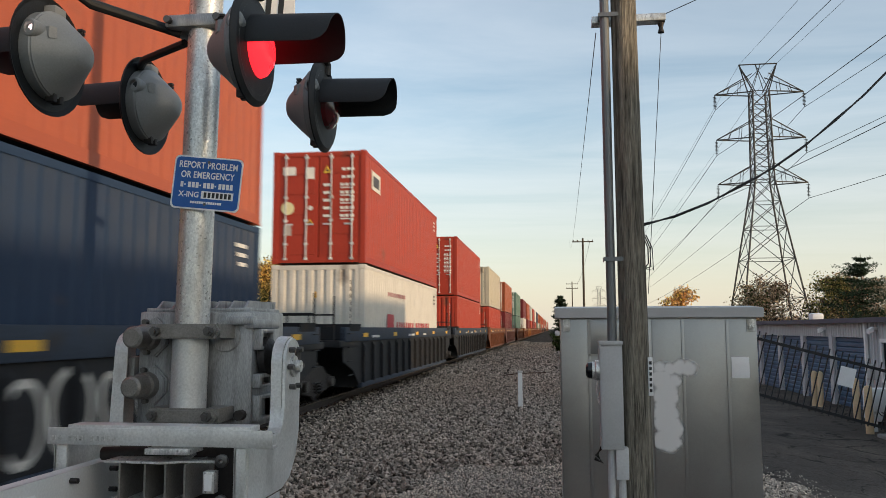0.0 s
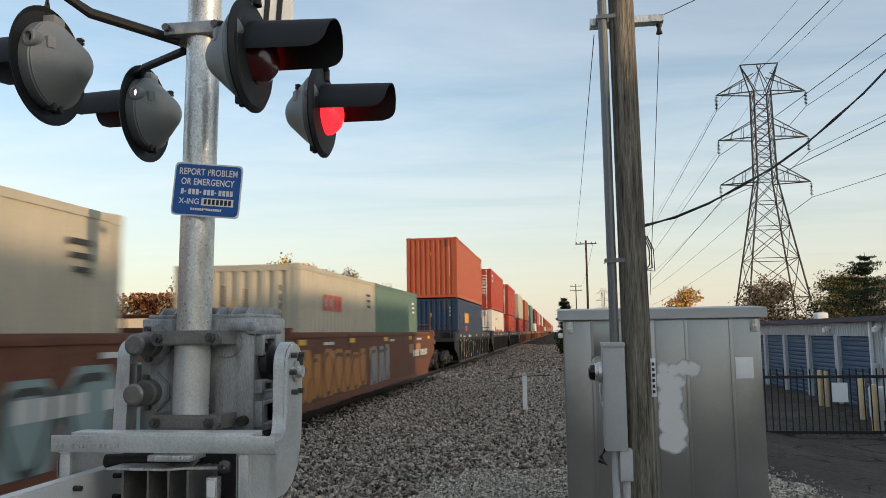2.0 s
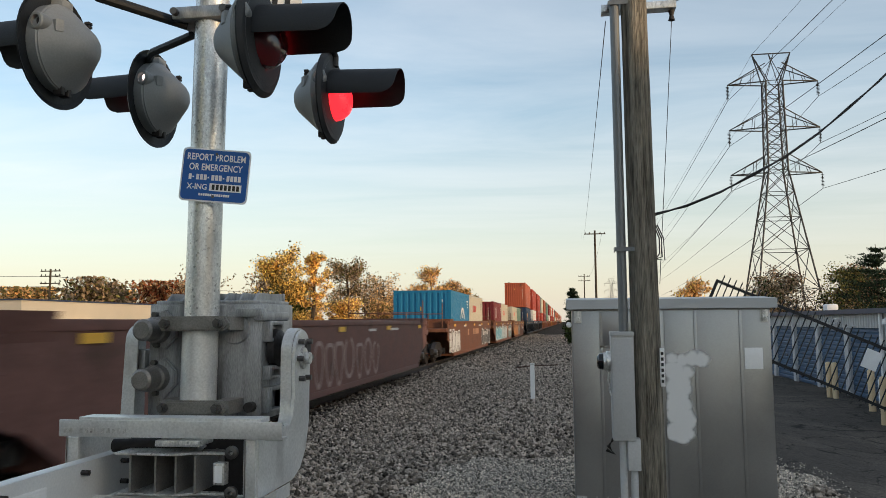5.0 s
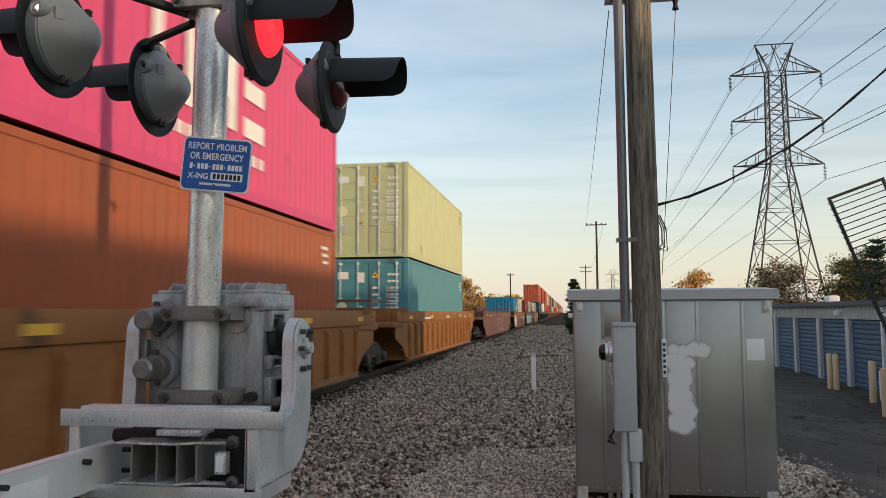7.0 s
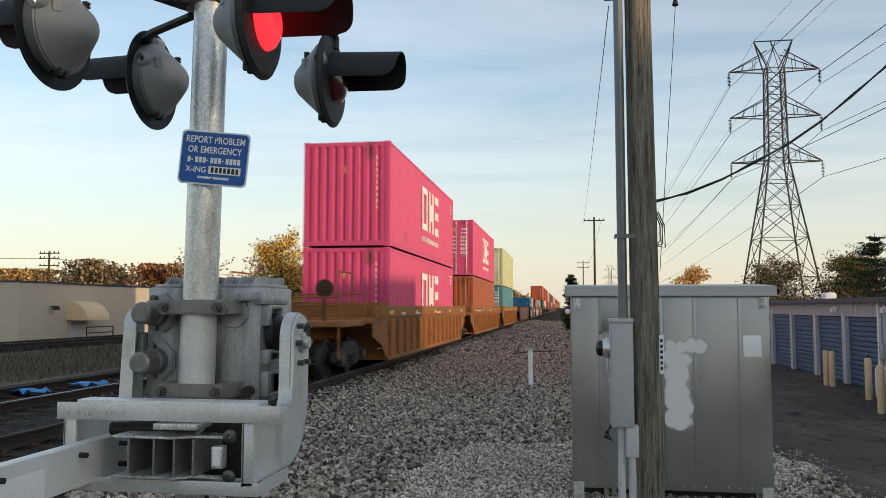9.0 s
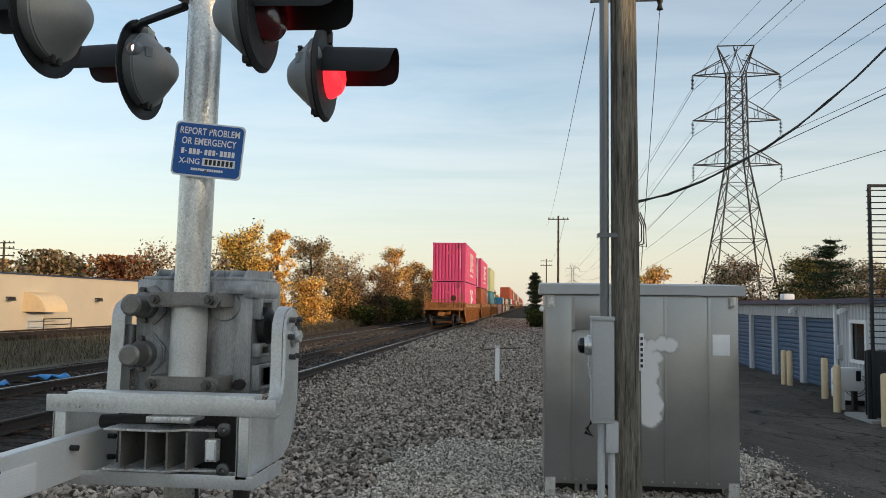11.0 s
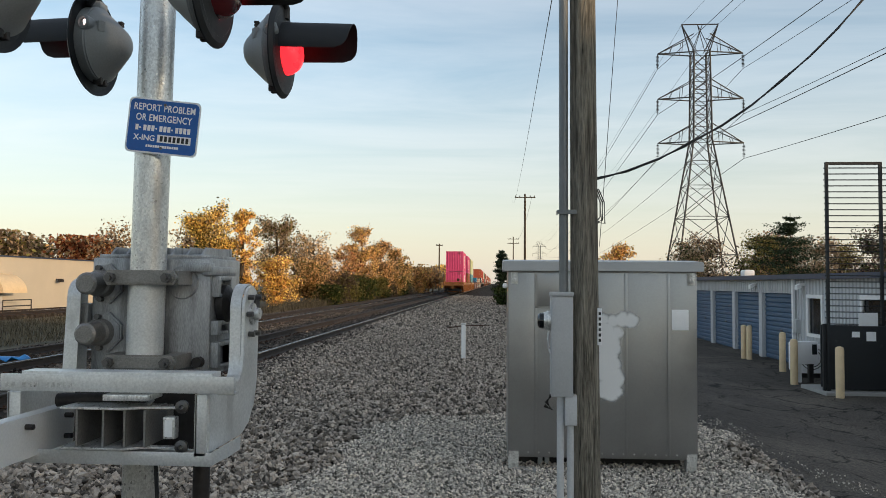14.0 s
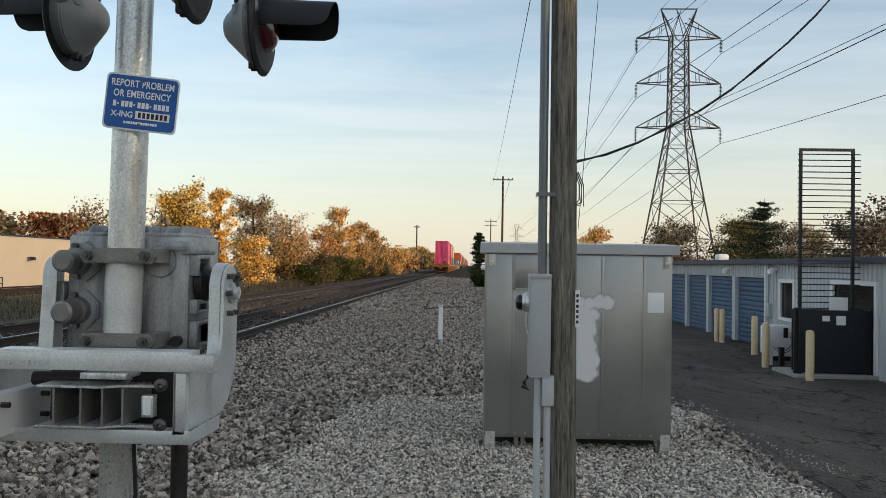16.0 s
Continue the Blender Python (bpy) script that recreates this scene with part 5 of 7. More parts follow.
# ---- signal cabinet ----
def cabinet():
    t = thing("signal_cabinet", pose(0.93, 8.14, 0), "dull aluminium railway signal cabinet with a patch of silver paint", "signal cabinet")
    w, d, z0, z1 = 0.94, 0.95, -0.215, 1.66
    bm = bmesh.new()
    box(bm, -w, w, 0, d, z0, z1, bevel=0.006)
    body = part("body", bm, "cabinet", t)
    # door panels, proud of the body
    for x0, x1, lab in ((-w + 0.004, -0.665, ""), (-0.655, -0.06, ""), (-0.05, 0.235, ""), (0.245, 0.655, ""), (0.665, w - 0.004, "")):
        bm = bmesh.new()
        box(bm, x0, x1, -0.012, -0.001, z0 + 0.03, z1 - 0.02, bevel=0.004)
        part("panel", bm, "cabinet", t)
    for x in (-0.66, 0.24, 0.66):
        part("seam_strip", bbox(x - 0.014, x + 0.014, -0.02, -0.0125, z0 + 0.03, z1 - 0.02, bevel=0.003), "cabinet", t)
    # dark filler added below the body, stands for the shade underneath
    part("plinth", bbox(-w + 0.1, w - 0.1, 0.3, 0.85, -0.45, z0), "dark_steel", t)
    bm = bmesh.new()
    prism(bm, [(-0.06, z1 - 0.005), (d + 0.05, z1 - 0.005), (d + 0.05, z1 + 0.05), (d * 0.5, z1 + 0.12), (-0.06, z1 + 0.09)], "x", -w - 0.055, w + 0.06, bevel=0.008)
    part("roof", bm, "meter", t, "pale grey overhanging roof cap")
    bm = bmesh.new()
    box(bm, -0.655, -0.33, -0.022, -0.0125, 1.30, 1.62, bevel=0.004)
    box(bm, -0.67, -0.645, -0.026, -0.0125, 1.28, 1.64)
    box(bm, -0.67, -0.32, -0.026, -0.0125, 1.28, 1.295)
    part("vent_cover", bm, "cabinet", t)
    bm = bmesh.new()
    box(bm, 0.69, 0.855, -0.017, -0.0125, 1.07, 1.275, bevel=0.002)
    part("paper_sheet", bm, "white", t, "blank white notice sheet")
    # lifting eyes
    for x in (-w + 0.06, w - 0.06):
        bm = bmesh.new()
        prism(bm, [(x - 0.035, 1.52), (x + 0.035, 1.52), (x + 0.035, 1.64), (x - 0.035, 1.64)], "y", -0.03, -0.013, bevel=0.008)
        lathe(bm, [(0.012, 0), (0.024, 0.004), (0.024, 0.008), (0.012, 0.010), (0.012, 0)], pose(x, -0.031, 1.56, 90), 14)
        part("lifting_eye", bm, "galv", t)
    # sprayed cover-up patch: a thin coat whose cover fades out towards its edge
    dabs = ((0.02, 1.17, 0.06), (0.10, 1.16, 0.06), (0.20, 1.175, 0.07), (0.29, 1.165, 0.075), (0.03, 1.05, 0.10), (0.08, 0.95, 0.10), (0.06, 0.80, 0.10),
            (0.05, 0.65, 0.11), (0.11, 0.62, 0.09), (0.09, 0.50, 0.10), (0.14, 0.46, 0.06), (0.02, 0.48, 0.09), (0.08, 0.44, 0.08), (0.15, 1.04, 0.06), (0.11, 0.88, 0.075), (0.10, 0.73, 0.085), (0.13, 0.57, 0.09), (0.03, 0.90, 0.09), (0.02, 0.72, 0.09))
    nx, nz = 56, 96
    verts, cover, faces = [], [], []
    for j in range(nz + 1):
        for i in range(nx + 1):
            x, z = -0.055 + 0.50 * i / nx, 0.33 + 1.0 * j / nz
            e = 0.018 * noise.noise((x * 11, z * 11, 0)) + 0.008 * noise.noise((x * 45, z * 45, 3))
            dist = min(math.hypot(x - cx, z - cz) - r for cx, cz, r in dabs) + e
            verts.append((x, -0.0215, z))
            cover.append(1 - smooth01(-0.022, 0.026, dist))
    for j in range(nz):
        for i in range(nx):
            q = (j * (nx + 1) + i, j * (nx + 1) + i + 1, (j + 1) * (nx + 1) + i + 1, (j + 1) * (nx + 1) + i)
            if max(cover[k] for k in q) > 0:
                faces.append(q)
    me = bpy.data.meshes.new("paint_patch")
    me.from_pydata(verts, [], faces)
    me.attributes.new("cover", "FLOAT", "POINT").data.foreach_set("value", cover)
    me.materials.append(M["patch"])
    place("paint_patch", me, t, "blotchy silver cover-up paint")
    for x in (-w + 0.06, w - 0.06):
        for y in (0.06, d - 0.06):
            bm = bmesh.new()
            box(bm, x - 0.05, x + 0.05, y - 0.05, y + 0.05, -0.40, z0, bevel=0.006)
            box(bm, x - 0.05, x + 0.05, y - 0.075, y - 0.05, z0 - 0.06, z0 + 0.06)
            part("foot", bm, "galv", t)
    bm = bmesh.new()
    for k in range(16):
        rod(bm, (-w + 0.1 + 0.105 * k, -0.02, z0 + 0.05), (-w + 0.1 + 0.105 * k, -0.011, z0 + 0.05), 0.009, seg=6)
    tagged(part("rivets", bm, "galv", t), kind="stuff")
    for x in (-0.60, -0.53):
        bm = bmesh.new()
        rod(bm, (x, 0.25, -0.45), (x, 0.25, z0), 0.025, seg=12)
        part("cable_duct", bm, "pvc", t)
    bm = bmesh.new()
    lathe(bm, [(0, 0.03), (0.02, 0.025), (0.028, 0.0), (0.02, -0.02), (0, -0.025)], pose(-w - 0.03, 0.02, 1.50), 14)
    part("indicator", bm, "white", t)


cabinet()


# ---- service pole ----
def service_pole():
    t = thing("service_pole", pose(0.385, 4.85, 0), "weathered grey wooden service pole with meter box and conduit", "utility pole")
    bm = bmesh.new()
    seg, rows = 20, 46
    rings = []
    for j in range(rows + 1):
        z = GROUND - 0.1 + (6.2 - GROUND) * j / rows
        r0 = 0.089 - 0.0035 * (z - GROUND)
        ring = []
        for i in range(seg):
            a = 2 * math.pi * i / seg
            k = 1 + 0.03 * noise.noise((math.cos(a) * 3, math.sin(a) * 3, z * 0.5)) + 0.012 * noise.noise((math.cos(a) * 9, math.sin(a) * 9, z * 3))
            ring.append(bm.verts.new((r0 * k * math.cos(a) - 0.006 * (z - 1.5), r0 * k * math.sin(a), z)))
        rings.append(ring)
    for a, b in zip(rings, rings[1:]):
        for i in range(seg):
            bm.faces.new((a[i], a[(i + 1) % seg], b[(i + 1) % seg], b[i])).smooth = True
    bm.faces.new(rings[-1])
    part("pole", bm, "wood", t)
    bm = bmesh.new()
    tube(bm, [(-0.125, -0.03, 1.46), (-0.127, -0.03, 3.2), (-0.135, -0.03, 5.9)], 0.027, 12)
    cd = part("conduit", bm, "steel_conduit", t)
    for z in (1.95, 3.42):
        bm = bmesh.new()
        box(bm, -0.160, -0.05, -0.064, -0.057, z - 0.012, z + 0.012)
        box(bm, -0.165, -0.160, -0.064, 0.02, z - 0.012, z + 0.012)
        part("strap", bm, "steel_conduit", cd)
    bm = bmesh.new()
    box(bm, -0.205, -0.078, -0.13, -0.01, 0.875, 1.47, bevel=0.006)
    mb = part("meter_box", bm, "meter", t, "pale grey electric meter enclosure")
    bm = bmesh.new()
    box(bm, -0.208, -0.075, -0.138, -0.005, 1.455, 1.478, bevel=0.004)
    part("box_lid", bm, "meter", mb)
    bm = bmesh.new()
    box(bm, -0.198, -0.085, -0.134, -0.13, 0.90, 1.44, bevel=0.002)
    part("box_cover", bm, "meter", mb)
    bm = bmesh.new()
    lathe(bm, [(0.058, 0.0), (0.058, 0.02), (0.05, 0.026), (0.05, 0.04), (0.035, 0.045), (0, 0.045)], pose(-0.205, -0.07, 1.31, 0, -90, 0), 20)
    part("meter_dial", bm, "galv", mb)
    bm = bmesh.new()
    lathe(bm, [(0.047, 0.04), (0.044, 0.065), (0.03, 0.075), (0, 0.077)], pose(-0.205, -0.07, 1.31, 0, -90, 0), 20)
    part("meter_glass", bm, "glass", mb)
    bm = bmesh.new()
    tube(bm, [(-0.215, -0.08, 1.26), (-0.222, -0.09, 1.20), (-0.214, -0.08, 1.14), (-0.205, -0.09, 1.12)], 0.006, 6)
    part("seal_wire", bm, "galv", mb)
    bm = bmesh.new()
    tube(bm, [(-0.20, -0.08, 0.88), (-0.23, -0.09, 0.84), (-0.20, -0.1, 0.80), (-0.24, -0.09, 0.82)], 0.012, 6)
    part("ground_clamp", bm, "dark_steel", t)
    bm = bmesh.new()
    box(bm, -0.125, -0.055, -0.12, -0.04, 0.71, 0.885, bevel=0.006)
    part("junction_box", bm, "pvc", t)
    for x in (-0.148, -0.09):
        bm = bmesh.new()
        rod(bm, (x, -0.08, GROUND - 0.1), (x, -0.08, 0.72 if x > -0.12 else 0.88), 0.021, seg=12)
        part("lower_conduit", bm, "pvc", t)
    bm = bmesh.new()
    box(bm, 0.068, 0.094, -0.07, -0.055, 1.17, 1.385, bevel=0.002)
    tg = part("pole_tag", bm, "white", t)
    for k in range(6):
        bm = bmesh.new()
        box(bm, 0.074, 0.088, -0.0715, -0.07, 1.19 + 0.031 * k, 1.208 + 0.031 * k)
        part("tag_bar", bm, "black_ink", tg)
    bm = bmesh.new()
    box(bm, -0.20, 0.24, 0.02, 0.10, 3.40, 3.445, bevel=0.005)
    part("cross_arm", bm, "galv", t)
    bm = bmesh.new()
    lathe(bm, [(0, 0), (0.02, 0), (0.012, 0.03), (0.02, 0.06), (0, 0.06)], pose(0.215, 0.06, 3.335), 10)
    part("insulator", bm, "dark_steel", t)
    bm = bmesh.new()
    for k in range(3):
        tube(bm, [(0.07 + 0.01 * k, 0.05, 2.10), (0.10 + 0.012 * k, 0.05, 2.02), (0.10 + 0.014 * k, 0.05, 1.93 - 0.02 * k), (0.075, 0.05, 1.90)], 0.004, 5)
    part("drip_loops", bm, "black", t)


service_pole()


def wire(name, a, b, sag, r, label, n=24, twist=0.0):
    bm = bmesh.new()
    a, b = Vector(a), Vector(b)
    pts = []
    for k in range(n + 1):
        u = k / n
        p = a.lerp(b, u)
        p.z -= sag * 4 * u * (1 - u)
        pts.append(p)
    tube(bm, pts, r, 5)
    if twist:
        tube(bm, [p + Vector((0, 0.012 * math.sin(k * 2.1), 0.012 * math.cos(k * 2.1))) for k, p in enumerate(pts)], r * 0.8, 5)
    return tagged(part(name, bm, "wire"), label, "cable")


wire("service_cable", (0.44, 4.9, 2.15), (9.0, 8.0, 20.5), 4.0, 0.006, "black twisted service cable slung from the wooden pole", 40, 0.02)
wire("guy_wire", (0.21, 4.9, 3.35), (2.3, 114, 14.2), 1.2, 0.003, "thin line slung along the railway poles")
wire("drop_wire", (0.60, 4.91, 3.34), (0.475, 4.86, 1.75), 0.0, 0.002, "thin wire down the wooden pole")
wire("guy_wire", (0.60, 4.91, 3.44), (6.0, 3.0, 6.0), 0.25, 0.0025, "thin line slung from the pole's arm")


# ---- lift gate, storage building and yard ----
GATE_AT = pose(7.1, 17.75, -0.62)


def lift_gate():
    g = thing("lift_gate", GATE_AT, "black steel picket lift gate that swings upright beside its drive box", "gate")
    H, L = 1.14, 4.85
    for x in (0.0, H):
        part("rail", bbox(x - 0.03, x + 0.03, -0.03, 0.03, -0.3 if x == 0 else 0.0, L), "black", g)
    part("end_post", bbox(0.03, H - 0.03, -0.03, 0.03, L - 0.06, L), "black", g)
    part("end_post", bbox(0.03, H - 0.03, -0.03, 0.03, 0.0, 0.06), "black", g)
    pk = mesh_of(bbox(-0.06, H + 0.17, -0.011, 0.011, -0.011, 0.011), "picket", "black")
    n = 36
    for k in range(n):
        place("picket", pk, g, at=pose(0, 0, 0.13 + k * (L - 0.26) / (n - 1)))
    part("sign_board", bbox(0.62, 1.02, -0.05, -0.032, 1.25, 1.56), "white", g, "plain white board")
    return g


GATE = lift_gate()


def drive_box():
    t = thing("gate_drive", pose(7.78, 17.6, LOT), "scuffed black steel gate drive enclosure on a concrete pad", "gate drive")
    part("front_panel", bbox(-0.76, 0.76, -0.06, 0.0, 0.1, 1.46, bevel=0.01), "black", t)
    part("back_panel", bbox(-0.76, 0.76, 0.35, 0.40, 0.1, 1.46, bevel=0.01), "black", t)
    for x in (-0.80, 0.73):
        part("post", bbox(x, x + 0.07, -0.08, 0.0, 0.0, 1.5, bevel=0.006), "black", t)
    part("tall_post", bbox(-0.87, -0.805, -0.04, 0.03, 0.0, 1.5), "black", t)
    part("sticker", bbox(-0.28, -0.12, -0.064, -0.06, 1.22, 1.34), "white", t)
    part("sticker", bbox(0.02, 0.22, -0.064, -0.06, 1.14, 1.34), "white", t)
    p = tagged(part("concrete_pad", bbox(6.85, 9.1, 17.3, 18.7, LOT - 0.1, LOT + 0.07, bevel=0.03), "concrete"), "low pale concrete pad under the gate drive", "pad", kind="structure")


drive_box()


def bollard(x, y, h=1.08):
    t = thing("bollard", pose(x, y, LOT - 0.02), "cream painted steel bollard with a domed top", "bollard", "bollards by the storage building")
    bm = bmesh.new()
    lathe(bm, [(0.085, 0), (0.085, h - 0.05), (0.07, h - 0.015), (0.035, h), (0, h + 0.004)], Matrix.Identity(4), 18)
    part("post", bm, "cream", t)


for x, y in ((7.01, 17.0), (6.9, 19.2), (7.6, 21.9), (7.80, 25.3), (7.74, 25.65)):
    bollard(x, y)


def storage_building():
    X, E, y0, y1 = 8.6, 1.72, 13.0, 66.0
    t = thing("storage_building", pose(0, 0, 0), "low pale metal storage building with a row of blue roll-up doors", "building")
    doors = [23.75 + 2.9 * k for k in range(14)]
    wins = [(21.75, 22.62, 0.2, 1.17), (17.45, 19.4, LOT, 1.2)]
    # wall strips between the openings
    cuts = sorted([(d + 0.1, d + 2.6, LOT, 1.28) for d in doors] + wins)
    y = y0
    def strip(a, b, z0, z1):
        bm = bmesh.new()
        n = max(1, round((b - a) / 0.2))
        p = (b - a) / n
        prev = None
        for i in range(n):
            for u, dd in ((0, 0), (0.62, 0), (0.70, 0.03), (0.92, 0.03)):
                yy = a + (i + u) * p
                cur = (bm.verts.new((X - dd, yy, z0)), bm.verts.new((X - dd, yy, z1)))
                if prev:
                    bm.faces.new((prev[0], prev[1], cur[1], cur[0]))
                prev = cur
        cur = (bm.verts.new((X, b, z0)), bm.verts.new((X, b, z1)))
        bm.faces.new((prev[0], prev[1], cur[1], cur[0]))
        box(bm, X + 0.01, X + 0.15, a, b, z0, z1)
        part("wall_panel", bm, "metal_white", t)
    for a, b, z0, z1 in cuts:
        if a > y:
            strip(y, a, LOT - 0.1, E)
        strip(a, b, z1, E)
        if z0 > LOT:
            strip(a, b, LOT - 0.1, z0)
        y = b
    strip(y, y1, LOT - 0.1, E)
    n = 14
    pitch = (1.28 - LOT) / n
    bm = bmesh.new()
    prism(bm, [(0.0, 0.0), (-0.022, 0.03), (-0.022, pitch - 0.04), (0.0, pitch - 0.012), (0.02, pitch), (0.02, 0.0)], "y", 0.1, 2.6)
    slat = mesh_of(bm, "slat", "door_blue")
    back = mesh_of(bbox(0.021, 0.03, 0.1, 2.6, LOT, 1.28), "roll_door", "door_blue")
    for d in doors:
        dr = place("roll_door", back, t, at=pose(X + 0.08, d, 0))
        for k in range(n):
            place("slat", slat, dr, at=pose(0, 0, LOT + k * pitch))
        part("latch", bbox(X - 0.05, X + 0.058, d + 1.1, d + 1.22, 0.1, 0.16), "bolt", dr).matrix_basis = pose(-X - 0.0, -d, 0)
        part("jamb", bbox(X - 0.05, X + 0.005, d + 2.62, d + 2.88, LOT - 0.05, 1.30), "metal_white", t)
    for a, b, z0, z1 in wins:
        bm = bmesh.new()
        for q in ((a - 0.1, a, z0 - 0.09, z1 + 0.1), (b, b + 0.1, z0 - 0.09, z1 + 0.1), (a, b, z0 - 0.09, z0), (a, b, z1, z1 + 0.1)):
            box(bm, X - 0.05, X + 0.06, q[0], q[1], q[2], q[3])
        w = part("window_frame", bm, "white", t)
        part("pane", bbox(X + 0.03, X + 0.045, a, b, z0, z1), "glass", w)
    bm = bmesh.new()
    prism(bm, [(X - 0.22, E - 0.02), (X - 0.22, E + 0.12), (X + 6.0, E + 0.14), (X + 12.2, E + 0.12), (X + 12.2, E - 0.02)], "y", y0 - 0.2, y1 + 0.2)
    part("roof", bm, "roof_dark", t, "dark blue low roof and eave trim")
    part("end_wall", bbox(X + 0.155, X + 12, y0, y0 + 0.15, LOT - 0.1, E - 0.02), "metal_white", t)
    part("back_wall", bbox(X + 11.85, X + 12, y0 + 0.15, y1, LOT - 0.1, E - 0.02), "metal_white", t)
    part("end_wall", bbox(X + 0.155, X + 11.85, y1 - 0.15, y1, LOT - 0.1, E - 0.02), "metal_white", t)
    part("roof_vent", bbox(X + 0.4, X + 0.8, 29.6, 30.1, E + 0.12, E + 0.36, bevel=0.08), "white", t)
    for y in (22.95, 27.0):
        bm = bmesh.new()
        box(bm, X - 0.16, X - 0.02, y - 0.08, y + 0.08, 1.50, 1.58, bevel=0.01)
        prism(bm, [(X - 0.24, 1.40), (X - 0.12, 1.46), (X - 0.12, 1.58), (X - 0.24, 1.52)], "y", y - 0.10, y + 0.10)
        part("flood_lamp", bm, "white", t)
    part("meter", bbox(X - 0.15, X - 0.01, 23.2, 23.42, 0.15, 0.55, bevel=0.02), "meter", t)
    part("downpipe", bbox(X - 0.12, X - 0.05, 23.52, 23.62, LOT, E), "white", t)


storage_building()


def ac_unit():
    t = thing("heat_pump", pose(7.85, 20.9, LOT), "white outdoor heat pump with a round fan grille", "heat pump")
    part("case", bbox(-0.3, 0.2, -0.45, 0.45, 0.12, 0.85, bevel=0.03), "white", t)
    bm = bmesh.new()
    for r in (0.07, 0.14, 0.21, 0.27):
        lathe(bm, [(r, 0.0), (r + 0.012, 0.008), (r + 0.02, 0)], pose(-0.05, -0.455, 0.5, 90), 24)
        lathe(bm, [(r, 0.0), (r + 0.012, 0.008), (r + 0.02, 0)], pose(-0.302, 0.05, 0.5, 0, -90), 24)
    part("fan_grille", bm, "dark_steel", t)
    for y in (-0.35, 0.3):
        part("foot", bbox(-0.28, 0.18, y, y + 0.08, 0.0, 0.12), "dark_steel", t)
    t = thing("electric_cabinet", pose(7.28, 19.6, LOT), "white electric control cabinet on a steel leg", "control cabinet")
    part("case", bbox(-0.28, 0.28, -0.16, 0.16, 0.45, 0.98, bevel=0.02), "white", t)
    part("door", bbox(-0.26, 0.1, -0.172, -0.161, 0.48, 0.95, bevel=0.004), "white", t)
    part("screen", bbox(0.13, 0.24, -0.172, -0.161, 0.68, 0.92), "black", t)
    part("leg", bbox(-0.22, -0.08, -0.06, 0.06, 0.0, 0.45), "white", t)
    part("leg", bbox(0.1, 0.2, -0.06, 0.06, 0.0, 0.45), "dark_steel", t)


ac_unit()

# unseen walls added far to the right to block the low sun
tagged(part("wall_south_east", bbox(30.0, 30.6, 6.01, 24, -1.0, 4.2), "concrete"), "unseen lower plain wall added to shade the ground by the track", "wall", kind="structure")
tagged(part("wall_east", bbox(30.0, 30.6, -60, 6.0, -1.0, 7.2), "concrete"), "unseen plain wall added to shade the foreground from the low sun", "wall", kind="structure")


# ---- building beyond the tracks ----
def beige_building():
    t = thing("warehouse", pose(0, 0, 0), "low beige stucco warehouse with curved metal door canopies", "building")
    X, top = -25.7, 2.72
    part("wall", bbox(X - 0.3, X, 34.0, 62.0, -0.4, top), "wall_beige", t)
    part("end_wall", bbox(X - 22, X - 0.3, 34.0, 34.3, -0.4, top), "wall_beige", t)
    part("back_wall", bbox(X - 22.3, X - 22, 34.0, 62.0, -0.4, top), "wall_beige", t)
    part("end_wall", bbox(X - 22, X - 0.3, 61.7, 62.0, -0.4, top), "wall_beige", t)
    part("roof", bbox(X - 22.2, X + 0.06, 33.95, 62.05, top, top + 0.08), "roof_dark", t)
    for y in (38.6, 50.0):
        bm = bmesh.new()
        n = 10
        o = []
        for k in range(n + 1):
            a = radians(90 * k / n)
            o.append((bm.verts.new((X + 1.2 * math.sin(a), y - 1.0, 0.85 + 1.0 * math.cos(a))), bm.verts.new((X + 1.2 * math.sin(a), y + 1.0, 0.85 + 1.0 * math.cos(a)))))
        for p, q in zip(o, o[1:]):
            bm.faces.new((p[0], p[1], q[1], q[0])).smooth = True
        for i in (0, 1):
            c = bm.verts.new((X, y - 1.0 + 2.0 * i, 0.85))
            for p, q in zip(o, o[1:]):
                bm.faces.new((c, p[i], q[i]))
        part("canopy", bm, "cream", t, "curved beige metal door canopy")
        part("door", bbox(X, X + 0.04, y - 0.7, y + 0.7, -0.3, 0.84), "metal_white", t)
        bm = bmesh.new()
        for z in (0.2, 0.5):
            rod(bm, (X + 1.3, y - 1.2, z), (X + 1.3, y + 1.2, z), 0.03, seg=6)
        for yy in (y - 1.2, y + 1.2):
            rod(bm, (X + 1.3, yy, -0.4), (X + 1.3, yy, 0.5), 0.03, seg=6)
        part("railing", bm, "dark_steel", t)
    for y in (36.3, 44.3):
        bm = bmesh.new()
        box(bm, X, X + 0.3, y - 0.03, y + 0.03, 1.55, 1.6)
        prism(bm, [(y - 0.2, 1.4), (y + 0.2, 1.4), (y + 0.1, 1.6), (y - 0.1, 1.6)], "x", X + 0.2, X + 0.4)
        part("wall_lamp", bm, "dark_steel", t)
    for k in range(3):
        part("window", bbox(X - 3.4 - 3.0 * k, X - 1.2 - 3.0 * k, 33.96, 33.995, 0.0, 2.0), "glass", t)


beige_building()


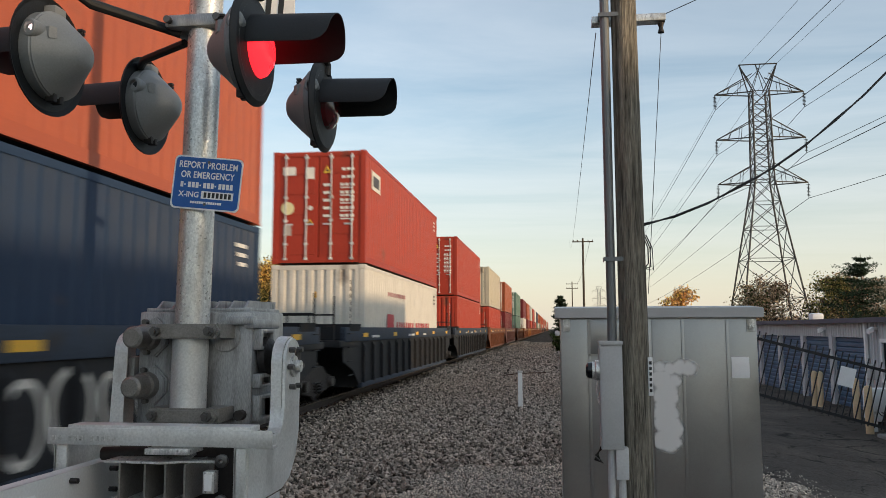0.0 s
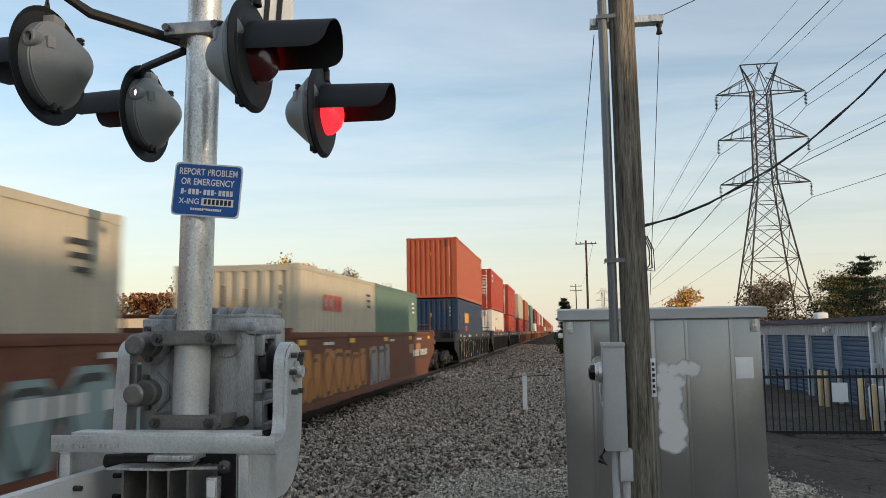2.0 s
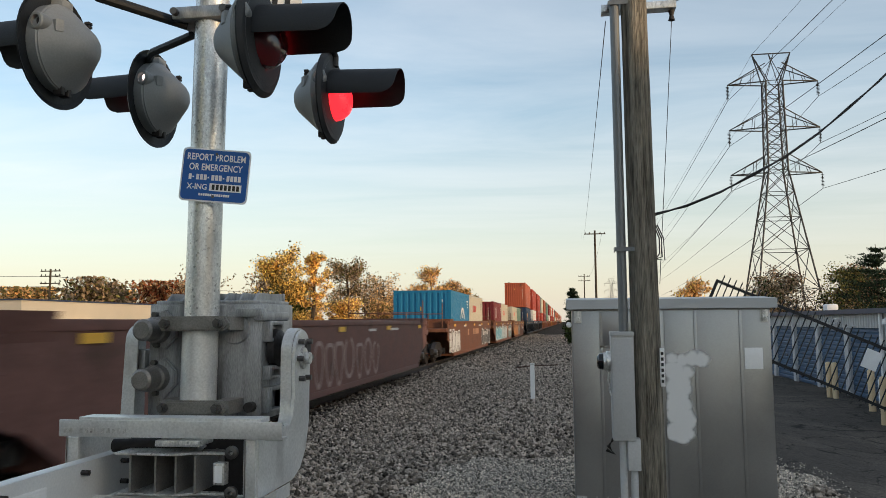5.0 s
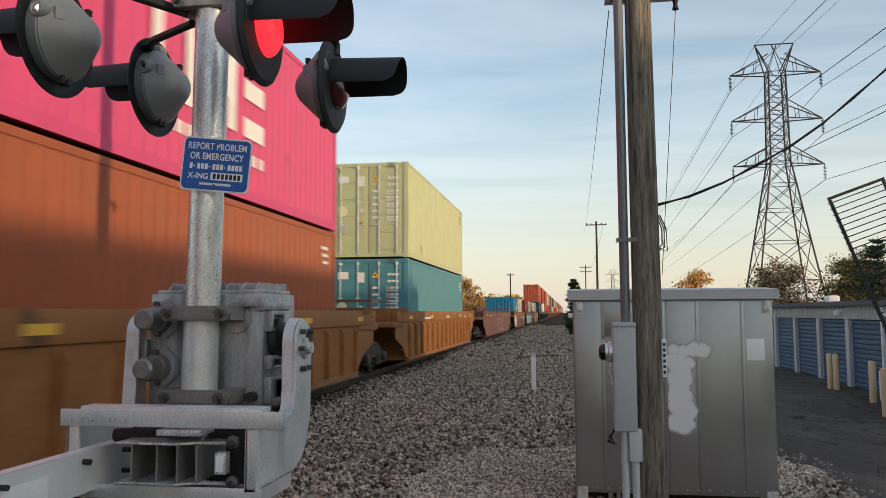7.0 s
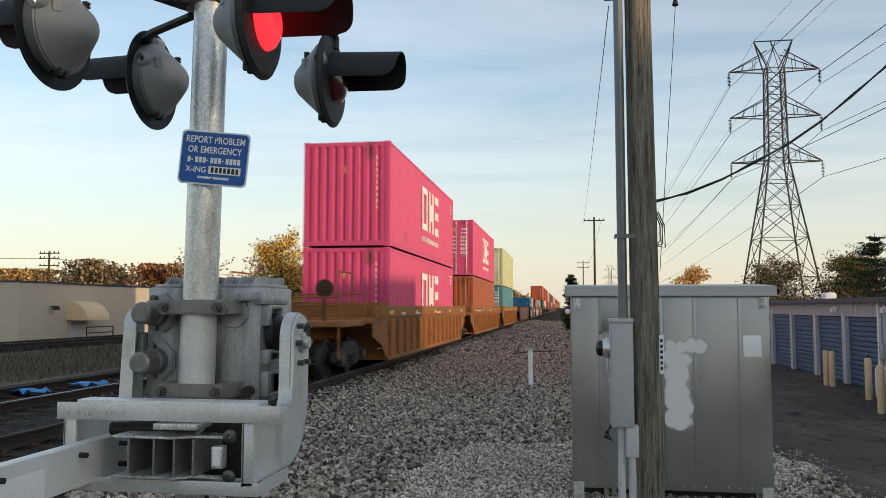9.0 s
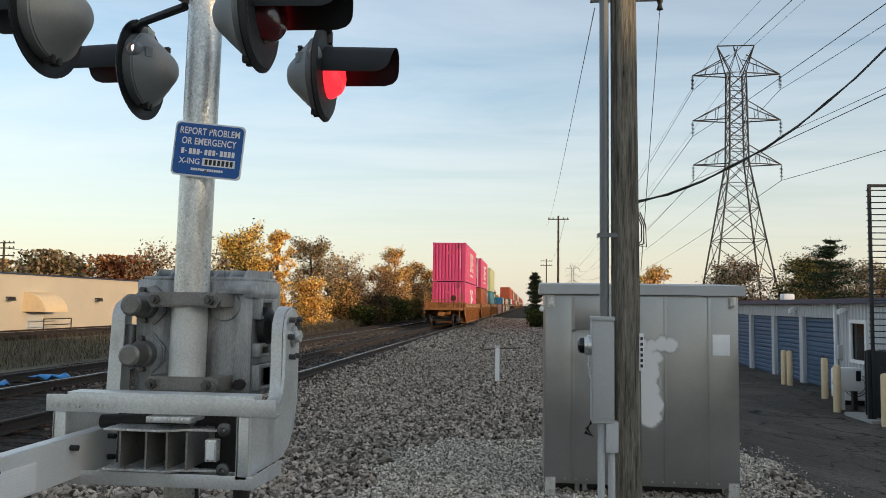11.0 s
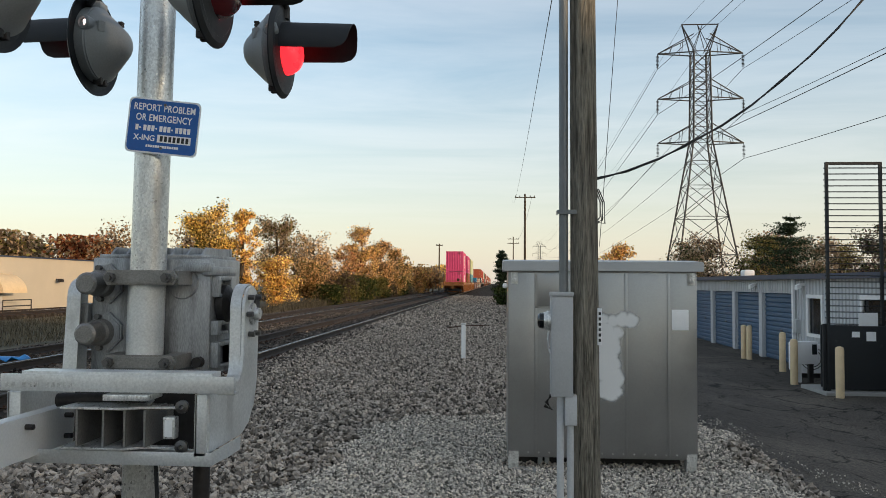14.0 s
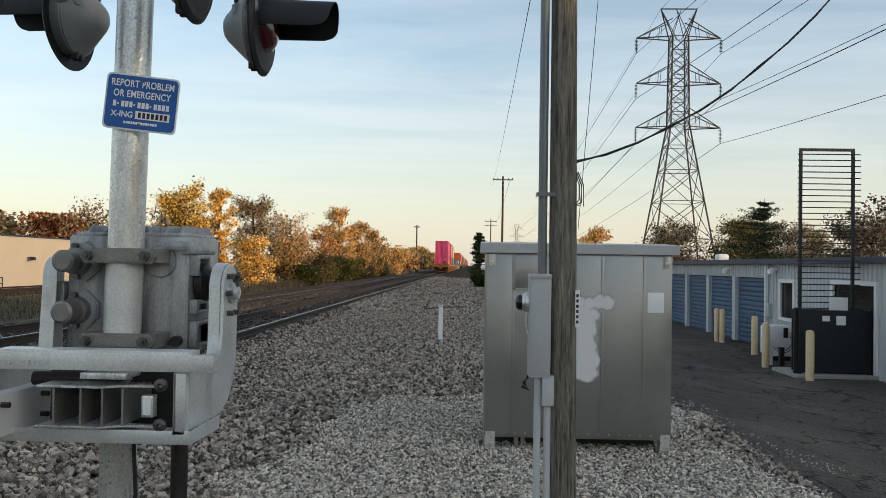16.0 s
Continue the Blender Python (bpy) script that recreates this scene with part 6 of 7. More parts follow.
# ---- transmission tower ----
def lattice_tower(x, y, scale, label):
    t = thing("transmission_tower", pose(x, y, -0.3), label, "transmission tower")
    k = scale
    r = 0.11 * k
    def half(z):
        # half width of the body at a height
        for (z0, w0), (z1, w1) in (((0, 5.3), (25, 1.45)), ((25, 1.45), (40, 1.25))):
            if z0 <= z <= z1:
                return w0 + (w1 - w0) * (z - z0) / (z1 - z0)
        return 1.25
    levels = [0, 6.5, 12.5, 17.5, 21.5, 25, 27, 29, 31, 33, 35, 37, 39.3]
    for sx in (-1, 1):
        for sy in (-1, 1):
            bm = bmesh.new()
            for a, b in zip(levels, levels[1:]):
                rod(bm, (sx * half(a) * k, sy * half(a) * k, a * k), (sx * half(b) * k, sy * half(b) * k, b * k), r * 1.25, seg=5, cap=False)
            part("leg", bm, "tower", t)
    bm = bmesh.new()
    for a, b in zip(levels, levels[1:]):
        wa, wb = half(a), half(b)
        for s in (-1, 1):
            for p, q in (((-wa, s * wa, a), (wb, s * wb, b)), ((wa, s * wa, a), (-wb, s * wb, b)), ((s * wa, -wa, a), (s * wb, wb, b)), ((s * wa, wa, a), (s * wb, -wb, b)),
                         ((-wb, s * wb, b), (wb, s * wb, b)), ((s * wb, -wb, b), (s * wb, wb, b))):
                rod(bm, Vector(p) * k, Vector(q) * k, r * 0.62, seg=4, cap=False)
    part("bracing", bm, "tower", t)
    # crown
    bm = bmesh.new()
    for s in (-1, 1):
        for sy in (-1, 1):
            rod(bm, Vector((s * 1.25, sy * 1.25, 39.3)) * k, Vector((s * 2.9, 0, 44.0)) * k, r, seg=4)
            rod(bm, Vector((s * 0.6, sy * 0.6, 39.3)) * k, Vector((s * 2.9, 0, 44.0)) * k, r * 0.6, seg=4)
            rod(bm, Vector((s * 1.25, sy * 1.25, 39.3)) * k, Vector((-s * 0.4, 0, 44.0)) * k, r * 0.6, seg=4)
    rod(bm, Vector((-2.9, 0, 44.0)) * k, Vector((2.9, 0, 44.0)) * k, r, seg=4)
    part("crown", bm, "tower", t)
    for z in (24.6, 31.8, 39.2):
        for s in (-1, 1):
            bm = bmesh.new()
            w = half(min(z, 40))
            tip = Vector((s * 6.8, 0, z)) * k
            for sy in (-1, 1):
                rod(bm, Vector((s * w, sy * w, z)) * k, tip, r, seg=4)
                rod(bm, Vector((s * w, sy * w, z + 2.9)) * k, tip, r * 0.85, seg=4)
                for f in (0.33, 0.66):
                    rod(bm, Vector((s * (w + (6.8 - w) * f), sy * w * (1 - f), z)) * k, Vector((s * (w + (6.8 - w) * f * 0.9), sy * w * (1 - f), z + 2.9 * (1 - f))) * k, r * 0.5, seg=4)
            a = part("cross_arm", bm, "tower", t)
            bm = bmesh.new()
            rod(bm, tip, tip - Vector((0, 0, 2.5 * k)), 0.05 * k, seg=5)
            for q in range(9):
                c = tip - Vector((0, 0, (0.35 + q * 0.22) * k))
                lathe(bm, [(0, 0.05 * k), (0.27 * k, 0), (0, -0.07 * k)], Matrix.Translation(c), 8)
            part("insulator_string", bm, "dark_steel", a)
    return t


lattice_tower(32.9, 128, 1.0, "tall dark steel lattice transmission tower with three pairs of arms")
lattice_tower(45.0, 800, 1.0, "far steel lattice transmission tower in the haze")
for z in (21.8, 29.0, 36.4):
    for s in (-1, 1):
        xx = 32.9 + 6.8 * s
        wire("power_line", (xx, 128, z), (42 + 6.8 * s, -190, z), 5.0, 0.04, "heavy overhead power line slung between lattice towers", 40)
        wire("power_line", (xx, 128, z), (45 + 6.8 * s, 800, z), 9.0, 0.045, "heavy overhead power line slung between lattice towers", 40)
for s in (-1, 1):
    wire("shield_wire", (32.9 + 2.9 * s, 128, 43.7), (42 + 2.9 * s, -190, 43.7), 4.0, 0.025, "thin shield wire on top of the lattice towers", 40)
    wire("shield_wire", (32.9 + 2.9 * s, 128, 43.7), (45 + 2.9 * s, 800, 43.7), 8.0, 0.025, "thin shield wire on top of the lattice towers", 40)


# ---- wooden line poles ----
def line_pole(x, y, h, arms, label, w=1.25):
    t = thing("line_pole", pose(x, y, -0.4), label, "utility pole", "wooden poles along the railway")
    bm = bmesh.new()
    rod(bm, (0, 0, 0), (0, 0, h), 0.19, 0.13, 10)
    part("pole", bm, "bark", t)
    for z in arms:
        a = part("cross_arm", bbox(-w, w, -0.07, 0.07, z - 0.07, z + 0.07), "bark", t)
        for k in (-0.9, -0.5, 0.5, 0.9):
            bm = bmesh.new()
            lathe(bm, [(0.05, 0), (0.07, 0.1), (0.05, 0.2), (0, 0.22)], pose(k * w, 0, z + 0.07), 8)
            part("insulator", bm, "dark_steel", a)


line_pole(4.2, 114, 14.9, (14.4,), "dark wooden utility pole with one cross arm", 1.5)
line_pole(4.9, 215, 14.6, (12.8, 14.0), "far wooden utility pole with two cross arms", 1.6)
line_pole(-70.0, 98.0, 9.6, (6.6, 7.6, 8.6, 9.3), "far wooden utility pole with four cross arms", 1.5)
line_pole(-12.2, 170, 10.4, (10.0,), "far tall pole with a lamp bracket beside the tracks", 0.7)
wire("line_wire", (-70, 98, 8.2), (-120, 60, 9.0), 0.8, 0.03, "overhead line between far wooden poles", 20)
wire("line_wire", (-70, 98, 6.8), (-120, 60, 7.2), 0.8, 0.03, "overhead line between far wooden poles", 20)
wire("line_wire", (-70, 98, 8.2), (-40, 190, 8.2), 1.0, 0.03, "overhead line between far wooden poles", 20)
wire("line_wire", (5.2, 114, 14.1), (6.2, 215, 13.7), 1.2, 0.02, "line between wooden poles along the railway", 20)


# ---- marker post ----
def marker_post():
    t = thing("marker_post", pose(-0.9, 19.3, -0.36), "short weathered white marker post standing in ballast", "marker post")
    bm = bmesh.new()
    prism(bm, [(-0.05, -0.04), (0.05, -0.04), (0.05, 0.04), (-0.05, 0.04)], "z", 0.0, 0.86, bevel=0.01)
    part("post", bm, "white", t)
    part("cap", bbox(-0.06, 0.06, -0.05, 0.05, 0.86, 0.90, bevel=0.01), "galv", t)
    bm = bmesh.new()
    tube(bm, [(-0.42, 0.1, 0.78), (-0.1, 0.02, 0.83), (0.2, 0, 0.85), (0.62, 0.05, 0.86)], 0.012, 6)
    part("wire", bm, "rust", t)


marker_post()
tagged(part("stone_slab", bbox(0.05, 0.28, 8.05, 8.22, -0.36, -0.325, bevel=0.012), "concrete"), "flat grey stone slab lying in gravel", "slab")


def tarp(x, y, s):
    bm = bmesh.new()
    n = 6
    g = [[bm.verts.new((x + s * (i / n - 0.5) + random.uniform(-0.04, 0.04), y + 0.4 * (j / 3 - 0.5), -0.13 + 0.14 * noise.noise((i * 0.9 + x, j * 0.9, 1)) + 0.06)) for i in range(n + 1)] for j in range(4)]
    for j in range(3):
        for i in range(n):
            bm.faces.new((g[j][i], g[j][i + 1], g[j + 1][i + 1], g[j + 1][i]))
    ob = tagged(part("tarp_scrap", bm, "tarp"), "crumpled bright blue plastic scrap beside the rail", "plastic scrap", "blue scraps on the track")
    ob.modifiers.new("thickness", "SOLIDIFY").thickness = 0.01


tarp(-10.3, 14.1, 0.7)
tarp(-10.0, 15.6, 0.7)


# ---- trees ----
def tree(x, y, h, spread, leaf, seed, n=4200, size=0.20, trunk=0.3, label="", leaf2=None, base=0.12, dense=1.0, z=-0.45):
    """A tapered trunk with limbs, and leaves clustered along the twigs."""
    rnd = random.Random(seed)
    t = thing("tree", pose(x, y, z), label, "tree", "autumn trees")
    bm = bmesh.new()
    tips = []
    trunk_top = Vector((rnd.uniform(-0.3, 0.3), rnd.uniform(-0.3, 0.3), h * 0.8))
    segs = 6
    pts = [Vector((0, 0, 0)).lerp(trunk_top, k / segs) + Vector((rnd.uniform(-1, 1), rnd.uniform(-1, 1), 0)) * 0.02 * h * (k > 0) for k in range(segs + 1)]
    r = 0.028 * h * trunk / 0.3
    for k in range(segs):
        rod(bm, pts[k], pts[k + 1], r * (1 - k / segs * 0.85), r * (1 - (k + 1) / segs * 0.85), 7, cap=False)
    for k in range(26):
        u = rnd.uniform(base, 1.0)
        p = pts[min(segs - 1, int(u * segs))].lerp(pts[min(segs, int(u * segs) + 1)], (u * segs) % 1)
        a = rnd.uniform(0, 2 * math.pi)
        ln = spread * (1.05 - 0.55 * abs(u - 0.45) / 0.55) * rnd.uniform(0.6, 1.1)
        e = p + Vector((math.cos(a) * ln, math.sin(a) * ln, ln * rnd.uniform(0.25, 0.9)))
        e.z = min(e.z, h)
        mid = p.lerp(e, 0.5) + Vector((0, 0, -0.06 * ln))
        rr = r * 0.32 * (1.1 - u)
        rod(bm, p, mid, rr + 0.012, rr * 0.6 + 0.008, 5, cap=False)
        rod(bm, mid, e, rr * 0.6 + 0.008, 0.006, 4, cap=False)
        tips += [(mid, 0.5), (e, 1.0)]
        for q in range(4):
            f = p.lerp(e, rnd.uniform(0.35, 1.0))
            e2 = f + Vector((rnd.gauss(0, 1), rnd.gauss(0, 1), rnd.gauss(0.4, 0.8))) * 0.22 * ln
            rod(bm, f, e2, 0.02, 0.004, 3, cap=False)
            tips.append((e2, 1.0))
    part("trunk", bm, "bark", t)
    rn = np.random.RandomState(seed)
    for which, (mat, share) in enumerate(((leaf, 0.72 if leaf2 else 1.0), (leaf2, 0.28))):
        if not mat:
            continue
        m = int(n * share * dense)
        if m < 10:
            continue
        idx = rn.randint(0, len(tips), m)
        c = np.array([tips[i][0] for i in idx], float)
        c += rn.normal(0, 1, (m, 3)) * np.array([0.2, 0.2, 0.17]) * spread * 0.66
        c[:, 2] = np.clip(c[:, 2], 0.06 * h, h * 1.02)
        u = rn.normal(0, 1, (m, 3)); u /= np.linalg.norm(u, axis=1)[:, None]
        w = np.cross(u, rn.normal(0, 1, (m, 3))); w /= np.linalg.norm(w, axis=1)[:, None]
        s = size * rn.uniform(0.5, 1.25, (m, 1))
        v = np.stack([c - u * s, c - w * s * 0.6, c + u * s, c + w * s * 0.6], 1).reshape(-1, 3)
        me = bpy.data.meshes.new("crown")
        me.from_pydata(v.tolist(), [], [(4 * i, 4 * i + 1, 4 * i + 2, 4 * i + 3) for i in range(m)])
        me.materials.append(M[mat])
        place("crown", me, t)
    return t


def conifer(x, y, h, spread, seed, label):
    rnd = random.Random(seed)
    t = thing("conifer", pose(x, y, -0.6), label, "tree")
    bm = bmesh.new()
    rod(bm, (0, 0, 0), (0, 0, h), 0.02 * h, 0.02, 7)
    part("trunk", bm, "bark", t)
    V, F = [], []
    lay = int(h * (2.0 if spread > 2 else 3.4))
    for k in range(lay):
        u = k / lay
        z = h * (0.14 + 0.84 * u) + rnd.uniform(-0.1, 0.1)
        ln0 = spread * (1 - u) ** 0.6 * (0.6 + 0.5 * rnd.random()) + 0.2
        for j in range(8):
            a = rnd.uniform(0, 6.28)
            ln = ln0 * rnd.uniform(0.55, 1.15)
            rise = rnd.uniform(0.05, 0.3)
            for q in range(16):
                f = (q + 1) / 16
                wide = 0.10 * ln + 0.22 * ln * f * (1.1 - f)
                for _ in range(5):
                    p = Vector((math.cos(a) * ln * f + rnd.gauss(0, wide), math.sin(a) * ln * f + rnd.gauss(0, wide), z + rise * ln * f + rnd.gauss(0, 0.07)))
                    d = Vector((rnd.gauss(0, 1), rnd.gauss(0, 1), rnd.gauss(0.5, 0.6))).normalized() * 0.22
                    w = Vector((rnd.gauss(0, 1), rnd.gauss(0, 1), rnd.gauss(0, 1))).normalized() * 0.05
                    i = len(V)
                    V += [p - w, p + d, p + w]
                    F.append((i, i + 1, i + 2))
    me = bpy.data.meshes.new("crown")
    me.from_pydata([tuple(v) for v in V], [], F)
    me.materials.append(M["needle"])
    place("crown", me, t)


GOLD, RUST, BARE = "golden yellow autumn tree beyond the tracks", "rusty orange autumn tree with thinning leaves", "nearly bare brown autumn tree with fine twigs"
# row beyond the tracks
tree(-19.4, 52.0, 7.9, 1.95, "leaf_yellow", 1, 9500, 0.095, label=GOLD, leaf2="leaf_olive", base=0.1)
tree(-17.7, 53.0, 8.2, 1.15, "leaf_yellow", 2, 7500, 0.095, label=GOLD, leaf2="leaf_orange", base=0.06)
tree(-16.5, 58.0, 7.9, 1.9, "leaf_brown", 3, 7200, 0.085, label=BARE, leaf2="leaf_olive", base=0.1)
tree(-15.6, 55.5, 4.1, 1.5, "leaf_yellow", 13, 6500, 0.09, label=GOLD, leaf2="leaf_orange", base=0.04)
tree(-14.6, 63.0, 6.6, 1.8, "leaf_orange", 4, 3200, 0.08, label=BARE, leaf2="leaf_brown", base=0.1)
tree(-14.9, 60.5, 3.7, 1.5, "leaf_orange", 15, 5200, 0.09, label=RUST, leaf2="leaf_olive", base=0.03)
tree(-14.4, 66.0, 4.6, 1.9, "leaf_orange", 14, 6200, 0.10, label=RUST, leaf2="leaf_brown", base=0.04)
tree(-14.2, 72.0, 5.2, 1.9, "leaf_orange", 5, 6000, 0.11, label=RUST, leaf2="leaf_red", base=0.06)
tree(-13.6, 80.0, 8.7, 1.9, "leaf_orange", 7, 8200, 0.11, label=RUST, leaf2="leaf_yellow", base=0.06)
tree(-12.9, 86.0, 6.9, 1.9, "leaf_orange", 6, 6000, 0.12, label=RUST, leaf2="leaf_brown", base=0.05)
tree(-12.0, 95.0, 6.7, 1.6, "leaf_orange", 8, 5000, 0.12, label=RUST, leaf2="leaf_olive", base=0.06)
tree(-13.6, 108.0, 5.0, 2.2, "leaf_brown", 9, 4200, 0.15, label=RUST, leaf2="leaf_yellow", base=0.05)
tree(-12.6, 124.0, 4.8, 2.4, "leaf_orange", 10, 4200, 0.17, label=RUST, leaf2="leaf_yellow", base=0.05)
for k in range(9):
    tree(-13.5 - 0.2 * k, 146 + 26 * k, 4.6 + (k % 3) * 0.9, 3.0, ("leaf_orange", "leaf_brown", "leaf_yellow")[k % 3], 20 + k, 2400, 0.34, label=RUST, leaf2="leaf_brown", base=0.08)
# dark undergrowth in front of the row
for k in range(14):
    y = 59 + 3.6 * k
    tree(-12.6 + 0.5 * math.sin(k * 2.1), y, 1.7 + 1.1 * abs(math.sin(k * 1.7)), 1.3, ("leaf_green", "twig", "leaf_olive", "leaf_green")[k % 4], 50 + k, 2800, 0.085, 0.2,
         label="low dark green and brown bush beside the tracks", leaf2="leaf_olive", base=0.03)
# behind the warehouse
tree(-58.0, 92.0, 7.6, 5.2, "leaf_brown", 90, 4200, 0.30, label=RUST, leaf2="leaf_olive", base=0.2)
tree(-49.5, 92.0, 7.2, 3.8, "leaf_red", 91, 3600, 0.30, label=RUST, leaf2="leaf_orange", base=0.2)
tree(-42.5, 86.0, 9.0, 3.8, "leaf_brown", 92, 1300, 0.20, label=BARE, base=0.25)
tree(-36.0, 88.0, 8.4, 3.4, "leaf_brown", 93, 1000, 0.20, label=BARE, base=0.25)
tree(-70.0, 110.0, 7.0, 6.0, "leaf_orange", 94, 3600, 0.36, label=RUST, leaf2="leaf_brown", base=0.2)
tree(-84.0, 112.0, 7.6, 6.0, "leaf_orange", 95, 3600, 0.36, label=RUST, leaf2="leaf_olive", base=0.2)
tree(-30.0, 82.0, 6.6, 3.2, "leaf_green", 96, 3000, 0.22, label="dull green tree behind the warehouse", leaf2="leaf_olive", base=0.15)
tree(-25.0, 96.0, 7.6, 3.6, "leaf_brown", 97, 1300, 0.22, label=BARE, base=0.2)
# right-hand side behind the storage building
conifer(25.5, 70.0, 8.4, 4.6, 3, "dark green pine tree behind the storage building")
conifer(0.7, 92.0, 6.0, 1.1, 4, "dark evergreen tree standing beside the railway")
tree(0.6, 66.0, 1.5, 1.0, "leaf_green", 98, 1500, 0.10, 0.2, label="low dark bush beside the railway", base=0.03)
tree(1.1, 76.0, 1.7, 1.2, "leaf_green", 99, 1500, 0.10, 0.2, label="low dark bush beside the railway", base=0.03)
tree(19.0, 122.0, 8.6, 2.9, "leaf_orange", 100, 3200, 0.24, label=RUST, leaf2="leaf_yellow", base=0.15)
for k in range(17):
    tree(20.5 + 2.6 * k + 1.2 * math.sin(k * 3.3), 84 + 6 * math.sin(k * 1.9), 6.2 + 1.9 * abs(math.sin(k * 1.3)) + 0.05 * k, 3.0,
         ("leaf_brown", "twig", "leaf_olive", "twig", "leaf_red")[k % 5], 120 + k, 4600, 0.13, label="dark brown thinning tree behind the storage building",
         leaf2=("leaf_green", "leaf_brown")[k % 2], base=0.08)
tree(31.0, 60.0, 7.6, 3.6, "twig", 140, 1500, 0.16, label=BARE, base=0.15)
tree(36.0, 62.0, 7.4, 3.8, "leaf_brown", 141, 1500, 0.16, label=BARE, base=0.15)
# far wood along the horizon
def far_wood():
    rn = np.random.RandomState(5)
    V, F = [], []
    for x0, x1, y, hh in ((-420, -90, 260, 9), (60, 420, 300, 10), (-60, -18, 420, 10), (12, 60, 520, 11), (-900, -300, 500, 14), (300, 900, 500, 14)):
        m = int((x1 - x0) * 26)
        x = rn.uniform(x0, x1, m)
        top = hh * (0.55 + 0.45 * np.abs(np.sin(x * 0.11) * np.cos(x * 0.043 + 1)))
        c = np.stack([x, y + rn.uniform(0, 18, m), rn.uniform(-0.5, 1, m) * top], 1)
        u = rn.normal(0, 1, (m, 3)); u /= np.linalg.norm(u, axis=1)[:, None]
        w = np.cross(u, rn.normal(0, 1, (m, 3))); w /= np.linalg.norm(w, axis=1)[:, None]
        s = rn.uniform(0.5, 1.3, (m, 1))
        v = np.stack([c - u * s, c - w * s * 0.7, c + u * s, c + w * s * 0.7], 1).reshape(-1, 3)
        b = len(V)
        V += v.tolist()
        F += [(b + 4 * i, b + 4 * i + 1, b + 4 * i + 2, b + 4 * i + 3) for i in range(m)]
    me = bpy.data.meshes.new("far_wood")
    me.from_pydata(V, [], F)
    me.materials.append(M["leaf_brown"])
    tagged(new("far_wood", me), "distant brown autumn woods along the horizon", "woods", kind="stuff")


far_wood()


# ---- loose stones, dry grass ----
def stones(name, count, zone, lo, hi, mat, seed, keep, label):
    rn = np.random.RandomState(seed)
    x = rn.uniform(zone[0], zone[1], count)
    y = zone[2] + (zone[3] - zone[2]) * rn.uniform(0, 1, count) ** 1.7
    ok = np.array([keep(a, b) for a, b in zip(x, y)])
    x, y = x[ok], y[ok]
    m = len(x)
    z = np.array([ground_z(a, b) for a, b in zip(x, y)])
    oct_v = np.array([(1, 0, 0), (-1, 0, 0), (0, 1, 0), (0, -1, 0), (0, 0, 1), (0, 0, -1)], float)
    oct_f = [(0, 2, 4), (2, 1, 4), (1, 3, 4), (3, 0, 4), (2, 0, 5), (1, 2, 5), (3, 1, 5), (0, 3, 5)]
    s = rn.uniform(lo, hi, (m, 1, 1)) * rn.uniform(0.6, 1.3, (m, 1, 3))
    v = oct_v[None] * s + rn.normal(0, 0.22, (m, 6, 3)) * s
    a = rn.uniform(0, 6.28, m)
    ca, sa2 = np.cos(a)[:, None], np.sin(a)[:, None]
    tilt = rn.uniform(-0.7, 0.7, m)[:, None]
    X, Y, Z = v[..., 0], v[..., 1], v[..., 2]
    Y, Z = Y * np.cos(tilt) - Z * np.sin(tilt), Y * np.sin(tilt) + Z * np.cos(tilt)
    X, Y = X * ca - Y * sa2, X * sa2 + Y * ca
    v = np.stack([X + x[:, None], Y + y[:, None], Z * 0.8 + z[:, None] + s[:, 0, 2:3] * rn.uniform(-0.1, 1.5, (m, 1)) ], -1).reshape(-1, 3)
    f = (np.array(oct_f)[None] + 6 * np.arange(m)[:, None, None]).reshape(-1, 3)
    me = bpy.data.meshes.new(name)
    me.from_pydata(v.tolist(), [], f.tolist())
    me.materials.append(M[mat])
    tagged(new(name, me), label, "stones", kind="stuff")


def edge(y):
    return -1.55 + 0.5 * math.sin(y * 0.55 + 0.8) + 0.25 * math.sin(y * 1.7)


def on_tie(x, y):
    """True over a sleeper, where no stone lies."""
    if min(abs(x - RAIL_X), abs(x - RAIL2_X)) > 1.34:
        return False
    u = (y + 39.7) / 0.52
    return abs(u - round(u)) * 0.52 < 0.135


def in_gravel(x, y):
    if y > 11.6 + 0.5 * math.sin(x * 2.1):
        return False
    e = edge(y)
    r = noise.noise((x * 1.5, y * 1.5, 4))
    return x > e + 0.5 * r and x < 2.75 + 0.25 * math.sin(y * 1.3) + 0.35 * r - 0.05 * (y - 7)


stones("gravel", 150000, (-2.4, 3.4, 5.7, 12.2), 0.009, 0.019, "gravel", 7, in_gravel, "pale crushed gravel spread round the cabinet")
stones("ballast", 150000, (-5.1, 2.9, 5.7, 40), 0.018, 0.038, "ballast", 8, lambda x, y: x > -0.62 * y - 0.3 and not on_tie(x, y) and not in_gravel(x, y) and (x < 2.4 or y < 10),
       "dark crushed ballast stones beside the track")
stones("ballast", 46000, (-12.2, -4.5, 8, 50), 0.022, 0.042, "track_ballast", 9, lambda x, y: x > -0.62 * y - 0.3 and not on_tie(x, y), "oily ballast stones between the rails, darkened for the shade on the track bed")
stones("ballast", 30000, (-5.1, 2.4, 30, 110), 0.03, 0.06, "ballast", 10, lambda x, y: True, "dark crushed ballast stones along the far track")
stones("gravel", 2500, (2.3, 3.9, 5.5, 13), 0.006, 0.014, "gravel", 12, lambda x, y: noise.noise((x * 0.9, y * 0.5, 8)) > 0.05 * (x - 2.4) + 0.1, "loose pale gravel scattered over the asphalt edge")


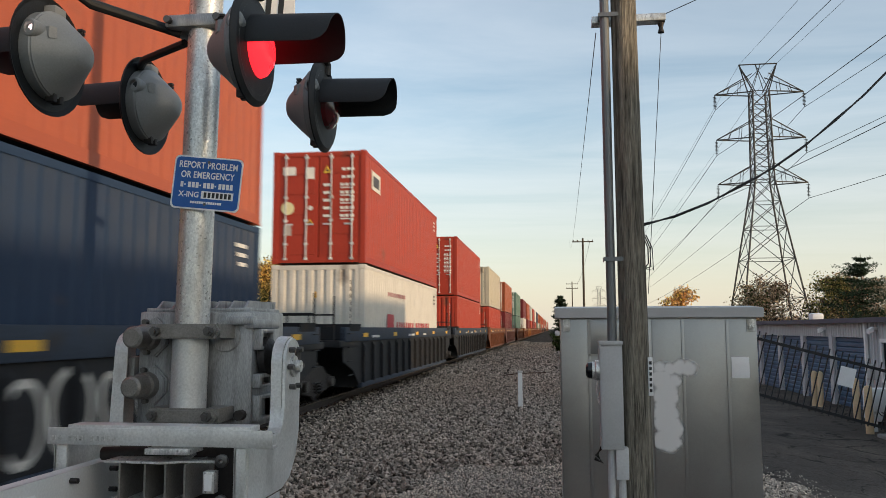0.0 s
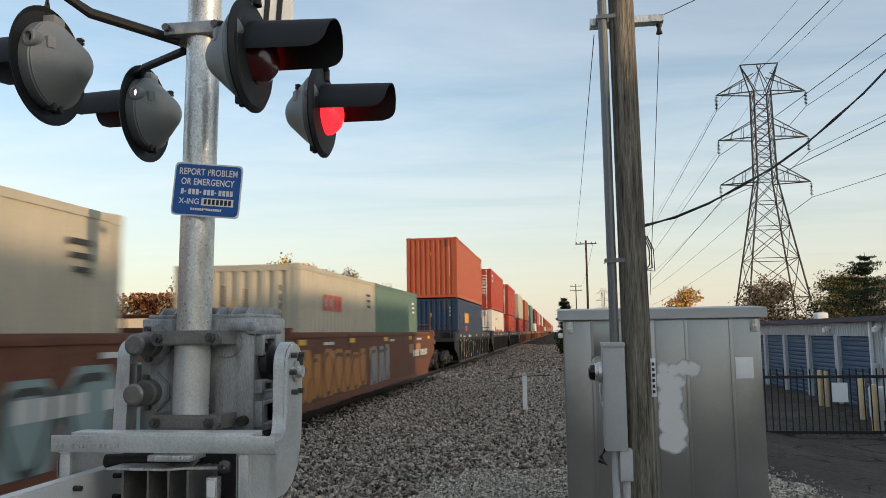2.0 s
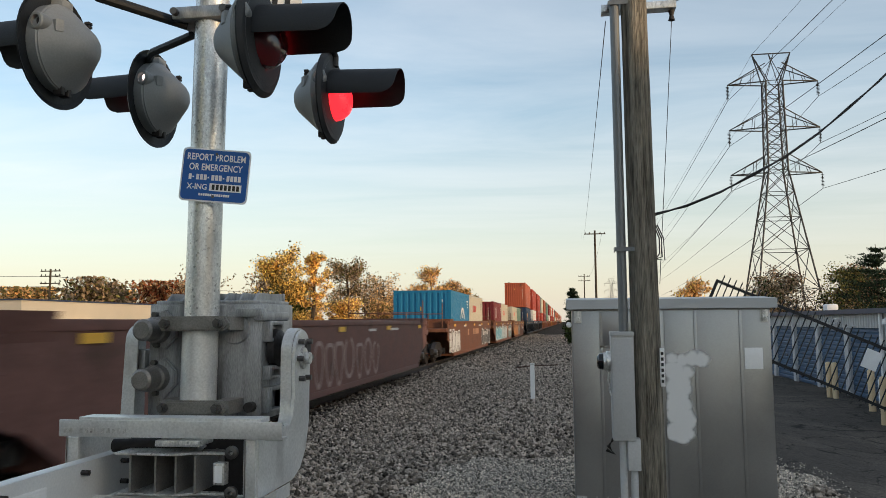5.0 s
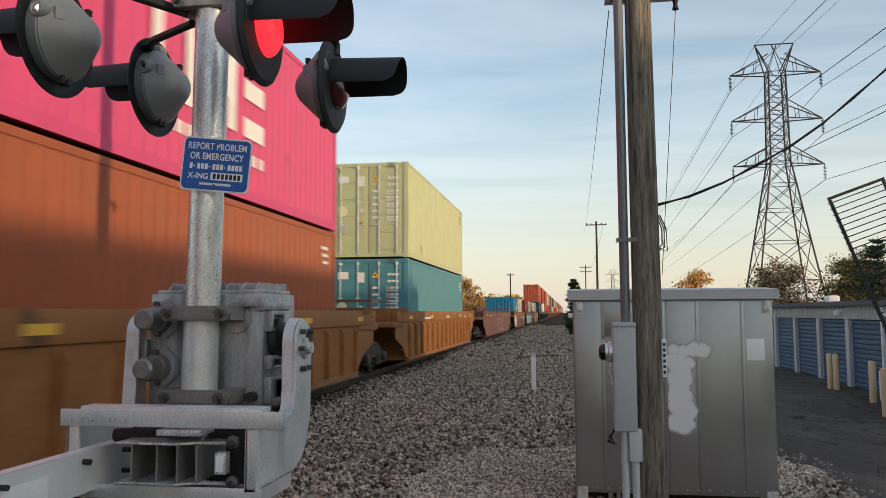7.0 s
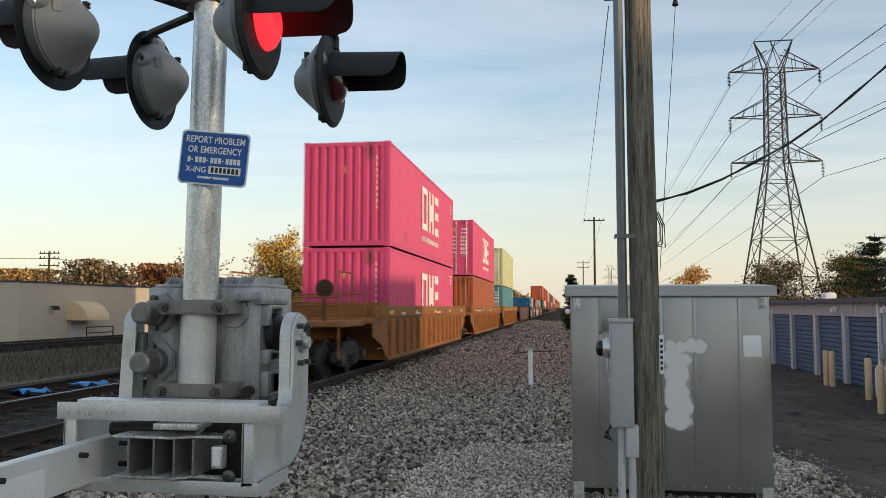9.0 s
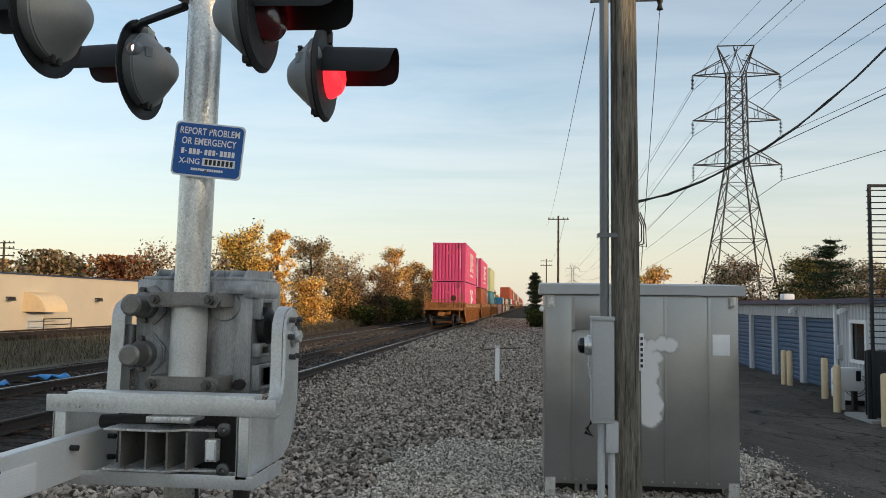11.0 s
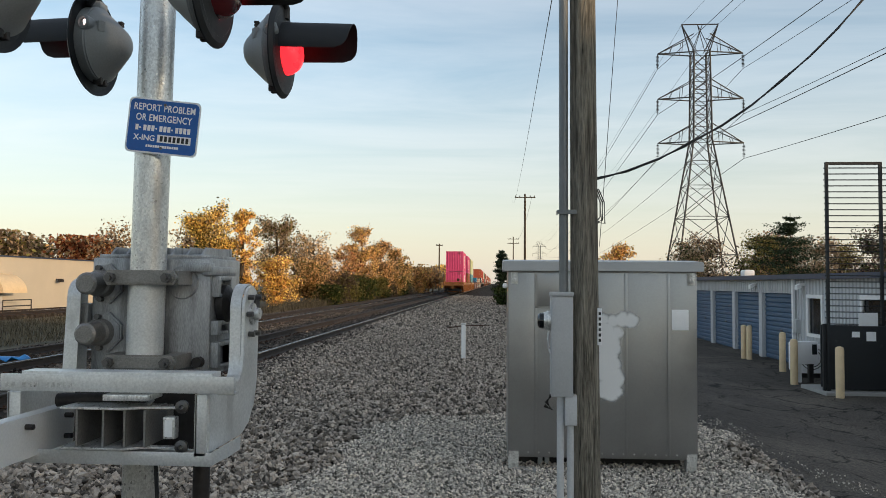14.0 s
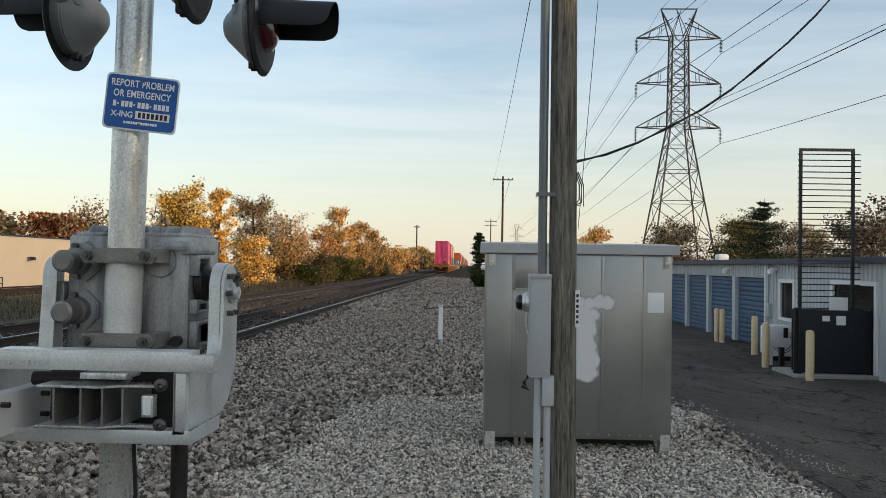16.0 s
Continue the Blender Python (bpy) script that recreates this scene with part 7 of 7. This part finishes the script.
def dry_grass():
    rn = np.random.RandomState(3)
    V, F = [], []
    for x0, x1, y0, y1, m, h in ((-13.6, -12.4, 44, 74, 5000, 0.7), (-21.5, -13.2, 16, 40, 9000, 0.28), (-15, -12.2, 74, 140, 3000, 0.8)):
        x, y = rn.uniform(x0, x1, m), rn.uniform(y0, y1, m)
        hh = h * rn.uniform(0.4, 1.2, m)
        dx, dy = rn.normal(0, 0.12, m) * h * 2, rn.normal(0, 0.12, m) * h * 2
        for i in range(m):
            z = -0.36
            b = len(V)
            V += [(x[i] - 0.012, y[i], z), (x[i] + 0.012, y[i], z), (x[i] + dx[i], y[i] + dy[i], z + hh[i])]
            F.append((b, b + 1, b + 2))
    me = bpy.data.meshes.new("dry_grass")
    me.from_pydata(V, [], F)
    me.materials.append(M["dry_grass"])
    tagged(new("dry_grass", me), "dry straw-coloured weeds beside the tracks", "grass", kind="stuff")


dry_grass()


# ---- what moves ----
def motions():
    for ob, x, y, z, turn in MOVING:
        walk(ob, [(t, pose(x, y + SPEED * t, z, 0, 0, turn)) for t in TIMES])
    # wheels roll: a little under 75 degrees between rows
    step = 1 / 30
    for w, sy in ROLLING:
        walk(w, [(k * step, pose(0, sy, 0.425, -math.degrees(SPEED * k * step / 0.425))) for k in range(0, 481)])
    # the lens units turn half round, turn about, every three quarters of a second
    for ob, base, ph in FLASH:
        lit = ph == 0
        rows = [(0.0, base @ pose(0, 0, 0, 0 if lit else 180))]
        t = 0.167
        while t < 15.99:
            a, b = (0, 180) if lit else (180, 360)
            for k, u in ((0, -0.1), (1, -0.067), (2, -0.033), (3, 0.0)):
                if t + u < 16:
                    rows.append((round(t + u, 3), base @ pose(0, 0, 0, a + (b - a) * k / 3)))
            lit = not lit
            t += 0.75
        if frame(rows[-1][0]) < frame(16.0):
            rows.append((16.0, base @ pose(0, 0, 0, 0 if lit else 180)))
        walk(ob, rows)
    walk(GATE, [(t, GATE_AT @ pose(0, 0, 0, 0, a, 0)) for t, a in ((0, -75), (0.5, -81), (1.0, -87), (1.4, -90), (1.6, -90), (3.3, -90), (3.6, -89), (4.0, -84), (4.5, -75),
               (5.0, -66), (5.2, -61), (6.0, -43), (7.0, -20), (7.3, -14), (8.0, -8), (9.0, -1), (9.5, 0), (9.7, 0), (16.0, 0))])


motions()
